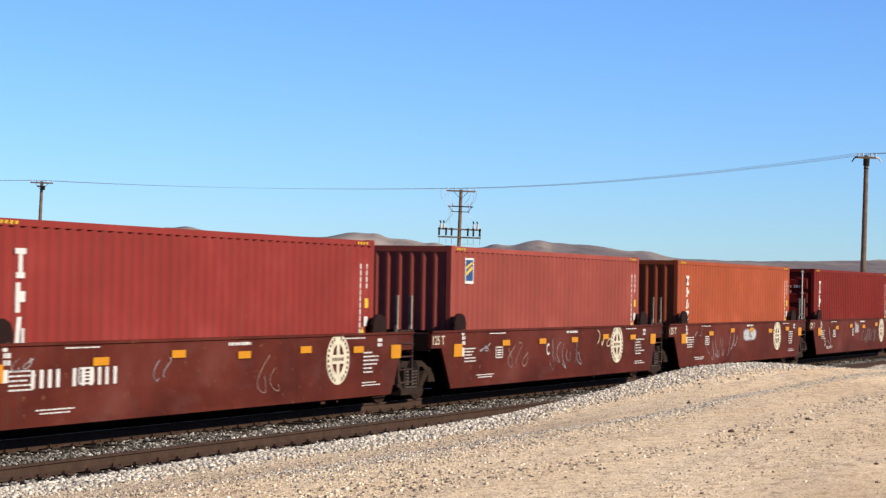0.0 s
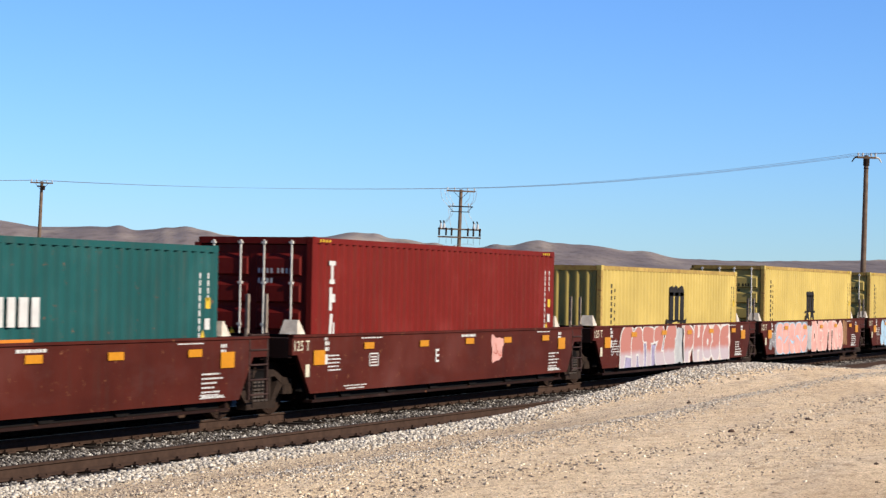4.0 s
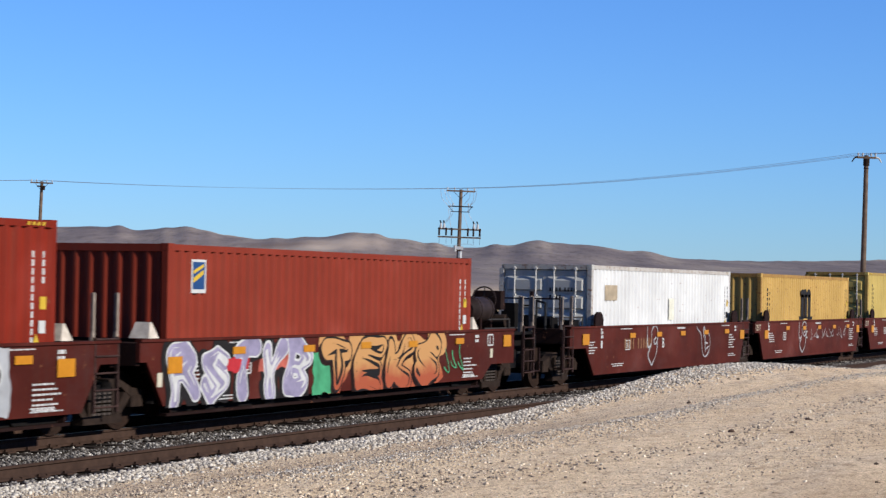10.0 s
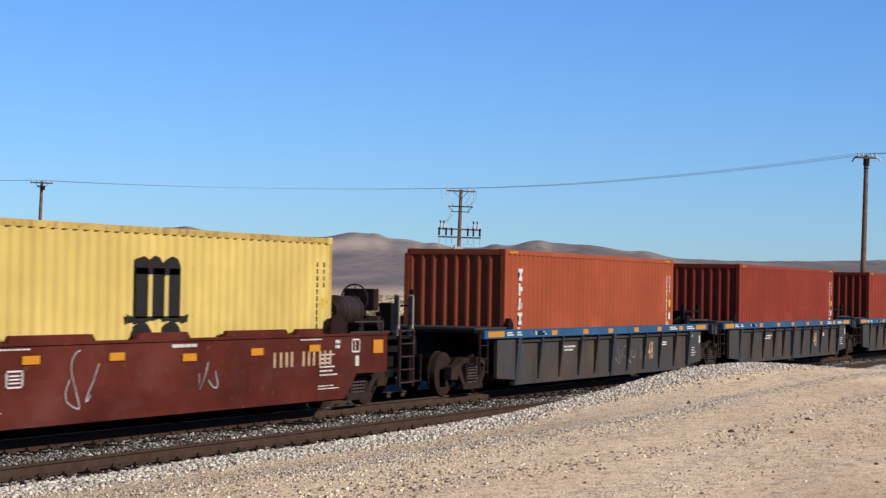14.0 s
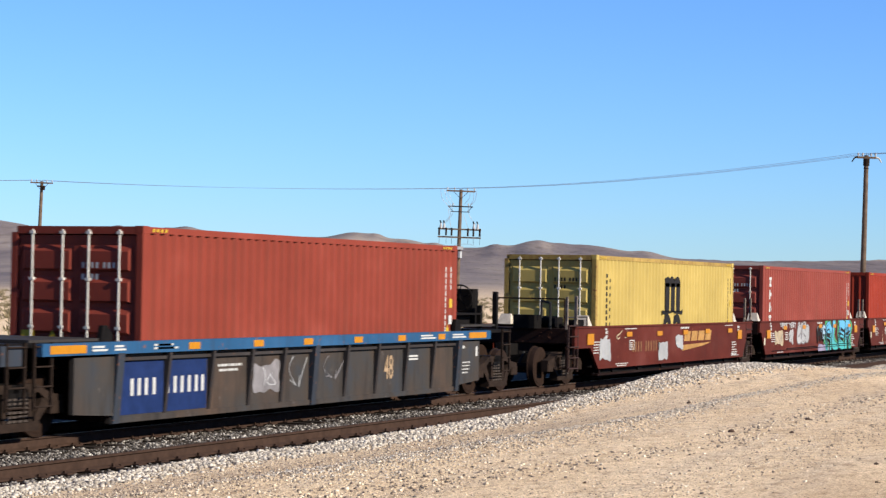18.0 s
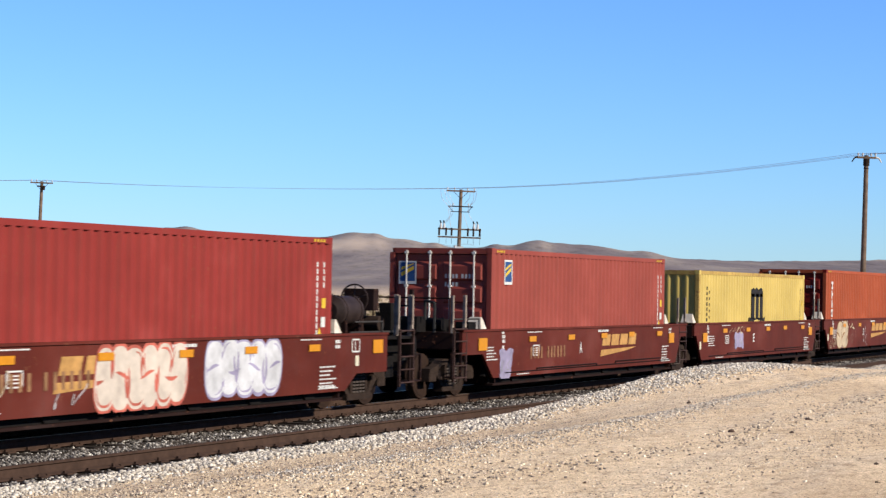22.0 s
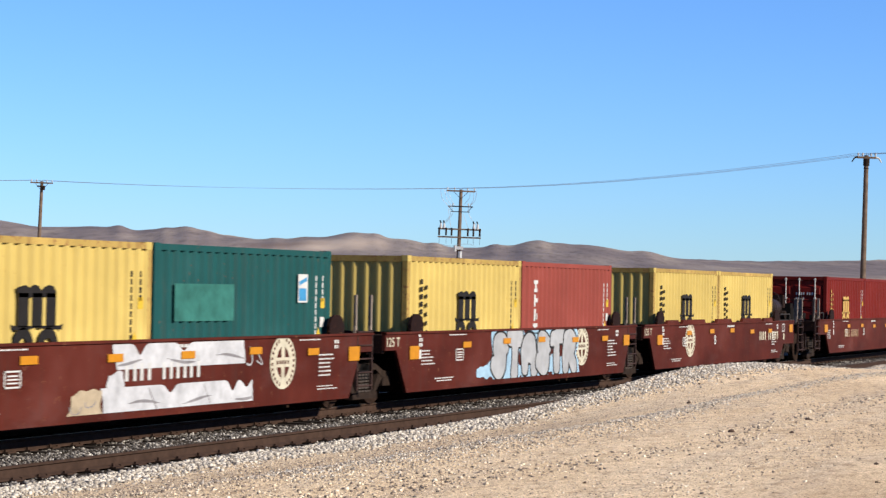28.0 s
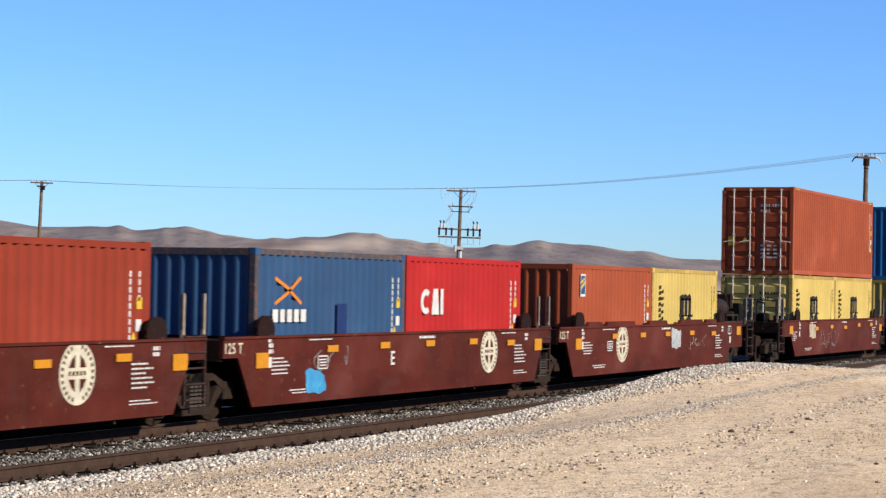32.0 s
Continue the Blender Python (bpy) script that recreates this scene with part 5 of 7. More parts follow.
    # container guides at the corners
    if kind == "B":
        def guide():
            me = mesh_from("container_guide", [(-0.17, -0.06, 0), (0.13, -0.06, 0), (0.13, 0.30, 0), (-0.17, 0.30, 0), (-0.05, 0.0, 0.25), (0.01, 0.0, 0.25), (0.01, 0.26, 0.25), (-0.05, 0.26, 0.25)], [(3, 2, 1, 0), (4, 5, 6, 7), (0, 1, 5, 4), (1, 2, 6, 5), (2, 3, 7, 6), (3, 0, 4, 7)])
            return me
        for x, sx in ((-0.32, 1), (12.52, -1)):
            for k in (-1, 1):
                g = add_mesh("container_guide", shared("guide_B", guide), GUIDE_MAT, ob, "pale worn corner guide", (x, k * (SY - 0.30), 1.40))
                g.scale = (sx, -k, 1)
    else:
        gm = shared("guide_A", lambda: Build().prism([(-0.28, 0.0), (0.28, 0.0), (0.30, 0.16), (0.22, 0.30), (0.08, 0.36), (-0.08, 0.36), (-0.22, 0.30), (-0.30, 0.16)], "y", -0.03, 0.03).done("container_guide"))
        for x in (0.10, 12.12):
            for k in (-1, 1):
                add_mesh("container_guide", gm, CAR_DARK, ob, "rounded brown guide plate", (x, k * (SY - 0.06), 1.38))
    if kind == "A" and last:
        for x0, x1 in ((0.6, 1.7), (2.0, 4.2), (5.3, 6.9), (8.0, 10.2), (10.45, 11.55)):
            pad = shared(("pad", x0), lambda: Build().prism([(x0, 1.39), (x1, 1.39), (x1 - 0.1, 1.50), (x0 + 0.1, 1.50)], "y", -0.045, 0.045).done("chord_pad"))
            for k in (-1, 1):
                add_mesh("chord_pad", pad, body, ob, "raised brown chord pad", (0, k * (SY - 0.06), 0))
    # ladder with grab irons beside the platform
    def ladder():
        b = Build()
        for x in (0.0, 0.62):
            b.box(x - 0.02, x + 0.02, -0.025, 0.025, 0.34, 1.45)
        for i in range(5):
            b.tube((0, -0.03, 0.42 + i * 0.25), (0.62, -0.03, 0.42 + i * 0.25), 0.016, 6)
        return b.done("ladder")

    def grab():
        return Build().box(-0.03, 0.03, -0.025, 0.025, 1.34, 2.10).tube((-0.03, -0.03, 1.55), (-0.03, -0.03, 2.11), 0.016, 6).done("grab_iron")
    lm, gm2 = shared("ladder", ladder), shared("grab", grab)
    xr = 14.75 if last else 12.92
    spots = [xr]
    if first:
        spots.append(-2.45)
    for x in spots:
        for k in (-1, 1):
            l = add_mesh("ladder", lm, LADDER_MAT, ob, "worn brown steel ladder", (x, k * (SY - 0.02), 0))
            l.scale = (1, -k, 1)
            for dx in (0.02, 0.66):
                g = add_mesh("grab_iron", gm2, GRAB_MAT, ob, "worn steel grab post", (x + dx - 0.02, k * (SY - 0.06), 0))
                g.scale = (1, -k, 1)
    # trucks
    truck(ob, -1.85 if first else -1.65)
    if last:
        truck(ob, 13.6)
        end_gear(ob, BRAKE_ORANGE if rusty else TANK_MAT)
    if first:
        add_mesh("coupler", shared("couplerL", lambda: Build().box(-3.02, -2.3, -0.12, 0.12, 0.72, 0.98).box(-3.12, -2.9, -0.17, 0.17, 0.68, 1.0, 0.05).done("coupler")), STEEL_DARK, ob)
        add_mesh("brake_hose", shared("hoseL", lambda: Build().tube((-2.55, -0.35, 0.8), (-2.8, -0.3, 0.45), 0.03, 6).tube((-2.8, -0.3, 0.45), (-3.1, -0.25, 0.55), 0.03, 6).done("brake_hose")), RUBBER, ob)
        add_mesh("step", shared("stepL", lambda: Build().box(-2.55, -2.05, -SY, -SY + 0.2, 0.42, 0.45).box(-2.55, -2.51, -SY, -SY + 0.05, 0.45, 0.95).box(-2.09, -2.05, -SY, -SY + 0.05, 0.45, 0.95).done("step")), CAR_DARK, ob)
        add_mesh("control_valve", shared("valveL", lambda: Build().box(-2.2, -1.8, -0.5, 0.1, 1.34, 1.66, 0.04).box(-1.2, -0.8, -1.2, -0.9, 1.34, 1.55).tube((-1.6, -0.8, 1.5), (-1.6, 0.2, 1.5), 0.14, 12).box(-1.3, -0.9, -0.7, -0.2, 1.34, 1.6).done("control_valve")), STEEL_DARK, ob)
        add_mesh("hand_rail", shared("hrailL", lambda: Build().tube((-2.5, -SY + 0.1, 1.62), (-0.95, -SY + 0.1, 1.62), 0.018, 6).tube((-0.95, -SY + 0.1, 1.62), (-0.95, -SY + 0.1, 1.34), 0.018, 6).done("hand_rail")), GRATE, ob, "grey hand rail")
        add_mesh("grab_post", shared("gpostL", lambda: Build().box(-1.72, -1.66, -SY + 0.08, -SY + 0.14, 1.34, 2.12).done("grab_post")), GRAB_MAT, ob, "worn pale grab post")
        add_mesh("air_hose", shared("hosesL", lambda: Build().tube((-2.3, -0.9, 1.34), (-2.3, -0.9, 1.95), 0.03, 6).tube((-2.3, -0.9, 1.95), (-2.1, -0.6, 2.0), 0.03, 6).tube((-2.1, -0.6, 2.0), (-2.1, -0.6, 1.6), 0.03, 6).done("air_hose")), RUBBER, ob, "black bent air hose")
        add_mesh("end_rail", shared("railL", lambda: Build().tube((-2.5, -SY + 0.1, 1.34), (-2.5, -SY + 0.1, 2.05), 0.018, 6).tube((-2.5, -SY + 0.1, 2.05), (-2.5, 0.4, 2.05), 0.018, 6).tube((-2.5, 0.4, 2.05), (-2.5, 0.4, 1.34), 0.018, 6).done("end_rail")), CAR_DARK, ob)
    return ob


def end_gear(ob, wheel_paint):
    """Air reservoir, hand-brake wheels, valves, rails and coupler on a car's far end."""
    add_mesh("air_reservoir", shared("reservoir", lambda: Build().tube((12.95, -0.85, 1.80), (13.75, -0.85, 1.80), 0.28, 20).tube((13.75, -0.85, 1.80), (13.84, -0.85, 1.80), 0.28, 20, 0.15).tube((12.86, -0.85, 1.80), (12.95, -0.85, 1.80), 0.15, 20, 0.28).ring((13.05, -0.85, 1.80), "x", 0.285, 0.012, 20).ring((13.65, -0.85, 1.80), "x", 0.285, 0.012, 20).done("air_reservoir")), TANK_MAT, ob, "dark brown air reservoir")
    add_mesh("saddle", shared("saddle", lambda: Build().box(13.02, 13.10, -1.1, -0.6, 1.34, 1.62).box(13.6, 13.68, -1.1, -0.6, 1.34, 1.62).box(13.0, 13.7, -0.2, 0.9, 1.34, 1.60, 0.05).done("saddle")), CAR_DARK, ob)
    wm = shared("handwheel", lambda: [b := Build().ring((0, 0, 0), "x", 0.28, 0.018, 20), [b.tube((0, 0, 0), (0.05, 0.28 * math.cos(a), 0.28 * math.sin(a)), 0.012, 5) for a in (0.3, 1.55, 2.8, 4.1, 5.3)], b.tube((-0.02, 0, 0), (0.2, 0, 0), 0.05, 8)][0].done("handwheel"))
    for x, y, z in ((14.35, -0.62, 2.02),):
        add_mesh("handwheel", wm, wheel_paint, ob, "rusty hand-brake wheel", (x, y, z))
    add_mesh("brake_housing", shared("housing", lambda: Build().box(14.5, 14.68, -1.0, -0.3, 1.80, 2.22, 0.04).box(14.52, 14.64, -0.7, -0.2, 1.34, 1.8).done("brake_housing")), CAR_DARK, ob, "sooty brown brake housing")
    add_mesh("control_valve", shared("valveR", lambda: Build().box(12.9, 13.3, -1.0, -0.5, 1.34, 1.68, 0.04).box(13.2, 13.6, 0.3, 0.8, 1.34, 1.8).tube((13.75, -0.9, 1.5), (13.75, 0.6, 1.5), 0.12, 10).done("control_valve")), STEEL_DARK, ob)
    for py in (-SY + 0.14, 0.64):
        add_mesh("end_post", shared("epostR", lambda: Build().box(15.5, 15.58, -0.04, 0.04, 1.32, 2.22).done("end_post")), CAR_DARK, ob, "", (0, py, 0))
    add_mesh("end_rail", shared("railR", lambda: Build().tube((15.54, -SY + 0.14, 1.9), (15.54, 0.64, 1.9), 0.018, 6).done("end_rail")), CAR_DARK, ob)
    # boxes below the deck are added bulk that keeps the shaded gap black
    add_mesh("rear_deck", shared("deckR", lambda: Build().box(14.15, 15.6, -SY + 0.07, SY - 0.07, 1.26, 1.32).box(14.3, 15.7, -0.4, 0.4, 0.7, 0.97).box(14.2, 15.4, -1.1, 1.1, 0.97, 1.26).box(15.0, 15.35, -1.0, 1.0, 0.5, 0.97).box(15.48, 15.6, -SY + 0.05, SY - 0.05, 0.95, 1.26).done("rear_deck")), STEEL_DARK, ob, "near-black rear deck with added dark bulk below")
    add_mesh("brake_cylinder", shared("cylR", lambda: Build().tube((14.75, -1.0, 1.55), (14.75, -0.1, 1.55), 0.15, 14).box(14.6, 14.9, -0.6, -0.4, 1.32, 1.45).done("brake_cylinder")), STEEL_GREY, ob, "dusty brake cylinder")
    add_mesh("valve_stack", shared("stackR", lambda: Build().box(15.0, 15.35, -1.15, -0.75, 1.32, 1.78, 0.05).box(15.05, 15.3, -1.1, -0.8, 1.78, 1.95, 0.03).done("valve_stack")), STEEL_DARK, ob, "near-black valve stack")
    add_mesh("valve_block", shared("blockR", lambda: Build().box(14.95, 15.4, -0.3, 0.4, 1.32, 1.66, 0.04).done("valve_block")), STEEL_DARK, ob, "near-black valve block")
    add_mesh("air_pipe", shared("pipesR", lambda: Build().tube((13.0, -1.2, 1.40), (15.4, -1.2, 1.40), 0.022, 6).tube((13.1, -1.25, 1.6), (14.3, -1.25, 1.6), 0.018, 6).tube((14.3, -1.25, 1.6), (14.3, -1.25, 1.32), 0.018, 6).tube((15.1, -0.5, 1.32), (15.1, -0.5, 2.0), 0.025, 6).done("air_pipe")), GRATE, ob, "bent air pipes")
    for px in (14.78, 15.42):
        add_mesh("grab_post", shared("gpostR", lambda: Build().box(-0.03, 0.03, -0.03, 0.03, 1.30, 2.12).done("grab_post")), GRAB_MAT, ob, "worn pale grab post", (px, -SY + 0.12, 0))
    add_mesh("stand_post", shared("postR", lambda: Build().box(14.05, 14.13, 0.25, 0.33, 1.34, 2.28).box(14.0, 14.18, 0.2, 0.38, 2.22, 2.28).done("stand_post")), CAR_DARK, ob)
    add_mesh("coupler", shared("couplerR", lambda: Build().box(15.8, 16.5, -0.12, 0.12, 0.72, 0.98).box(16.35, 16.62, -0.17, 0.17, 0.68, 1.0, 0.05).done("coupler")), STEEL_DARK, ob)
    add_mesh("step", shared("stepR", lambda: Build().box(15.2, 15.75, -SY, -SY + 0.2, 0.42, 0.45).box(15.2, 15.24, -SY, -SY + 0.05, 0.45, 0.95).box(15.71, 15.75, -SY, -SY + 0.05, 0.45, 0.95).done("step")), CAR_DARK, ob)


CAR_RIB = paint("paint_dark_rib", (0.07, 0.062, 0.062), dirt=(0.05, 0.035, 0.03), grime=0.8, rust=0.3, rough=0.75)
CAR_POST = paint("paint_blue_grey_post", (0.06, 0.072, 0.095), dirt=(0.06, 0.05, 0.045), grime=0.7, rust=0.4, rough=0.7)


def blue_well(first, last, hood):
    """Older well with a blue top chord, ribbed sooty panels and box ends."""
    ob = new("well_car")
    le, re = -3.05, 14.95
    c = shared("c_chord", lambda: Build().box(-2.85, 13.6, -0.07, 0.07, 1.20, 1.38).done("top_chord"))
    p = shared("c_panel", lambda: Build().box(-0.85, 12.05, -0.03, 0.03, 0.24, 1.20).done("side_panel"))
    e = shared("c_end", lambda: Build().prism([(-1.95, 0.34), (-0.88, 0.28), (-0.88, 1.16), (-1.95, 1.16)], "y", -0.04, 0.04).done("end_panel"))
    r = shared("c_rib", lambda: Build().prism([(0.0, 0.2), (-0.03, 0.24), (-0.13, 1.20), (0.0, 1.20)], "x", -0.035, 0.035).done("rib"))
    lowc = shared("c_low", lambda: Build().box(-0.9, 12.1, -0.05, 0.05, 0.16, 0.25).done("bottom_chord"))
    ledge_c = shared("c_ledge", lambda: Build().box(-0.85, 12.05, -0.05, 0.05, 1.09, 1.14).done("ledge"))
    post = shared("c_post", lambda: Build().prism([(0.0, 0.14), (-0.07, 0.16), (-0.15, 1.21), (0.0, 1.21)], "x", -0.09, 0.09).done("post"))
    for k in (-1, 1):
        y = k * SY
        add_mesh("top_chord", c, CAR_BLUE, ob, "scuffed blue top chord", (0, y * 0.985, 0))
        add_mesh("side_panel", p, CAR_GREY, ob, "sooty dark side panel", (0, y * 0.915, 0))
        add_mesh("bottom_chord", lowc, CAR_GREY, ob, "", (0, y * 0.925, 0))
        add_mesh("end_panel", e, CAR_GREY, ob, "brown-grey scuffed end panel", (0, y * 0.955, 0))
        q = add_mesh("end_panel", e, CAR_GREY, ob, "brown-grey scuffed end panel", (11.2, y * 0.955, 0))
        q.scale = (-1, 1, 1)
        for x in (-0.8, 5.6, 12.0):
            o = add_mesh("post", post, CAR_POST, ob, "scuffed blue-grey post", (x, y * 0.932, 0))
            o.scale = (1, -k, 1)
        add_mesh("ledge", ledge_c, CAR_RIB, ob, "", (0, y * 0.945, 0))
        for x in (0.65, 2.0, 3.3, 4.45, 6.9, 8.2, 9.5, 10.8):
            o = add_mesh("rib", r, CAR_RIB, ob, "", (x, y * 0.932, 0))
            o.scale = (1, -k, 1)
    beam = shared("c_beam", lambda: Build().box(-0.12, 0.12, -SY + 0.09, SY - 0.09, 0.17, 0.235).done("cross_beam"))
    for x in (-0.6, 2.0, 4.5, 7.0, 9.5, 11.9):
        add_mesh("cross_beam", beam, CAR_DARK, ob, "", (x, 0, 0))
    for x in (-0.915, 12.135):
        add_mesh("bulkhead", shared("c_bulk", lambda: Build().box(-0.035, 0.035, -SY + 0.1, SY - 0.1, 0.24, 1.3).done("bulkhead")), CAR_DARK, ob, "", (x, 0, 0))
    for x0, x1 in ((le, -0.95), (12.17, re)):
        add_mesh("end_platform", shared(("c_plat", x0), lambda: Build().box(x0, x1, -SY + 0.1, SY - 0.1, 1.32, 1.385).box(x0 + 0.1, x1 - 0.1, -0.35, 0.35, 0.75, 1.32).done("end_platform")), STEEL_DARK, ob, "near-black end platform")
    add_mesh("walkway", shared("c_walk1", lambda: Build().box(-2.9, -0.95, -SY + 0.15, SY - 0.15, 1.39, 1.43).done("walkway")), GRATE, ob, "grated walkway")
    add_mesh("walkway", shared("c_walk2", lambda: Build().box(12.2, 14.3, -SY + 0.15, SY - 0.15, 1.46, 1.50).done("walkway")), GRATE, ob, "grated walkway")
    if hood:
        add_mesh("air_reservoir", shared("c_tank", lambda: Build().tube((12.75, -0.75, 1.78), (13.75, -0.75, 1.78), 0.27, 20).tube((13.75, -0.75, 1.78), (13.84, -0.75, 1.78), 0.27, 20, 0.14).tube((12.66, -0.75, 1.78), (12.75, -0.75, 1.78), 0.14, 20, 0.27).box(12.9, 13.0, -0.95, -0.55, 1.50, 1.62).box(13.5, 13.6, -0.95, -0.55, 1.50, 1.62).done("air_reservoir")), CAR_BLACKBLUE, ob, "blue-black air reservoir on its saddle")
    add_mesh("valve_box", shared(("c_valve", hood), lambda: Build().box(12.7, 13.9, 0.0 if hood else -0.9, 0.9, 1.50, 1.68, 0.1).box(12.5, 13.95, 0.0 if hood else -1.1, 1.0, 1.70, 1.74).box(12.42, 12.50, -1.12, -1.02, 1.40, 1.92).box(13.98, 14.08, -1.08, -0.98, 1.40, 1.9).done("valve_box")), STEEL_DARK, ob, "black valve gear under a low hood")
    for x in (-0.98, 12.2):
        for k in (-1, 1):
            add_mesh("container_guide", shared("c_guide", lambda: Build().prism([(-0.16, 0), (0.16, 0), (0.16, 0.10), (0.02, 0.24), (-0.10, 0.24)], "y", -0.04, 0.04).done("container_guide")), STEEL_DARK, ob, "", (x, k * (SY - 0.15), 1.38))
    lm = shared("c_ladder", lambda: [b := Build().box(-0.015, 0.015, -0.02, 0.02, 0.45, 1.4).box(0.405, 0.435, -0.02, 0.02, 0.45, 1.4), [b.tube((0, -0.03, 0.5 + i * 0.28), (0.42, -0.03, 0.5 + i * 0.28), 0.013, 6) for i in range(4)]][0].done("ladder"))
    for x in (-2.95, 14.4):
        add_mesh("ladder", lm, STEEL_GREY, ob, "", (x, -SY + 0.02, 0))
    truck(ob, -2.9 if not first else -2.6)
    if not last:
        add_mesh("end_post", shared("c_endpost", lambda: Build().box(14.28, 14.78, -SY + 0.02, -SY + 0.16, 1.08, 1.36, 0.02).done("end_post")), CAR_POST, ob, "scuffed blue-grey end post")
    if last:
        truck(ob, 14.9)
        wm = shared("c_wheel", lambda: [b := Build().ring((0, 0, 0), "x", 0.28, 0.018, 20), [b.tube((0, 0, 0), (0.05, 0.28 * math.cos(a), 0.28 * math.sin(a)), 0.012, 5) for a in (0.3, 1.55, 2.8, 4.1, 5.3)]][0].done("handwheel"))
        add_mesh("handwheel", wm, STEEL_DARK, ob, "black hand-brake wheel", (13.95, -0.6, 2.05))
        add_mesh("brake_housing", shared("c_house", lambda: Build().box(14.05, 14.3, -0.9, -0.2, 1.5, 2.25, 0.05).box(14.5, 14.6, -SY + 0.2, -SY + 0.3, 1.4, 2.2).done("brake_housing")), STEEL_DARK, ob)
    # amber tape along the chord
    for x in (-2.67, 12.42):
        mark("reflector", Flat().rect(x, 1.23, 0.92, 0.12), REFLECT, ob, -SY * 0.985 - 0.076)
    for x in (1.3, 3.4, 5.2, 7.2, 9.1, 11.0):
        mark("reflector", Flat().rect(x - 0.16, 1.23, 0.34, 0.11), REFLECT, ob, -SY * 0.985 - 0.076)
    f = Flat()
    for x, w in ((-1.6, 0.4), (-1.0, 0.3), (0.1, 0.7), (0.2, 0.5), (10.0, 0.7), (11.55, 0.7)):
        f.rect(x, 1.25, w, 0.03).rect(x, 1.30, w * 0.8, 0.03)
    mark("stencil", f, W_WHITE, ob, -SY * 0.985 - 0.076, "small white stencilled bars", True)
    return ob


def round_emblem(ob, x, y):
    """Cream railway roundel: a disc with a cross in a ring."""
    z, r = 0.94, 0.46
    mark("roundel", Flat().disc(x, z, r, r, 40), W_CREAM, ob, y, "cream roundel with a cross")
    f = Flat()
    for k in range(26):
        a = k * 360 / 26
        if 75 < a % 180 < 105:
            continue
        f.band(x, z, r * 0.78, r * 0.92, a, a + 7, 2)
    for sx in (-1, 1):
        f.poly([(x + sx * r * 0.13, z + r * 0.18), (x + sx * r * 0.50, z + r * 0.18), (x + sx * r * 0.36, z + r * 0.42), (x + sx * r * 0.13, z + r * 0.60)])
        f.poly([(x + sx * r * 0.13, z - r * 0.18), (x + sx * r * 0.50, z - r * 0.18), (x + sx * r * 0.36, z - r * 0.42), (x + sx * r * 0.13, z - r * 0.60)])
    for k in range(5):
        f.rect(x - r * 0.5 + k * r * 0.21, z - r * 0.07, r * 0.13, r * 0.14)
    mark("roundel_cross", f, CAR_PAINT, ob, y - 0.002, "brown cross and ring", True)


def wing_emblem(ob, x, y, mat, rng):
    """Slanted block emblem over a tapering stripe."""
    g = Flat()
    for k in range(4):
        g.rect(x + k * 0.66, 0.92, 0.56, 0.27, 0.30)
    g.poly([(x - 0.12, 0.66), (x + 1.9, 0.78), (x + 2.6, 0.86), (x - 0.06, 0.82)])
    mark("wing_emblem", g, mat, ob, y, "faded slanted block emblem over a tapering stripe")


# Single-stroke letters on a grid of three columns (a b c on top, m n o at the foot), one word for each stroke.
STROKES = {"A": "mdbfo gi", "B": "am abfhg hlnm", "C": "fbdjnl", "D": "am abflnm", "E": "camo gi", "F": "cam gi", "G": "fbdjnlih", "H": "am co gi", "I": "bn", "K": "am cgo", "L": "amo", "M": "mahco", "N": "maoc",
           "O": "bdjnlfb", "P": "am abfhg", "R": "am abfhg ho", "S": "fbdhlnj", "T": "ac bn", "U": "ajnlc", "V": "anc", "X": "ao cm", "Y": "ahc hn", "Z": "acmo"}


def skeleton(ch, rng, rounds):
    """A letter's strokes in the unit square; "?" gives a loop that is no letter."""
    if ch == "?":
        a, p, e, turns = rng.choice((1.0, 2.0, 0.5, 1.5)), rng.uniform(0, 6.28), rng.uniform(0.3, 0.5), rng.uniform(0.35, 0.75)
        way = [2 * math.pi * turns * i / 18 for i in range(19)]
        return [[(0.5 + 0.62 * math.sin(a * t + p) * (0.75 + 0.25 * math.cos(t)), 0.5 + e * math.cos(t + 0.4 * p)) for t in way]]
    out = []
    for w in STROKES[ch].split():
        pts = [((ord(c) - 97) % 3 / 2, 1 - (ord(c) - 97) // 3 / 4) for c in w]
        for _ in range(rounds):
            if len(pts) > 2:
                q = [pts[0]]
                for p, n in zip(pts, pts[1:]):
                    q += [(0.75 * p[0] + 0.25 * n[0], 0.75 * p[1] + 0.25 * n[1]), (0.25 * p[0] + 0.75 * n[0], 0.25 * p[1] + 0.75 * n[1])]
                pts = q + [pts[-1]]
        out.append(pts)
    return out


def distance_field(X, Z, lines, square=False):
    d = np.full(X.shape, 9.0)
    for pts in lines:
        for (ax, az), (bx, bz) in zip(pts, pts[1:]):
            dx, dz = bx - ax, bz - az
            t = np.clip(((X - ax) * dx + (Z - az) * dz) / (dx * dx + dz * dz + 1e-9), 0, 1)
            u, v = X - ax - t * dx, Z - az - t * dz
            d = np.minimum(d, (np.abs(u) ** 2.8 + np.abs(v) ** 2.8) ** (1 / 2.8) if square else np.hypot(u, v))
    return d


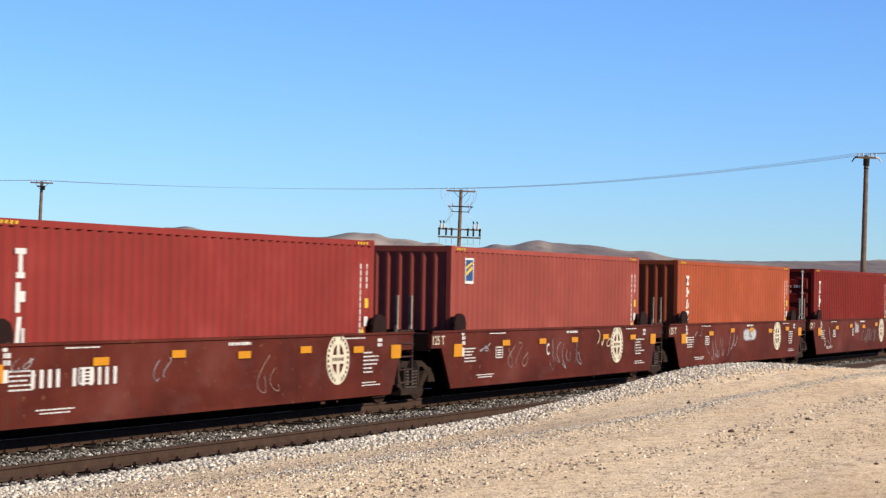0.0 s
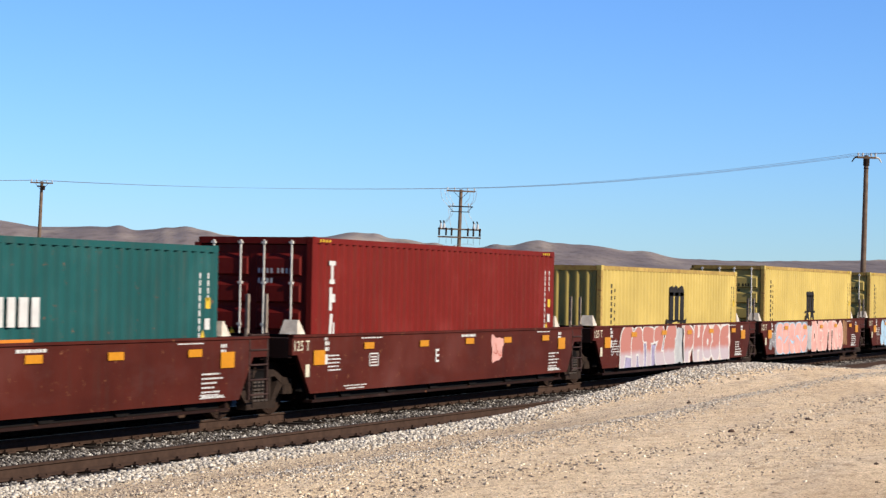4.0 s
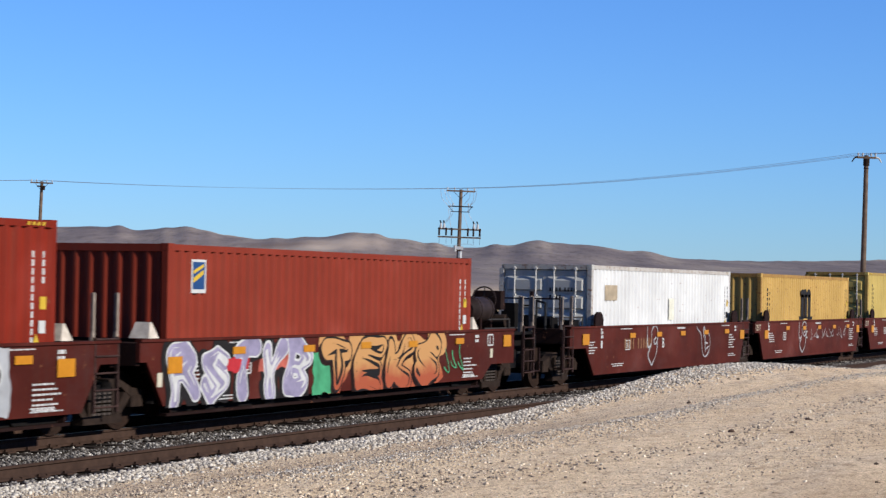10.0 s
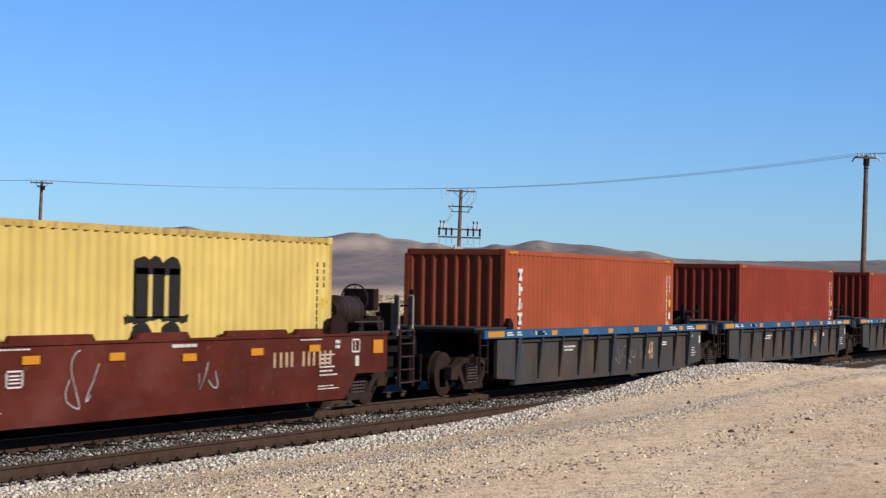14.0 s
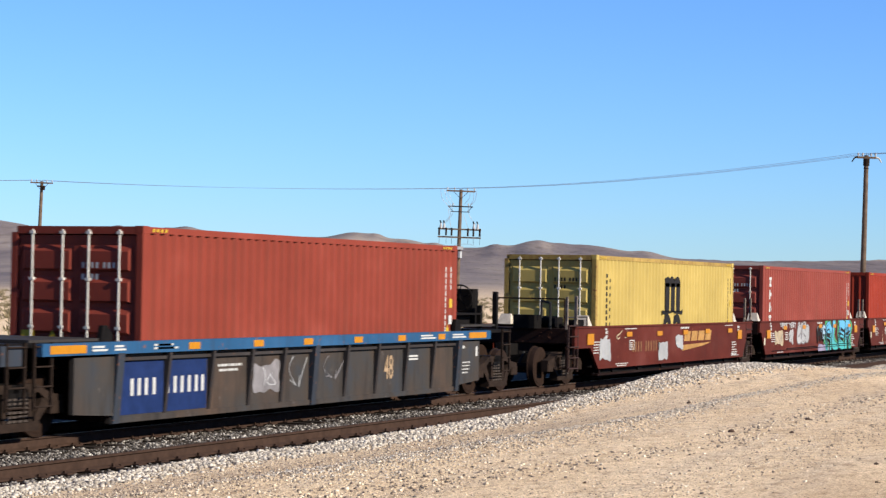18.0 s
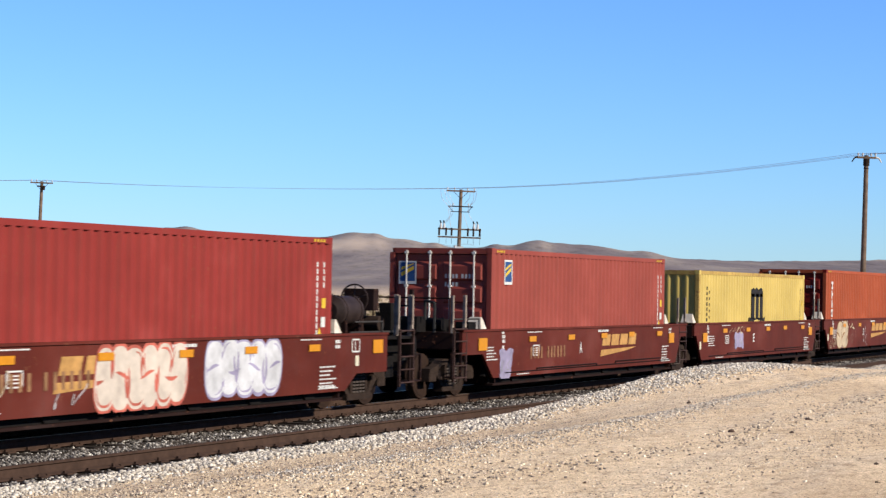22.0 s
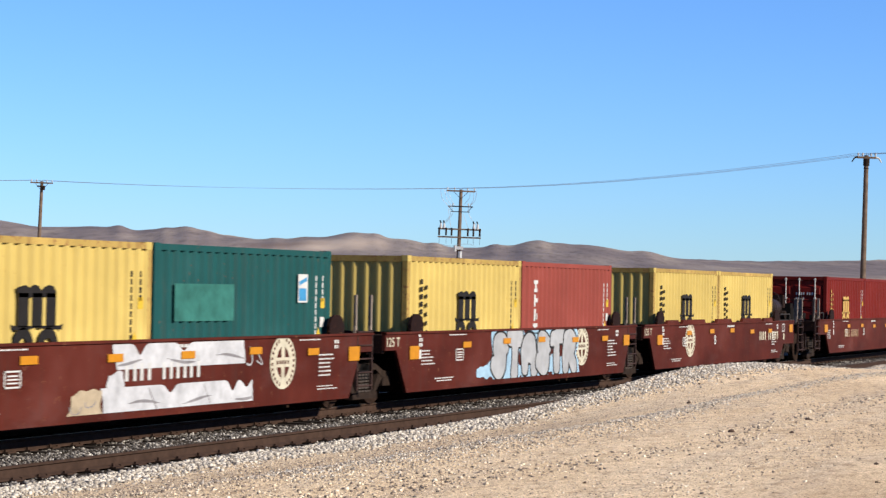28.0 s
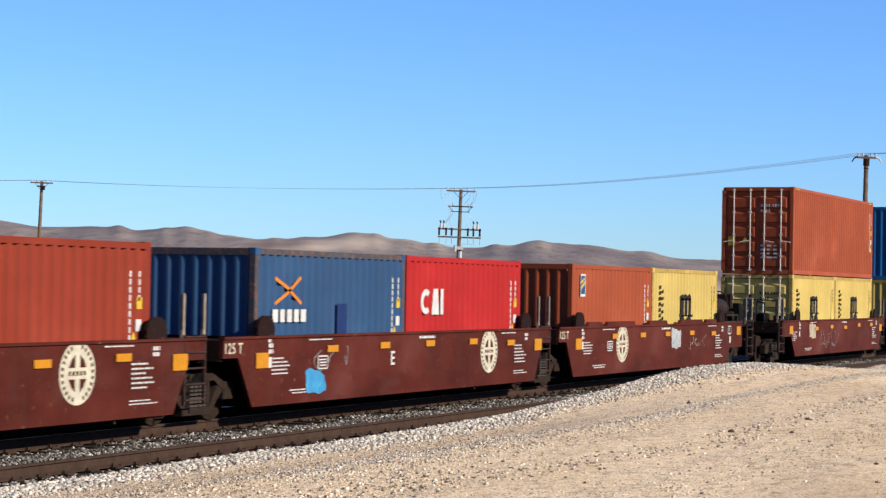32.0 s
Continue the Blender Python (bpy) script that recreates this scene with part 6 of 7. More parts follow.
def fill_below(flat, F, xs, zs):
    """Fills where the field F is negative: whole cells in runs, cells on the rim clipped along it."""
    inside = F < 0
    n = inside[:-1, :-1].astype(int) + inside[1:, :-1] + inside[:-1, 1:] + inside[1:, 1:]
    for i in range(n.shape[0]):
        row, j = n[i], 0
        for j in np.nonzero((row > 0) & (row < 4))[0]:
            ring = [(xs[j], zs[i], F[i, j]), (xs[j + 1], zs[i], F[i, j + 1]), (xs[j + 1], zs[i + 1], F[i + 1, j + 1]), (xs[j], zs[i + 1], F[i + 1, j])]
            pts = []
            for p, q in zip(ring, ring[1:] + ring[:1]):
                if p[2] < 0:
                    pts.append(p[:2])
                if (p[2] < 0) != (q[2] < 0):
                    t = p[2] / (p[2] - q[2])
                    pts.append((p[0] + t * (q[0] - p[0]), p[1] + t * (q[1] - p[1])))
            if len(pts) > 2:
                flat.poly(pts)
        full = np.concatenate([[0], (row == 4).astype(int), [0]])
        step = np.diff(full)
        for a, b in zip(np.nonzero(step == 1)[0], np.nonzero(step == -1)[0]):
            flat.poly([(xs[a], zs[i]), (xs[b], zs[i]), (xs[b], zs[i + 1]), (xs[a], zs[i + 1])])
    return flat


def side_grid(x0, x1, cell=0.024):
    xs = np.arange(x0, x1 + cell, cell)
    zs = np.linspace(0.33, 1.355, 44)
    X, Z = np.meshgrid(xs, zs)
    return xs, zs, X, Z


def patch_shape(rng, x, z, w, h, wave=0.05):
    """An uneven sprayed patch about a rectangle."""
    xs, zs, X, Z = side_grid(x - 0.25, x + w + 0.25, 0.035)
    p = [rng.uniform(0, 6.28) for _ in range(6)]
    wob = wave * (np.sin(X * 3.1 + p[0]) + np.sin(X * 7.7 + Z * 4 + p[1]) + np.sin(Z * 9 + X * 2 + p[2]) + 0.7 * np.sin(X * 17 + p[3]) + 0.6 * np.sin(Z * 21 + p[4]))
    d = np.maximum(np.abs(X - x - w / 2) - w / 2, np.abs(Z - z - h / 2) - h / 2) + wob
    return fill_below(Flat(), d, xs, zs)


def spray_strokes(rng, word, x, z, w, h, r, rounds=2, slant=0.12):
    """A line of thin hand-drawn strokes; "?" marks are looping forms."""
    xs, zs, X, Z = side_grid(x - 0.15, x + w + 0.15, 0.018)
    lw, lines = w / len(word), []
    for i, ch in enumerate(word):
        if ch == " ":
            continue
        z0, hh = z + rng.uniform(0, 0.12) * h, h * rng.uniform(0.78, 1.0)
        for pts in skeleton(ch, rng, rounds):
            lines.append([(x + (i + 0.08 + 0.84 * u) * lw + slant * (v - 0.5) * hh, z0 + v * hh) for u, v in pts])
    p = [rng.uniform(0, 6.28) for _ in range(4)]
    d = distance_field(X + 0.02 * np.sin(Z * 9 + p[0]), Z + 0.02 * np.sin(X * 8 + p[1]), lines)
    return fill_below(Flat(), d - r * (1 + 0.35 * np.sin(X * 5 + p[2]) * np.sin(Z * 6 + p[3])), xs, zs)


def oval_forms(rng, x, z, w, h, n, tall=True):
    """Fields of n overlapping upright ovals side by side: (grid, list of fields)."""
    xs, zs, X, Z = side_grid(x - 0.3, x + w + 0.3)
    lw, out = w / n, []
    for i in range(n):
        cx, lean = x + (i + 0.5) * lw, rng.uniform(-0.12, 0.12)
        hh = h * rng.uniform(0.9, 1.0)
        cz = z + hh / 2 + rng.uniform(0, 1) * (h - hh)
        rx, rz = lw * rng.uniform(0.58, 0.72), hh / 2
        u, v = (X - cx - lean * (Z - cz)) / rx, (Z - cz) / rz
        k = (np.abs(u) ** 2.6 + np.abs(v) ** 2.6) ** (1 / 2.6)
        k = k + 0.06 * np.sin(Z * 8 + i) * rng.uniform(0, 1)
        out.append((k - 1) * min(rx, rz))
    return xs, zs, X, Z, out


LEAVES = {
    "hook": (((0.04, 1.0), (0.0, 0.58), (0.10, 0.42), (0.38, 0.56)), ((0.40, 0.60), (0.38, 0.90), (0.65, 1.04), (0.94, 0.92), (0.88, 0.60), (0.66, 0.50), (0.52, 0.62), (0.76, 0.70)), ((0.34, 0.52), (0.06, 0.26), (0.18, 0.14), (0.42, -0.02)), ((0.42, -0.02), (0.84, 0.26), (0.86, 0.56))),
    "feather": (((0.0, 0.98), (0.12, 0.86), (0.34, 0.78), (0.38, 0.30), (0.56, 0.02), (0.88, 0.14), (1.0, 0.50), (0.92, 0.76), (0.62, 0.84), (0.50, 1.02), (0.52, 0.66)), ((0.62, 0.70), (0.60, 0.46), (0.64, 0.22)), ((0.61, 0.48), (0.80, 0.46)), ((0.72, 0.30), (0.86, 0.36))),
}


def graffiti(ob, y, spec, seed):
    """One painted piece: (kind, x, z, w, h, word or count, fill, outline[, back])."""
    rng = random.Random(seed)
    kind, x, z, w, h, word, fill, edge = spec[:8]
    back = spec[8] if len(spec) > 8 else None
    if kind == "smear":
        mark("graffiti_patch", patch_shape(rng, x, z, w, h, 0.022), fill, ob, y - 0.001, "sprayed patch")
    elif kind == "tag":
        n = max(2, int(w / 0.36))
        mark("graffiti_tag", spray_strokes(rng, "?" * n, x, z, w, h, rng.uniform(0.010, 0.016)), fill, ob, y - 0.003, "looping sprayed tag", True)
    elif kind == "leaf":
        # one long looped line that ends in a pointed leaf
        xs, zs, X, Z = side_grid(x - 0.15, x + w + 0.15, 0.018)
        lines = []
        for pts in LEAVES[word]:
            pts = [(x + w * a, z + h * b) for a, b in pts]
            for turn in range(2):
                mid = [((1 - q) * a[0] + q * b[0], (1 - q) * a[1] + q * b[1]) for a, b in zip(pts, pts[1:]) for q in (0.25, 0.75)]
                pts = [pts[0]] + mid + [pts[-1]]
            lines.append(pts)
        d = distance_field(X + 0.012 * np.sin(Z * 9 + seed), Z, lines)
        mark("graffiti_tag", fill_below(Flat(), d - 0.021 * (1 + 0.35 * np.sin(X * 7 + Z * 5 + seed)), xs, zs), fill, ob, y - 0.003, "looping sprayed leaf tag", True)
    elif kind == "slab":
        # chalky block with slanting ends and a notched upper edge
        xs, zs, X, Z = side_grid(x - 0.3, x + w + 0.3, 0.02)
        notch = 0.13 * np.maximum(0, np.sin(X * 2.6 + seed)) ** 14 + 0.45 * h * np.maximum(0, np.sin(X * 1.5 + 2.0 * seed)) ** 60
        d = np.maximum.reduce([z - Z, Z - z - h + notch, x + 0.5 * (z + 0.5 * h - Z) * 0.6 - X + 0.02 * np.sin(Z * 14), X - x - w + 0.30 * np.abs(Z - z - 0.5 * h) - 0.05 * np.sin(Z * 9)])
        mark("graffiti_patch", fill_below(Flat(), d, xs, zs), fill, ob, y - 0.001, "chalky white block of spray paint")
        line = np.minimum(np.abs(Z - z - 0.30 * h - 0.05 * np.sin(X * 3 + seed)), np.abs(np.sin(X * 1.9 + Z * 1.4 + seed)) * 0.5) - 0.010 + 0.014 * np.sin(X * 4 + Z * 3)
        mark("graffiti_linework", fill_below(Flat(), np.maximum(line, d + 0.03), xs, zs), edge, ob, y - 0.003, "thin grey inner lines", True)
    elif kind == "word":
        mark("graffiti_tag", spray_strokes(rng, word, x, z, w, h, 0.022, 1, 0.05), fill, ob, y - 0.003, "sprayed word", True)
    elif kind == "wild" and w < 1.05:
        mark("graffiti_patch", patch_shape(rng, x, z, w, h, 0.03), fill, ob, y - 0.001, "small chalky sprayed patch")
        mark("graffiti_linework", spray_strokes(rng, "??", x + 0.05, z + 0.05, w - 0.1, h - 0.1, 0.012), edge, ob, y - 0.003, "sprayed thin loops", True)
    elif kind == "scribble":
        # dense upright strokes that cross one another
        for k, (mat, share, r) in enumerate(((fill, 1.0, 0.024), (edge or fill, 0.5, 0.014))):
            xs, zs, X, Z = side_grid(x - 0.15, x + w + 0.15, 0.02)
            lines = []
            for i in range(max(3, int(share * w / 0.16))):
                cx, z0, z1 = x + rng.random() * w, z + rng.uniform(0, 0.35) * h, z + rng.uniform(0.6, 1.0) * h
                lines.append([(cx + rng.uniform(-0.09, 0.09) + 0.1 * t, z0 + (z1 - z0) * t) for t in (0.0, 0.3, 0.55, 0.8, 1.0)])
                if rng.random() < 0.5:
                    lines.append([(cx - 0.12, z0 + rng.uniform(0.1, 0.5) * h), (cx + 0.02, z0 + 0.4 * h), (cx + 0.2, z0 + rng.uniform(0.1, 0.5) * h)])
            d = distance_field(X + 0.03 * np.sin(Z * 9 + seed), Z + 0.03 * np.sin(X * 7 + seed), lines)
            mark("graffiti_strokes", fill_below(Flat(), d - r * (1 + 0.5 * np.sin(X * 6 + seed) * np.sin(Z * 8)), xs, zs), mat, ob, y - 0.001 - 0.0015 * k, "dense sprayed strokes", True)
    elif kind == "wild":
        # chalky piece of rounded forms that run into one another
        n = max(2, int(w / 0.40))
        xs, zs, X, Z, forms = oval_forms(rng, x, z, w, h, n)
        whole = np.minimum.reduce(forms)
        mark("graffiti_rim", fill_below(Flat(), whole - 0.035, xs, zs), edge, ob, y, "sprayed rim")
        mark("graffiti_form", fill_below(Flat(), whole, xs, zs), fill, ob, y - 0.001, "sprayed rounded fill")
        line = np.full(X.shape, 9.0)
        for k, d in enumerate(forms):
            line = np.minimum(line, np.abs(d + 0.02) - 0.014 + 0.022 * np.sin(X * 5 + Z * 7 + k + seed))
        line = np.minimum(line, np.abs(Z - z - 0.5 * h - 0.07 * np.sin(X * 6 + seed)) - 0.012 + 0.02 * np.sin(X * 9 + seed))
        mark("graffiti_linework", fill_below(Flat(), np.maximum(line, whole + 0.03), xs, zs), edge, ob, y - 0.003, "sprayed curved inner lines", True)
    elif kind == "blob":
        xs, zs, X, Z, forms = oval_forms(rng, x, z, w, h, word)
        whole = np.minimum.reduce(forms)
        if back:
            wob = 0.05 * (np.sin(X * 3.3 + seed) + np.sin(Z * 8 + X * 5) + np.sin(X * 11 + Z * 3 + seed))
            mark("graffiti_cloud", fill_below(Flat(), whole - 0.15 + wob, xs, zs), back, ob, y, "sprayed background cloud")
        for k, d in enumerate(forms):
            deep = y - 0.001 - 0.0008 * k
            form = mark("graffiti_form", fill_below(Flat(), d, xs, zs), fill, ob, deep - 0.0004, "fat sprayed oval form")
            mark("outline", fill_below(Flat(), np.maximum(d - 0.034, -d - 0.012), xs, zs), edge, form, deep, "sprayed outline")
        cut = np.abs(Z - z - 0.48 * h - 0.10 * np.sin(X * 5.5 + seed)) - 0.022 + 0.025 * np.sin(X * 8 + seed)
        mark("graffiti_linework", fill_below(Flat(), np.maximum(cut, whole + 0.01), xs, zs), edge, ob, y - 0.002 - 0.0008 * word, "sprayed middle line", True)
    else:
        # letters: "piece" angular, "fat" round and touching
        text = word
        lw = w / len(text)
        rounds = 0 if kind == "piece" else 2
        r = min(lw * {"piece": 0.14, "fat": 0.205}[kind], 0.2 * h)
        rim = min(0.05 if kind == "fat" and edge is not W_GREY else 0.036, 0.45 * r)
        fields, cloud = [], None
        ox0, ox1 = x - 0.4, x + w + 0.4
        xs, zs, X, Z = side_grid(ox0, ox1)
        for i, ch in enumerate(text):
            z0 = z + rng.uniform(0.0, 0.05) * h
            hh = h * rng.uniform(0.92, 1.0) - (z0 - z)
            sl = rng.uniform(-0.05, 0.22) if kind == "piece" else rng.uniform(-0.06, 0.1)
            m = {"piece": 0.05, "fat": -0.03}[kind]
            lines = [[(x + i * lw + r + m * lw + u * (lw * (1 - 2 * m) - 2 * r) + sl * (v - 0.5) * hh, z0 + r * 0.8 + v * (hh - 1.6 * r)) for u, v in pts] for pts in skeleton(ch, rng, rounds)]
            p = [rng.uniform(0, 6.28) for _ in range(4)]
            a = 0.045 if kind == "piece" else 0.02
            j0, j1 = max(int((i * lw) / 0.024) - 4, 0), min(int(((i + 1) * lw + 0.8) / 0.024) + 4, len(xs))
            Xi, Zi = X[:, j0:j1], Z[:, j0:j1]
            D = distance_field(Xi + a * np.sin(Zi * 5.5 + p[0]), Zi + a * np.sin(Xi * 4.6 + p[1]), lines, kind == "fat")
            D = D - r * (1 + (0.32 if kind == "piece" else 0.12) * np.sin(Zi * 7 + Xi * 3 + p[2]))
            fields.append((j0, j1, D))
        whole = np.full(X.shape, 9.0)
        for j0, j1, D in fields:
            whole[:, j0:j1] = np.minimum(whole[:, j0:j1], D)
        if back:
            wob = 0.05 * (np.sin(X * 3.3 + seed) + np.sin(Z * 8 + X * 5) + np.sin(X * 11 + Z * 3 + seed))
            mark("graffiti_cloud", fill_below(Flat(), whole - 0.15 + wob, xs, zs), back, ob, y, "sprayed background cloud")
        drop = np.full(X.shape, 9.0)
        drop[:-3, :-4] = whole[3:, 4:]
        if kind == "piece":
            mark("graffiti_shadow", fill_below(Flat(), drop - rim, xs, zs), W_BLACK if edge is not W_BLACK else CAR_DARK, ob, y - 0.0008, "dark drop shadow", True)
        for i, (j0, j1, D) in enumerate(fields):
            deep = y - 0.0015 - 0.0007 * i
            letter = mark("graffiti_letter", fill_below(Flat(), D, xs[j0:j1], zs), fill, ob, deep - 0.00035, "sprayed letter form")
            if letter:
                mark("outline", fill_below(Flat(), np.maximum(D - rim, -D - 0.012), xs[j0:j1], zs), edge, letter, deep, "sprayed outline")
        if kind != "fat":
            sh = np.abs(whole + 0.6 * r) - 0.011 + 0.02 * np.sin(X * 4 + seed) + 0.02 * np.sin(Z * 6)
            mark("graffiti_shine", fill_below(Flat(), sh, xs, zs), edge, ob, y - 0.0024 - 0.0007 * len(fields), "sprayed inner lines", True)


def dress(ob, kind, first, last, seed, letter="", roundel=None, wing=None, art=()):
    """Stencils, reflectors, emblems and graffiti on a well's near side."""
    rng = random.Random(seed)
    y = -SY - 0.006
    if kind == "C":
        yp = -SY * 0.915 - 0.036
        f, ends = Flat(), Flat()
        f.text_line(rng, 2.3, 0.92, 0.8, 0.04)
        f.text_line(rng, 2.35, 0.84, 0.6, 0.04)
        f.rect(9.75, 0.90, 0.42, 0.035).rect(9.75, 0.84, 0.42, 0.035)
        for i in range(4):
            ends.text_line(rng, 12.25, 0.72 - 0.07 * i, rng.uniform(0.25, 0.5), 0.025)
        ends.rect(12.95, 0.85, 0.1, 0.2).text_line(rng, 12.25, 1.02, 0.12, 0.06)
        mark("stencil", ends, W_WHITE, ob, -SY * 0.955 - 0.044, "small white stencilled bars", True)
        mark("stencil", f, W_WHITE, ob, yp, "small white stencilled bars", True)
        if seed == 25:
            mark("repaint", Flat().rect(-0.70, 0.27, 2.64, 0.80), W_NAVY, ob, yp, "dark navy repainted panels")
        mark("size_number", Flat().word("48", 8.62, 0.50, 0.40, 0.46, 0.012), W_TAN, ob, yp - 0.002, "tan painted number")
        for sp_ in art:
            graffiti(ob, yp - 0.004, sp_, seed)
        return
    refl = [(-0.34, 0.86, 0.44, 0.26), (12.52, 0.90, 0.44, 0.26)] if not first else [(-1.22, 0.96, 0.46, 0.26), (12.52, 0.90, 0.44, 0.26)]
    if kind == "B" and not last:
        refl[1] = (11.93, 0.90, 0.44, 0.26)
    if last:
        refl[1] = (13.5, 1.02, 0.42, 0.25)
    if kind == "A":
        refl += [(x, rng.choice((1.04, 1.08, 1.10)), 0.42, 0.12) for x in (2.3, 4.5, 6.6, 8.8, 10.9)]
    else:
        refl += [(x, 1.10 + 0.02 * rng.random(), 0.42, 0.12) for x in (1.7, 4.2, 6.5, 8.6, 10.9)]
    for x, z, w, h in refl:
        mark("reflector", Flat().rect(x, z, w, h), REFLECT, ob, y - 0.018, "amber reflector tape")
    f = Flat()
    x0 = -0.1 if not first else -1.1
    tl = lambda x, z, w, h: f.text_line(rng, x, z, w, h)
    for i in range(5):
        tl(0.35 + x0, 1.00 - i * 0.065, rng.uniform(0.35, 0.65), 0.026)
    for i in range(6):
        tl(11.35, (1.02 if kind == "A" else 0.80) - i * 0.072, rng.uniform(0.35, 0.72), 0.028)
    if kind == "B" and not first:
        mark("placard", Flat().rect(-0.62, 0.66, 0.15, 0.22), W_CREAM, ob, y - 0.002, "small cream tag")
    tl(11.3, 0.42, 0.8, 0.02), tl(11.3, 0.47, 0.6, 0.02)
    tl(1.6, 1.30, 0.9, 0.022), tl(10.6, 1.30, 0.8, 0.022), tl(6.3, 1.26, 0.75, 0.05)
    tl(0.9, 0.44, 0.95, 0.022), tl(1.0, 0.39, 0.75, 0.022)
    f.rect(0.12, 0.86, 0.11, 0.18)
    tl(0.12, 1.10, 0.16, 0.07), tl(0.12, 1.20, 0.16, 0.07), tl(0.10, 1.29, 0.12, 0.05)
    tl(11.95, 1.14, 0.18, 0.06), tl(11.95, 1.23, 0.2, 0.06)
    mark("stencil", f, W_WHITE, ob, y - 0.002, "small white stencilled bars", True)
    if not first and (kind == "A" or seed <= 10):
        mark("load_mark", Flat().word("125 T", -1.36 if kind == "A" else -1.05, 1.12, 0.58, 0.18, 0.008), W_CREAM, ob, y - 0.002, "stencilled load figure", True)
    fr = Flat().rect(1.95, 0.78, 0.40, 0.025).rect(1.95, 1.0, 0.40, 0.025).rect(1.95, 0.78, 0.03, 0.24).rect(2.32, 0.78, 0.03, 0.24)
    for i in range(3):
        fr.rect(2.02, 0.84 + i * 0.05, 0.26, 0.022)
    mark("data_panel", fr, W_WHITE, ob, y - 0.002, "framed white data panel", True)
    if last:
        tag = Flat().rect(12.62, 1.05, 0.34, 0.03).rect(12.62, 1.27, 0.34, 0.03).rect(12.62, 1.05, 0.03, 0.25).rect(12.93, 1.05, 0.03, 0.25).rect(12.75, 1.09, 0.03, 0.16)
        mark("data_panel", tag, W_WHITE, ob, y - 0.002, "framed white placard", True)
        mark("placard", Flat().rect(12.78, 0.80, 0.14, 0.19), W_CREAM, ob, y - 0.002, "small cream tag")
    if letter:
        mark("unit_letter", Flat().word(letter, 5.0, 0.78, 0.17, 0.26, 0.015), W_WHITE, ob, y - 0.002, "white stencilled letter")
    if roundel is not None:
        round_emblem(ob, roundel, y - 0.001)
    if wing is not None:
        wing_emblem(ob, wing, y - 0.001, W_GOLD, rng)
    for i, sp_ in enumerate(art):
        graffiti(ob, y - 0.0015 - 0.0005 * i, sp_, seed * 10 + i)


PIPED = (11, 12, 13, 27, 31, 32)  # wells with a black brake pipe along the side


def well_car(s, kind, first=False, last=False, seed=0, label="", **marks):
    ob = blue_well(first, last, seed == 23) if kind == "C" else well_car_base(kind, first, last, seed in PIPED, seed == 10, CAR_PAINT if kind == "A" else CAR_PAINT_DIM if seed < 20 else CAR_PAINT_NEW)
    tagged(ob, label, "railroad car", "coupled well cars")
    numbers = marks.pop("number", None)
    dress(ob, kind, first, last, seed, **marks)
    if numbers:
        x, z, mat = numbers
        rng = random.Random(seed + 5)
        f = Flat()
        for k in range(11):
            if k != 4:
                f.rect(x + k * 0.21 + rng.uniform(0.0, 0.03), z, 0.085, 0.26)
        mark("number_stencil", f, mat, ob, (-SY - 0.009) if kind != "C" else -SY * 0.915 - 0.039, "row of letter-sized number bars", True)
    ob.location = (s, 0, 0)
    MOVERS.append((ob, s, 0.0))
    return ob


CAR_FAINT = plain("thin_chalky_overspray", (0.16, 0.09, 0.075), 0.7, 0.0, 0.4, 4.0, 0.0)
CAR_TANNED = plain("tan_ghost_paint", (0.19, 0.10, 0.05), 0.7, 0.0, 0.4, 4.0, 0.0)
W_CYANB = plain("light_blue_spray_paint", (0.05, 0.28, 0.48), 0.6, 0.0, 0.25, 3.0, 0.0)

# ---- the train, from its head (passing first) to its tail ----
OLD = "oxide-brown articulated well car with a cream roundel"
NEW = "oxide-red articulated well car with faded gold emblem"
TTX = "sooty well car with a scuffed blue top chord"
P, F, T, WD, WL, BL, SM, SC, LF, SB = "piece", "fat", "tag", "word", "wild", "blob", "smear", "scribble", "leaf", "slab"


def box(i, s, key, feet=40, high=True, doors=False, style="", level=0.0, words="", end=None):
    names = {"maroon": "dark maroon", "red": "red", "salmon": "salmon red", "crimson": "faded crimson", "tomato": "tomato red", "brick": "brick red", "pink": "faded red", "orange": "orange-red", "scarlet": "bright scarlet", "yellow": "yellow", "ochre": "rust-stained ochre", "green": "dark green", "white": "dirty white", "blue": "weathered blue", "skyblue": "blue"}
    text = f"{names[key]} steel container " + (words or ("stacked on another" if level else "set down in a well car"))
    return container(s, key, feet, high, doors, style, i, level, text, end)


U = (23.55, 39.42, 55.0, 70.62, 86.38, 106.0, 121.55, 137.05, 152.43, 167.86, 187.6, 203.0, 218.48, 233.9, 249.16, 268.89, 284.57, 300.01, 315.52, 331.1,
     352.8, 370.8, 388.8, 406.8, 424.8, 445.76, 461.36, 476.75, 492.13, 507.42, 527.25, 542.67, 558.0, 573.3, 588.8, 608.55, 624.01, 639.47, 655.0, 670.61, 690.19, 705.71, 721.25, 736.78, 752.32, 773.3, 788.8)
SECOND = 6.134  # where the second short box of a pair begins

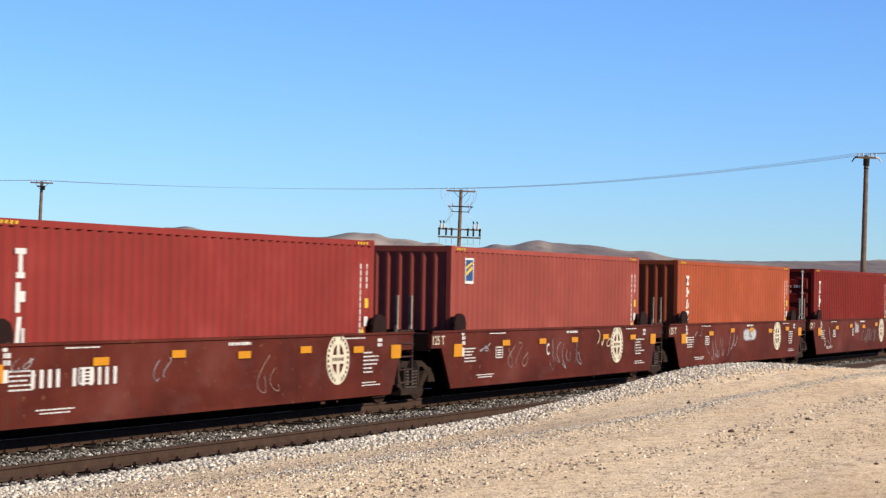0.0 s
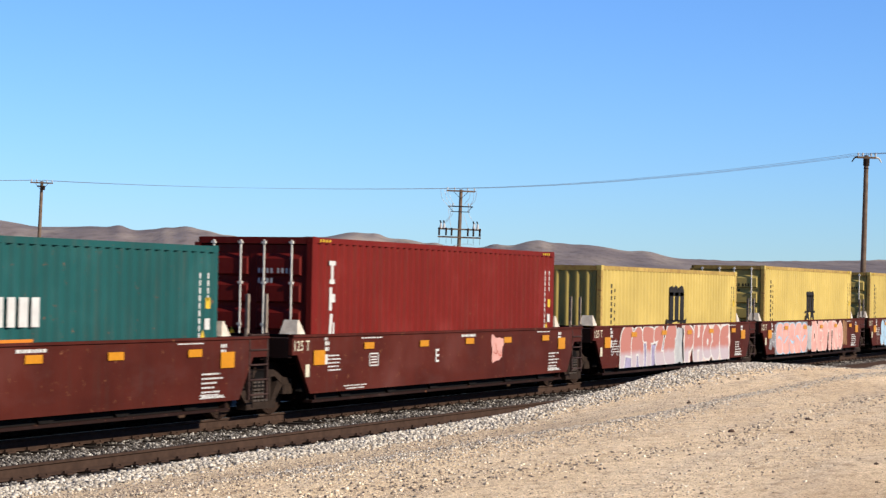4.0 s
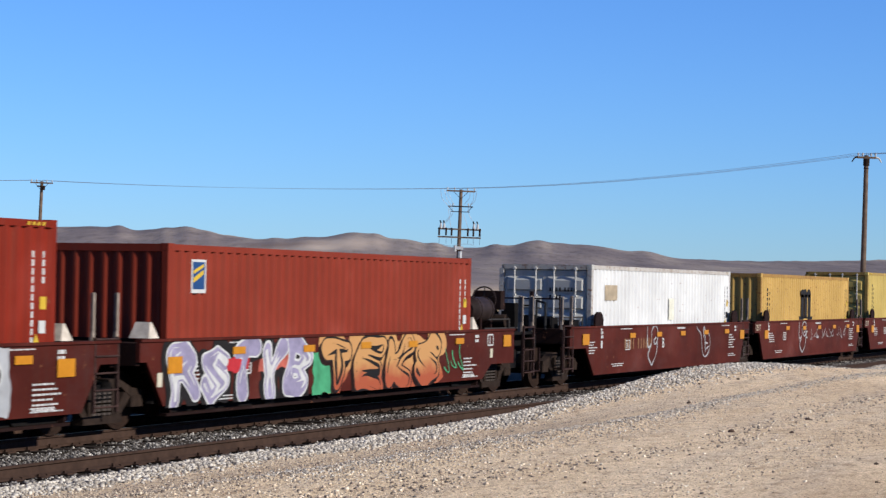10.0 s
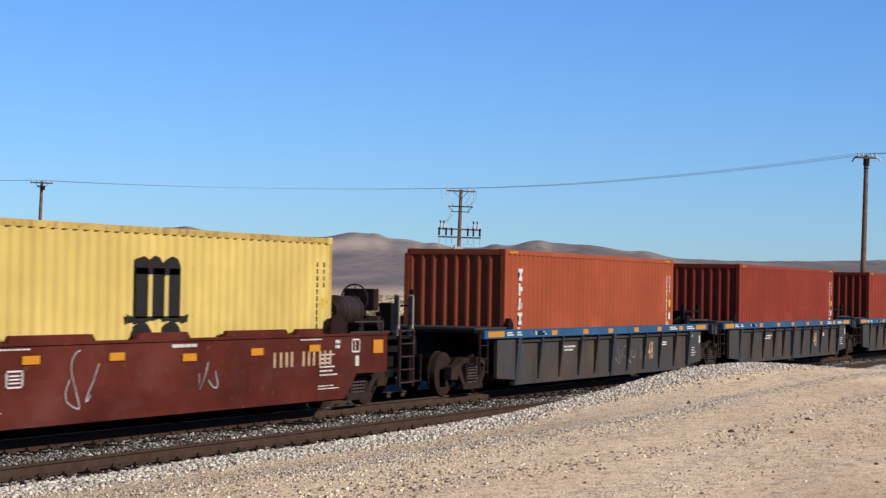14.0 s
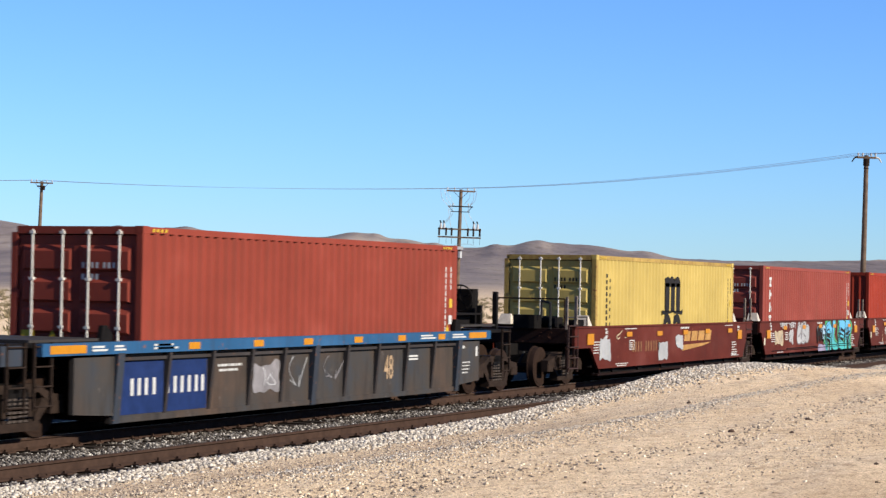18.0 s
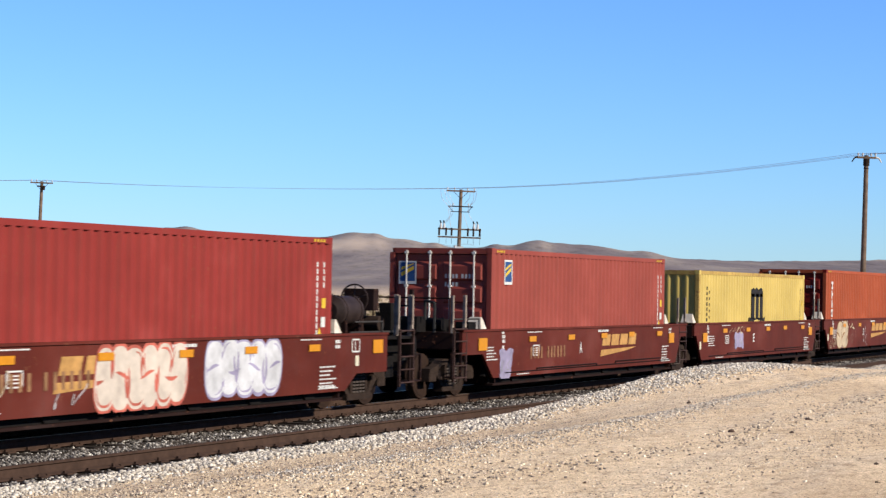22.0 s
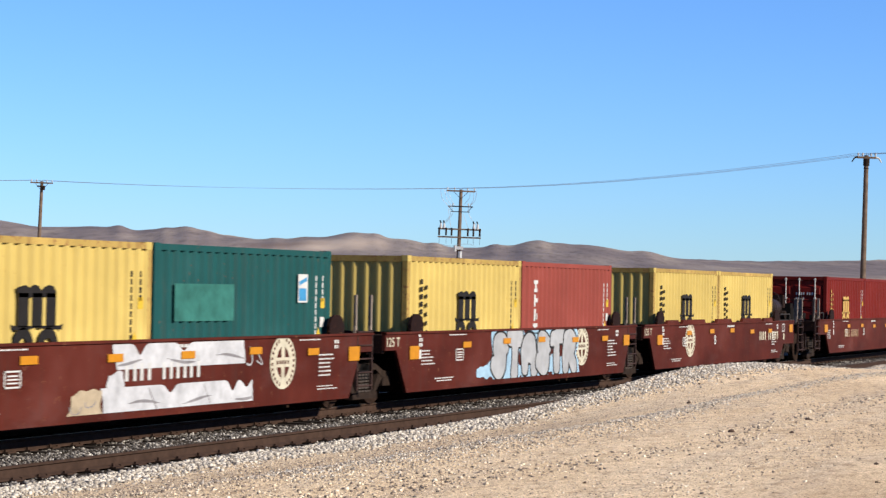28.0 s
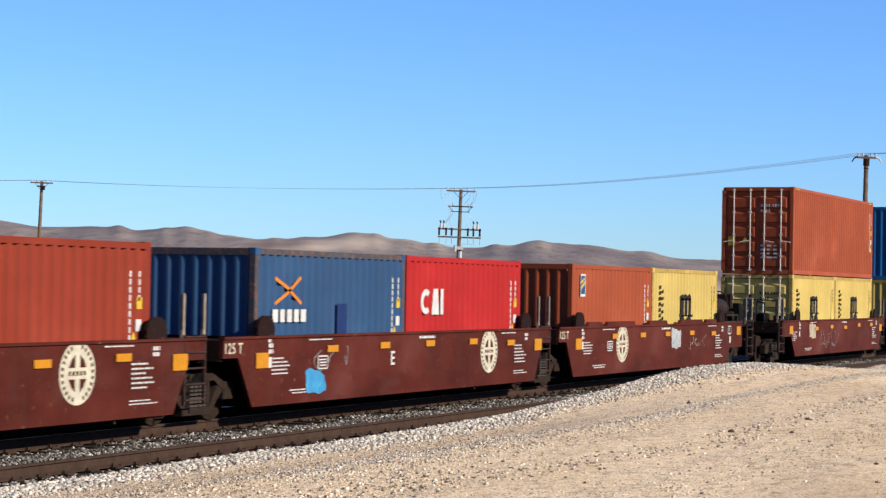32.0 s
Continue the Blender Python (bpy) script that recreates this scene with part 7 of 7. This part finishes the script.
# first car: five wells with roundels
box(1, U[0], "crimson", style="tex", words="with tall white letter marks")
well_car(U[0], "A", seed=1, label=OLD, roundel=10.3, number=(0.75, 0.76, W_WHITE), art=((T, 0.3, 0.95, 0.5, 0.35, "", W_GREY, None), (T, 4.0, 0.7, 0.5, 0.5, "", W_GREY, None), (T, 7.3, 0.35, 0.9, 0.9, "", CAR_FAINT, None)))
box(2, U[1], "pink", style="flor", words="with a small blue and white sticker")
well_car(U[1], "A", seed=2, letter="C", roundel=9.9, label=OLD, art=((T, 2.6, 0.45, 1.3, 0.7, "", CAR_FAINT, None), (T, 5.2, 0.35, 2.2, 0.9, "", W_GREY, None), (T, 1.0, 0.9, 0.6, 0.25, "", W_GREY, None), (T, 8.2, 0.85, 1.3, 0.45, "", W_BEIGE, None), (T, 11.2, 0.6, 0.7, 0.6, "", CAR_FAINT, None)))
box(3, U[2], "orange", style="col", words="with a column of white marks")
well_car(U[2], "A", seed=3, roundel=9.9, label=OLD, art=((T, 2.0, 0.35, 2.5, 0.9, "", W_GREY, None), (T, 4.5, 0.5, 0.8, 0.8, "", W_SILVER, None), (WL, 6.1, 0.85, 1.1, 0.32, "", W_SILVER, W_GREY), (T, 0.9, 1.0, 0.8, 0.25, "", W_GREY, None)))
box(4, U[3], "maroon", doors=True, style="tex", words="with tall white letter marks")
well_car(U[3], "A", seed=4, letter="E", roundel=10.0, label=OLD, art=((T, 0.7, 0.35, 1.0, 0.9, "", W_SILVER, None), (WL, 5.4, 0.85, 0.7, 0.35, "", W_GREY, W_SILVER), (T, 6.4, 0.45, 2.8, 0.8, "", W_GREY, None), (T, 11.0, 0.5, 1.2, 0.75, "", W_SILVER, None)))
box(5, U[4], "yellow", doors=True, style="m", words="with a black three-legged emblem")
well_car(U[4], "A", last=True, seed=5, label="oxide-brown well car covered in white graffiti", number=(9.0, 0.95, W_WHITE), art=((SC, 0.5, 0.34, 4.4, 0.98, "", W_GREY, W_SILVER), (SM, 3.4, 0.55, 0.45, 0.6, "", W_CYAN, None), (SC, 0.6, 0.36, 4.4, 0.96, "", W_SILVER, W_WHITE), (BL, 2.5, 0.5, 1.1, 0.84, 2, W_SILVER, W_GREY), (SC, 4.9, 0.36, 1.0, 0.9, "", W_PALEBLUE, W_SILVER), (SM, 7.2, 0.36, 0.35, 0.95, "", W_CYAN, None), (SC, 7.0, 0.34, 4.4, 0.98, "", W_GREY, W_BEIGE), (SC, 7.8, 0.36, 3.6, 0.96, "", W_SILVER, W_WHITE), (SM, 9.0, 0.92, 2.5, 0.32, "", CAR_PAINT, None)))

# second car: newer wells
box(6, U[5], "green", high=False, doors=True, style="cap", words="with a row of white marks")
well_car(U[5], "B", first=True, seed=6, letter="A", label=NEW, art=((WL, 2.2, 1.0, 1.2, 0.32, "", W_SILVER, W_WHITE),))
box(7, U[6], "maroon", doors=True, style="tex", words="with code columns and yellow stickers")
well_car(U[6], "B", seed=7, letter="E", label=NEW, roundel=None, art=((WL, 8.0, 0.72, 0.6, 0.5, "", W_PINK, W_ROSE),))
box(8, U[7], "yellow", high=False, style="m", words="with a black three-legged emblem")
well_car(U[7], "B", seed=8, label="well car with large pink and white graffiti", art=((T, 0.2, 0.6, 0.6, 0.6, "", W_SILVER, None), (SM, 1.0, 0.28, 4.6, 0.6, "", W_LILAC, None), (F, 0.9, 0.33, 4.5, 1.02, "FATZE", FADE_ROSE, W_WHITE), (SM, 5.4, 0.30, 0.8, 0.98, "", W_SILVER, None), (T, 5.45, 0.35, 0.7, 0.8, "", W_WHITE, None), (F, 6.3, 0.33, 4.3, 1.02, "PHOSE", FADE_ROSE, W_WHITE, W_PALEPINK)))
box(9, U[8], "yellow", doors=True, style="m", words="with a black three-legged emblem")
well_car(U[8], "B", seed=9, label="well car with grey-blue and pink graffiti", art=((BL, 0.8, 0.28, 3.9, 1.05, 5, W_PINK, W_PALEBLUE, W_GREY), (WL, 4.75, 0.45, 0.6, 0.75, "", W_SILVER, W_PALEPINK), (F, 5.4, 0.33, 4.5, 1.02, "DESTRO", W_PINK, W_PALEPINK), (SM, 9.95, 0.5, 0.7, 0.8, "", CAR_TANNED, None), (T, 11.8, 0.5, 0.3, 0.5, "", W_SILVER, None), (WL, -0.1, 0.6, 0.6, 0.4, "", W_GREY, W_SILVER)))
box(10, U[9], "yellow", doors=True, style="m", words="with a black three-legged emblem")
well_car(U[9], "B", last=True, seed=10, letter="", label="well car with pale grey bubble graffiti", art=((F, 1.0, 0.33, 1.3, 1.02, "SE", W_PALEBLUE, W_GREY), (F, 2.15, 0.33, 0.55, 1.02, "I", W_PALEPINK, W_GREY), (F, 2.6, 0.33, 2.3, 1.02, "SHAR", W_CREAM, W_GREY), (T, 0.3, 0.35, 0.4, 0.9, "", CAR_FAINT, None)))

# third car
box(11, U[10], "maroon", style="m", words="with a gold three-legged emblem")
well_car(U[10], "B", first=True, seed=11, wing=7.0, number=(1.7, 0.76, CAR_TANNED), label="well car with turquoise graffiti", art=((BL, 4.0, 0.34, 3.0, 0.95, 5, FADE_TEAL, W_BLACK), (T, 4.2, 0.4, 2.8, 0.8, "", W_PALEBLUE, None), (T, 7.0, 0.45, 1.8, 0.8, "", W_CYAN, None), (T, 7.3, 0.55, 1.8, 0.6, "", W_BEIGE, None)))
box(12, U[11], "red", doors=True, style="col", words="with a column of white marks")
well_car(U[11], "B", seed=12, label="well car with bright blue graffiti", art=((F, 2.3, 0.33, 4.9, 1.02, "SUNER", FADE_TEAL, W_WHITE, W_BLACK), (SM, 8.0, 0.28, 3.6, 1.07, "", W_BLUE, None), (BL, 8.2, 0.30, 3.2, 1.0, 4, W_BLUE, W_CYANB)))
box(13, U[12], "red", style="col", words="with a column of white marks")
well_car(U[12], "B", seed=13, wing=6.7, label="well car with silver block graffiti", art=((SM, 0.9, 0.28, 5.6, 1.03, "", W_GREY, None), (BL, 1.0, 0.30, 4.9, 1.0, 5, FADE_GREY, W_SILVER), (SM, 5.6, 0.30, 0.5, 1.0, "", W_WHITE, None), (T, 6.3, 1.15, 0.8, 0.15, "", W_WHITE, None)))
box(14, U[13], "red", style="col", words="with a column of white marks")
well_car(U[13], "B", seed=14, label="well car with black and white graffiti", art=((SM, 5.6, 0.34, 5.2, 1.0, "", W_SILVER, None), (P, 1.6, 0.33, 4.4, 1.02, "FELH", FADE_GREY, W_BLACK), (P, 5.7, 0.33, 4.9, 1.02, "DEVS", W_BLACK, W_WHITE), (T, 0.3, 0.34, 1.0, 0.22, "", W_WHITE, None)))
box(15, U[14], "brick", high=False, style="flor", words="with a small blue and white sticker")
well_car(U[14], "B", last=True, seed=15, label="well car with lilac and orange graffiti", art=((P, -0.3, 0.33, 4.8, 1.02, "RSTYB", W_LILAC, W_WHITE, W_BLACK), (SM, 4.6, 0.3, 0.8, 0.8, "", W_GREEN, None), (P, 4.9, 0.28, 5.3, 1.06, "TEKS", FADE_AMBER, W_BLACK, FADE_AMBER), (T, 10.3, 0.5, 1.1, 0.7, "", W_GREEN, None), (SM, 1.5, 0.80, 0.8, 0.26, "", W_RED, None), (SM, 2.6, 0.80, 1.2, 0.26, "", W_ROSE, None)), letter="A")

# fourth car
box(16, U[15], "white", high=False, doors=True, style="patch", words="with a tan placard and shade-greyed doors", end="grey")
well_car(U[15], "A", first=True, seed=16, letter="B", number=(1.9, 0.80, CAR_TANNED), label="oxide-brown well car with thin white tags", art=((LF, 3.7, 0.36, 0.98, 1.0, "hook", W_SILVER, None), (LF, 8.1, 0.40, 1.35, 0.93, "feather", W_SILVER, None)))
box(17, U[16], "ochre", high=False, style="m", words="with a black three-legged emblem")
well_car(U[16], "A", seed=17, letter="C", label="oxide-brown well car with thin white tags", art=((LF, 4.0, 0.34, 1.1, 1.0, "hook", W_SILVER, None), (T, 5.4, 0.72, 1.4, 0.40, "", W_SILVER, None), (T, 7.0, 0.74, 2.0, 0.42, "", W_SILVER, None), (T, 9.4, 0.75, 1.4, 0.45, "", W_SILVER, None)))
box(18, U[17], "yellow", doors=True, style="m", words="with a black three-legged emblem")
well_car(U[17], "A", seed=18, letter="D", label="oxide-brown well car with a white outlined tag", art=((F, 4.1, 0.36, 2.2, 0.99, "TUPE", CAR_PAINT, W_CREAM), (T, 2.2, 0.95, 1.8, 0.35, "", W_BEIGE, None), (T, 7.3, 0.95, 1.0, 0.35, "", W_GREY, None), (T, 9.4, 0.95, 1.4, 0.35, "", W_GREY, None)))
box(19, U[18], "yellow", doors=True, style="m", words="with a black three-legged emblem")
well_car(U[18], "A", seed=19, label="oxide-brown well car with ghostly white tags", art=((BL, 3.8, 0.42, 0.75, 0.9, 1, W_BEIGE, CAR_FAINT), (T, 4.3, 0.40, 0.6, 0.9, "", W_SILVER, None), (T, 6.1, 0.45, 1.3, 0.75, "", W_CREAM, None), (T, 8.7, 0.40, 0.7, 0.95, "", W_SILVER, None), (T, 2.0, 0.90, 0.9, 0.4, "", W_BEIGE, None), (T, 0.5, 0.60, 0.5, 0.55, "", CAR_FAINT, None), (SM, 5.4, 1.05, 0.7, 0.25, "", CAR_TANNED, None)))
box(20, U[19], "yellow", style="m", words="with a black three-legged emblem")
well_car(U[19], "A", last=True, seed=20, letter="", label="oxide-brown well car with two thin white tags", art=((T, 3.4, 0.35, 1.0, 1.0, "", W_SILVER, None), (T, 7.0, 0.5, 0.8, 0.75, "", W_SILVER, None)), number=(9.6, 0.85, W_TAN))

# fifth car: blue-chord wells, longer
for n, dx, d, st in ((20, -1.1, False, "col"), (21, -0.25, False, ""), (22, -0.1, False, ""), (23, 0.0, True, ""), (24, 0.15, True, "")):
    box(n + 1, U[n] + dx, {20: "orange", 24: "salmon"}.get(n, "brick"), doors=d, style=st, words="resting low in a blue-edged well car")
    a = {24: ((WL, 3.5, 0.45, 0.9, 0.5, "", W_GREY, W_SILVER), (T, 4.7, 0.35, 0.7, 0.75, "", W_SILVER, None), (T, 6.0, 0.45, 0.9, 0.6, "", W_GREY, None)), 23: ((WD, -0.55, 0.62, 0.2, 0.32, "P", W_CREAM, None), (T, 1.2, 0.35, 1.4, 0.6, "", CAR_POST, None)), 22: ((WL, 3.9, 0.4, 0.8, 0.6, "", W_GREY, CAR_BLUE), (T, 5.9, 0.4, 1.2, 0.6, "", CAR_BLUE, None)), 21: (), 20: ((T, 6.0, 0.4, 2.5, 0.6, "", W_GREY, None),)}[n]
    well_car(U[n], "C", first=n == 20, last=n == 24, seed=n + 1, label=TTX, art=a, number=(-0.35, 0.55, W_WHITE) if n == 24 else None)

# sixth car
box(26, U[25], "yellow", doors=True, style="m", words="with a black three-legged emblem")
well_car(U[25], "B", first=True, seed=26, wing=6.6, number=(2.2, 0.72, CAR_TANNED), label=NEW, art=((WL, -0.3, 0.55, 0.8, 0.6, "", W_SILVER, W_WHITE), (WL, 4.4, 0.45, 0.7, 0.45, "", W_SILVER, W_WHITE), (WL, 5.8, 0.75, 0.7, 0.35, "", W_SILVER, W_WHITE), (T, 0.9, 1.05, 1.0, 0.25, "", W_BEIGE, None)))
box(27, U[26], "pink", doors=True, style="gold", words="with large white letter marks")
well_car(U[26], "B", seed=27, letter="E", label="well car with turquoise graffiti and chalky tags", art=((WL, 0.7, 0.62, 1.0, 0.45, "", W_BEIGE, W_GREY), (WD, 1.3, 1.16, 3.4, 0.16, "VEKR TEST CUSTR", W_SILVER, None), (WL, 3.6, 0.62, 1.5, 0.62, "", W_SILVER, W_GREY), (WL, 2.4, 0.68, 0.55, 0.38, "", W_SILVER, W_GREY), (P, 6.3, 0.72, 1.1, 0.5, "FYE", W_PALEBLUE, W_BLACK), (P, 7.5, 0.33, 3.9, 1.02, "ALER", FADE_SKY, W_BLACK, W_GREEN), (SM, 6.4, 0.3, 1.6, 0.22, "", W_LILAC, None)))
box(28, U[27], "tomato", style="small", words="with small white marks")
well_car(U[27], "B", seed=28, label="well car with chalky white graffiti patches", wing=6.6, art=((T, 1.4, 0.35, 1.7, 0.75, "", W_BEIGE, None), (WL, 3.6, 0.40, 2.7, 0.94, "", W_CHALK, W_ROSY), (WL, 9.5, 0.44, 1.8, 0.9, "", W_CREAMY, W_ROSE), (T, 7.4, 0.75, 2.0, 0.45, "", W_ROSE, None)))
box(29, U[28], "yellow", doors=True, style="m", words="with a black three-legged emblem")
well_car(U[28], "B", seed=29, letter="C", label="well car with a blue and gold graffiti piece", art=((SM, 7.0, 0.4, 3.3, 0.6, "", W_BLUE, None), (P, 7.6, 0.33, 2.3, 1.02, "AVE", FADE_SKY, W_BLACK, W_BEIGE)))
box(30, U[29], "crimson", style="eon", words="with a black and yellow sticker")
well_car(U[29], "B", last=True, seed=30, wing=3.2, label="well car with pale pink and white graffiti patches", number=(1.8, 0.72, CAR_TANNED), art=((WL, 4.2, 0.36, 2.5, 0.98, "", W_CREAMY, W_ROSE), (WL, 7.4, 0.42, 2.4, 0.92, "", W_CHALK, W_LILAC), (WL, -0.3, 0.4, 0.7, 0.6, "", W_PALEBLUE, W_GREY), (T, 3.1, 0.4, 0.8, 0.5, "", W_SILVER, None), (T, 1.4, 0.6, 0.6, 0.5, "", W_BEIGE, None)))

# seventh car
box(31, U[30], "pink", doors=True, style="flor", words="with a small blue and white sticker")
well_car(U[30], "B", first=True, seed=31, wing=6.6, letter="A", number=(1.8, 0.72, CAR_TANNED), label=NEW, art=((WL, 0.0, 0.4, 0.7, 0.5, "", W_LILAC, W_GREY),))
box(32, U[31], "yellow", high=False, style="m", words="with a black three-legged emblem")
well_car(U[31], "B", seed=32, letter="E", label=NEW, art=((WL, 3.0, 0.62, 0.9, 0.5, "", W_LILAC, W_GREY), (T, 2.4, 1.05, 1.8, 0.28, "", W_BEIGE, None)))
# maroon doors: the darkness of the shaded end is put into their paint
box(33, U[32], "orange", doors=True, style="col", words="with a column of white marks", end="maroon")
well_car(U[32], "B", seed=33, wing=6.5, letter="D", label="oxide-red well car with a tan graffiti figure", art=((BL, 0.9, 0.35, 1.5, 0.95, 2, W_BEIGE, CAR_TANNED), (T, -0.2, 0.3, 1.1, 0.9, "", W_BEIGE, None), (T, 5.0, 0.35, 0.8, 0.95, "", W_SILVER, None), (T, 2.2, 0.5, 1.6, 0.7, "", CAR_FAINT, None), (T, 2.0, 1.0, 1.6, 0.3, "", W_BEIGE, None)))
box(34, U[33], "yellow", doors=True, style="m", words="with a black three-legged emblem")
well_car(U[33], "B", seed=34, letter="C", label="oxide-red well car with chalky tags", art=((WL, 2.3, 0.33, 2.2, 0.36, "", W_CREAM, W_BEIGE), (T, 0.9, 0.35, 1.0, 0.5, "", W_BEIGE, None), (T, 9.3, 0.5, 0.7, 0.75, "", W_CREAM, None), (T, 4.5, 0.6, 0.8, 0.65, "", W_PALEPINK, None), (SM, 5.6, 0.75, 1.0, 0.35, "", CAR_DARK, None), (T, 2.1, 0.9, 0.8, 0.4, "", W_LILAC, None)))
box(35, U[34], "yellow", doors=True, style="m", words="with a black three-legged emblem")
well_car(U[34], "B", last=True, seed=35, wing=6.6, label="well car with dark outlined graffiti letters", number=(2.0, 0.80, W_WHITE), art=((BL, 0.5, 0.28, 6.3, 1.05, 6, CAR_PAINT, W_LILAC), (T, 0.8, 0.4, 5.6, 0.7, "", CAR_FAINT, None), (SM, 9.3, 0.32, 0.5, 0.98, "", W_SILVER, None)))

# eighth car: pairs of short boxes
box(36, U[35], "yellow", 20, False, style="m", words="of half length with a black emblem")
box(136, U[35] + SECOND, "yellow", 20, False, style="m", words="of half length with a black emblem")
well_car(U[35], "A", first=True, seed=36, letter="A", roundel=9.9, number=(1.6, 0.75, W_WHITE), label=OLD)
box(37, U[36], "yellow", 20, False, style="m", words="of half length with a black emblem")
box(137, U[36] + SECOND, "yellow", 20, False, style="m", words="of half length with a black emblem")
well_car(U[36], "A", seed=37, roundel=9.6, label="well car with pale blue graffiti and a roundel", art=((BL, 3.0, 0.28, 4.0, 1.05, 5, W_PALEBLUE, W_WHITE, W_BLUE), (SM, 3.2, 0.68, 3.6, 0.36, "", CAR_PAINT, None), (T, 7.4, 0.5, 1.4, 0.7, "", CAR_FAINT, None)), number=(4.2, 0.74, W_WHITE))
box(38, U[37], "yellow", 20, False, style="m", words="of half length with a black emblem")
box(138, U[37] + SECOND, "green", 20, False, style="green2", words="of half length with a white panel")
well_car(U[37], "A", seed=38, letter="", roundel=10.0, label="well car with blocky white graffiti and a roundel", number=(5.0, 0.78, W_WHITE), art=((SB, 4.7, 0.96, 4.0, 0.38, "", W_CHALK, W_GREY), (SB, 4.4, 0.30, 4.6, 0.40, "", W_CHALK, W_GREY), (SM, 4.5, 0.62, 0.45, 0.32, "", W_CHALK, None), (WL, 3.5, 0.30, 0.9, 0.4, "", W_BEIGE, W_GREY), (T, 8.6, 0.85, 0.7, 0.45, "", W_SILVER, None)))
box(39, U[38], "yellow", 20, False, style="m", words="of half length with a black emblem")
box(139, U[38] + SECOND, "pink", 20, False, style="col", words="of half length with white marks")
well_car(U[38], "A", seed=39, roundel=9.5, label="well car with white and blue graffiti letters", number=(6.1, 0.74, W_WHITE), art=((SM, 3.0, 0.34, 6.3, 0.30, "", W_PALEBLUE, None), (F, 3.9, 0.33, 5.2, 1.02, "STASTR", W_SILVER, W_BLACK, W_PALEBLUE), (SM, 5.8, 0.74, 2.9, 0.26, "", CAR_PAINT, None)))
box(40, U[39], "yellow", 20, False, style="m", words="of half length with a black emblem")
box(140, U[39] + SECOND, "yellow", 20, False, style="m", words="of half length with a black emblem")
well_car(U[39], "A", last=True, seed=40, letter="B", roundel=2.65, label=OLD, number=(9.9, 0.82, W_CREAM))

# ninth car
box(41, U[40], "maroon", 20, False, doors=True, style="m", words="of half length with a gold emblem")
box(141, U[40] + SECOND, "maroon", 20, False, words="of half length beside a twin")
well_car(U[40], "A", first=True, seed=41, roundel=9.9, letter="B", number=(1.9, 0.75, W_TAN), label=OLD)
box(42, U[41], "brick", 20, False, doors=True, words="of half length beside a twin")
box(142, U[41] + SECOND, "orange", 20, False, style="col", words="of half length with white marks")
well_car(U[41], "A", seed=42, roundel=9.9, label="oxide-brown well car with white scrawled tags", art=((T, 1.8, 0.35, 3.6, 0.9, "", W_SILVER, None), (T, 2.6, 0.45, 2.4, 0.7, "", W_SILVER, None), (T, 6.2, 0.5, 2.6, 0.75, "", CAR_FAINT, None)))
box(43, U[42], "maroon", 20, False, doors=True, style="tex", words="of half length with tall white marks")
box(143, U[42] + SECOND, "brick", 20, False, words="of half length beside a twin")
well_car(U[42], "A", seed=43, roundel=9.9, label="oxide-brown well car with teal-shadowed white graffiti", art=((SM, 1.5, 0.28, 1.0, 0.75, "", W_CYAN, None), (SM, 5.5, 0.28, 1.1, 0.85, "", W_CYAN, None), (T, 1.6, 0.35, 0.8, 0.5, "", W_BLACK, None), (BL, 2.4, 0.28, 3.1, 1.06, 6, W_CREAM, W_BLACK), (BL, 5.6, 0.85, 0.4, 0.42, 1, W_CREAM, W_BLACK)))
box(44, U[43], "blue", 20, False, style="x", words="of half length with an orange cross emblem")
box(144, U[43] + SECOND, "scarlet", 20, False, style="cai", words="of half length with a white block emblem")
well_car(U[43], "A", seed=44, letter="E", roundel=9.9, label=OLD, art=((WL, 1.5, 0.35, 0.8, 0.4, "", W_BLUE, W_CYAN), (T, 1.8, 0.7, 1.4, 0.6, "", W_GREY, None)))
box(45, U[44], "orange", 20, False, style="flor", words="of half length with a small sticker")
box(145, U[44] + SECOND, "yellow", 20, False, style="m", words="of half length with a black emblem")
well_car(U[44], "A", last=True, seed=45, roundel=3.1, label=OLD, art=((WL, 7.2, 0.75, 0.8, 0.5, "", W_SILVER, W_GREY), (T, 8.6, 0.7, 1.8, 0.5, "", W_BEIGE, None)))

# tenth car: boxes stacked two high
for n, key in ((45, "orange"), (46, "skyblue")):
    box(n + 1, U[n], "yellow", 20, False, doors=n == 45, style="m", words="of half length below a stacked box")
    box(n + 101, U[n] + SECOND, "yellow", 20, False, style="m", words="of half length below a stacked box")
    box(n + 201, U[n], key, doors=n == 45, style="", level=2.654, words="stacked on two short ones")
    well_car(U[n], "A", first=n == 45, seed=n + 1, label="dusty brown well car under two tiers of boxes", art=((T, 3.0, 0.4, 2.8, 0.7, "", W_GREY, None), (WL, 1.5, 0.8, 0.9, 0.45, "", W_BEIGE, W_GREY)))


# ---- what moves ----
def motions():
    for ob, s, z in MOVERS:
        walk(ob, [(t, pose(s - d, 0, z)) for t, d in ODO])


motions()
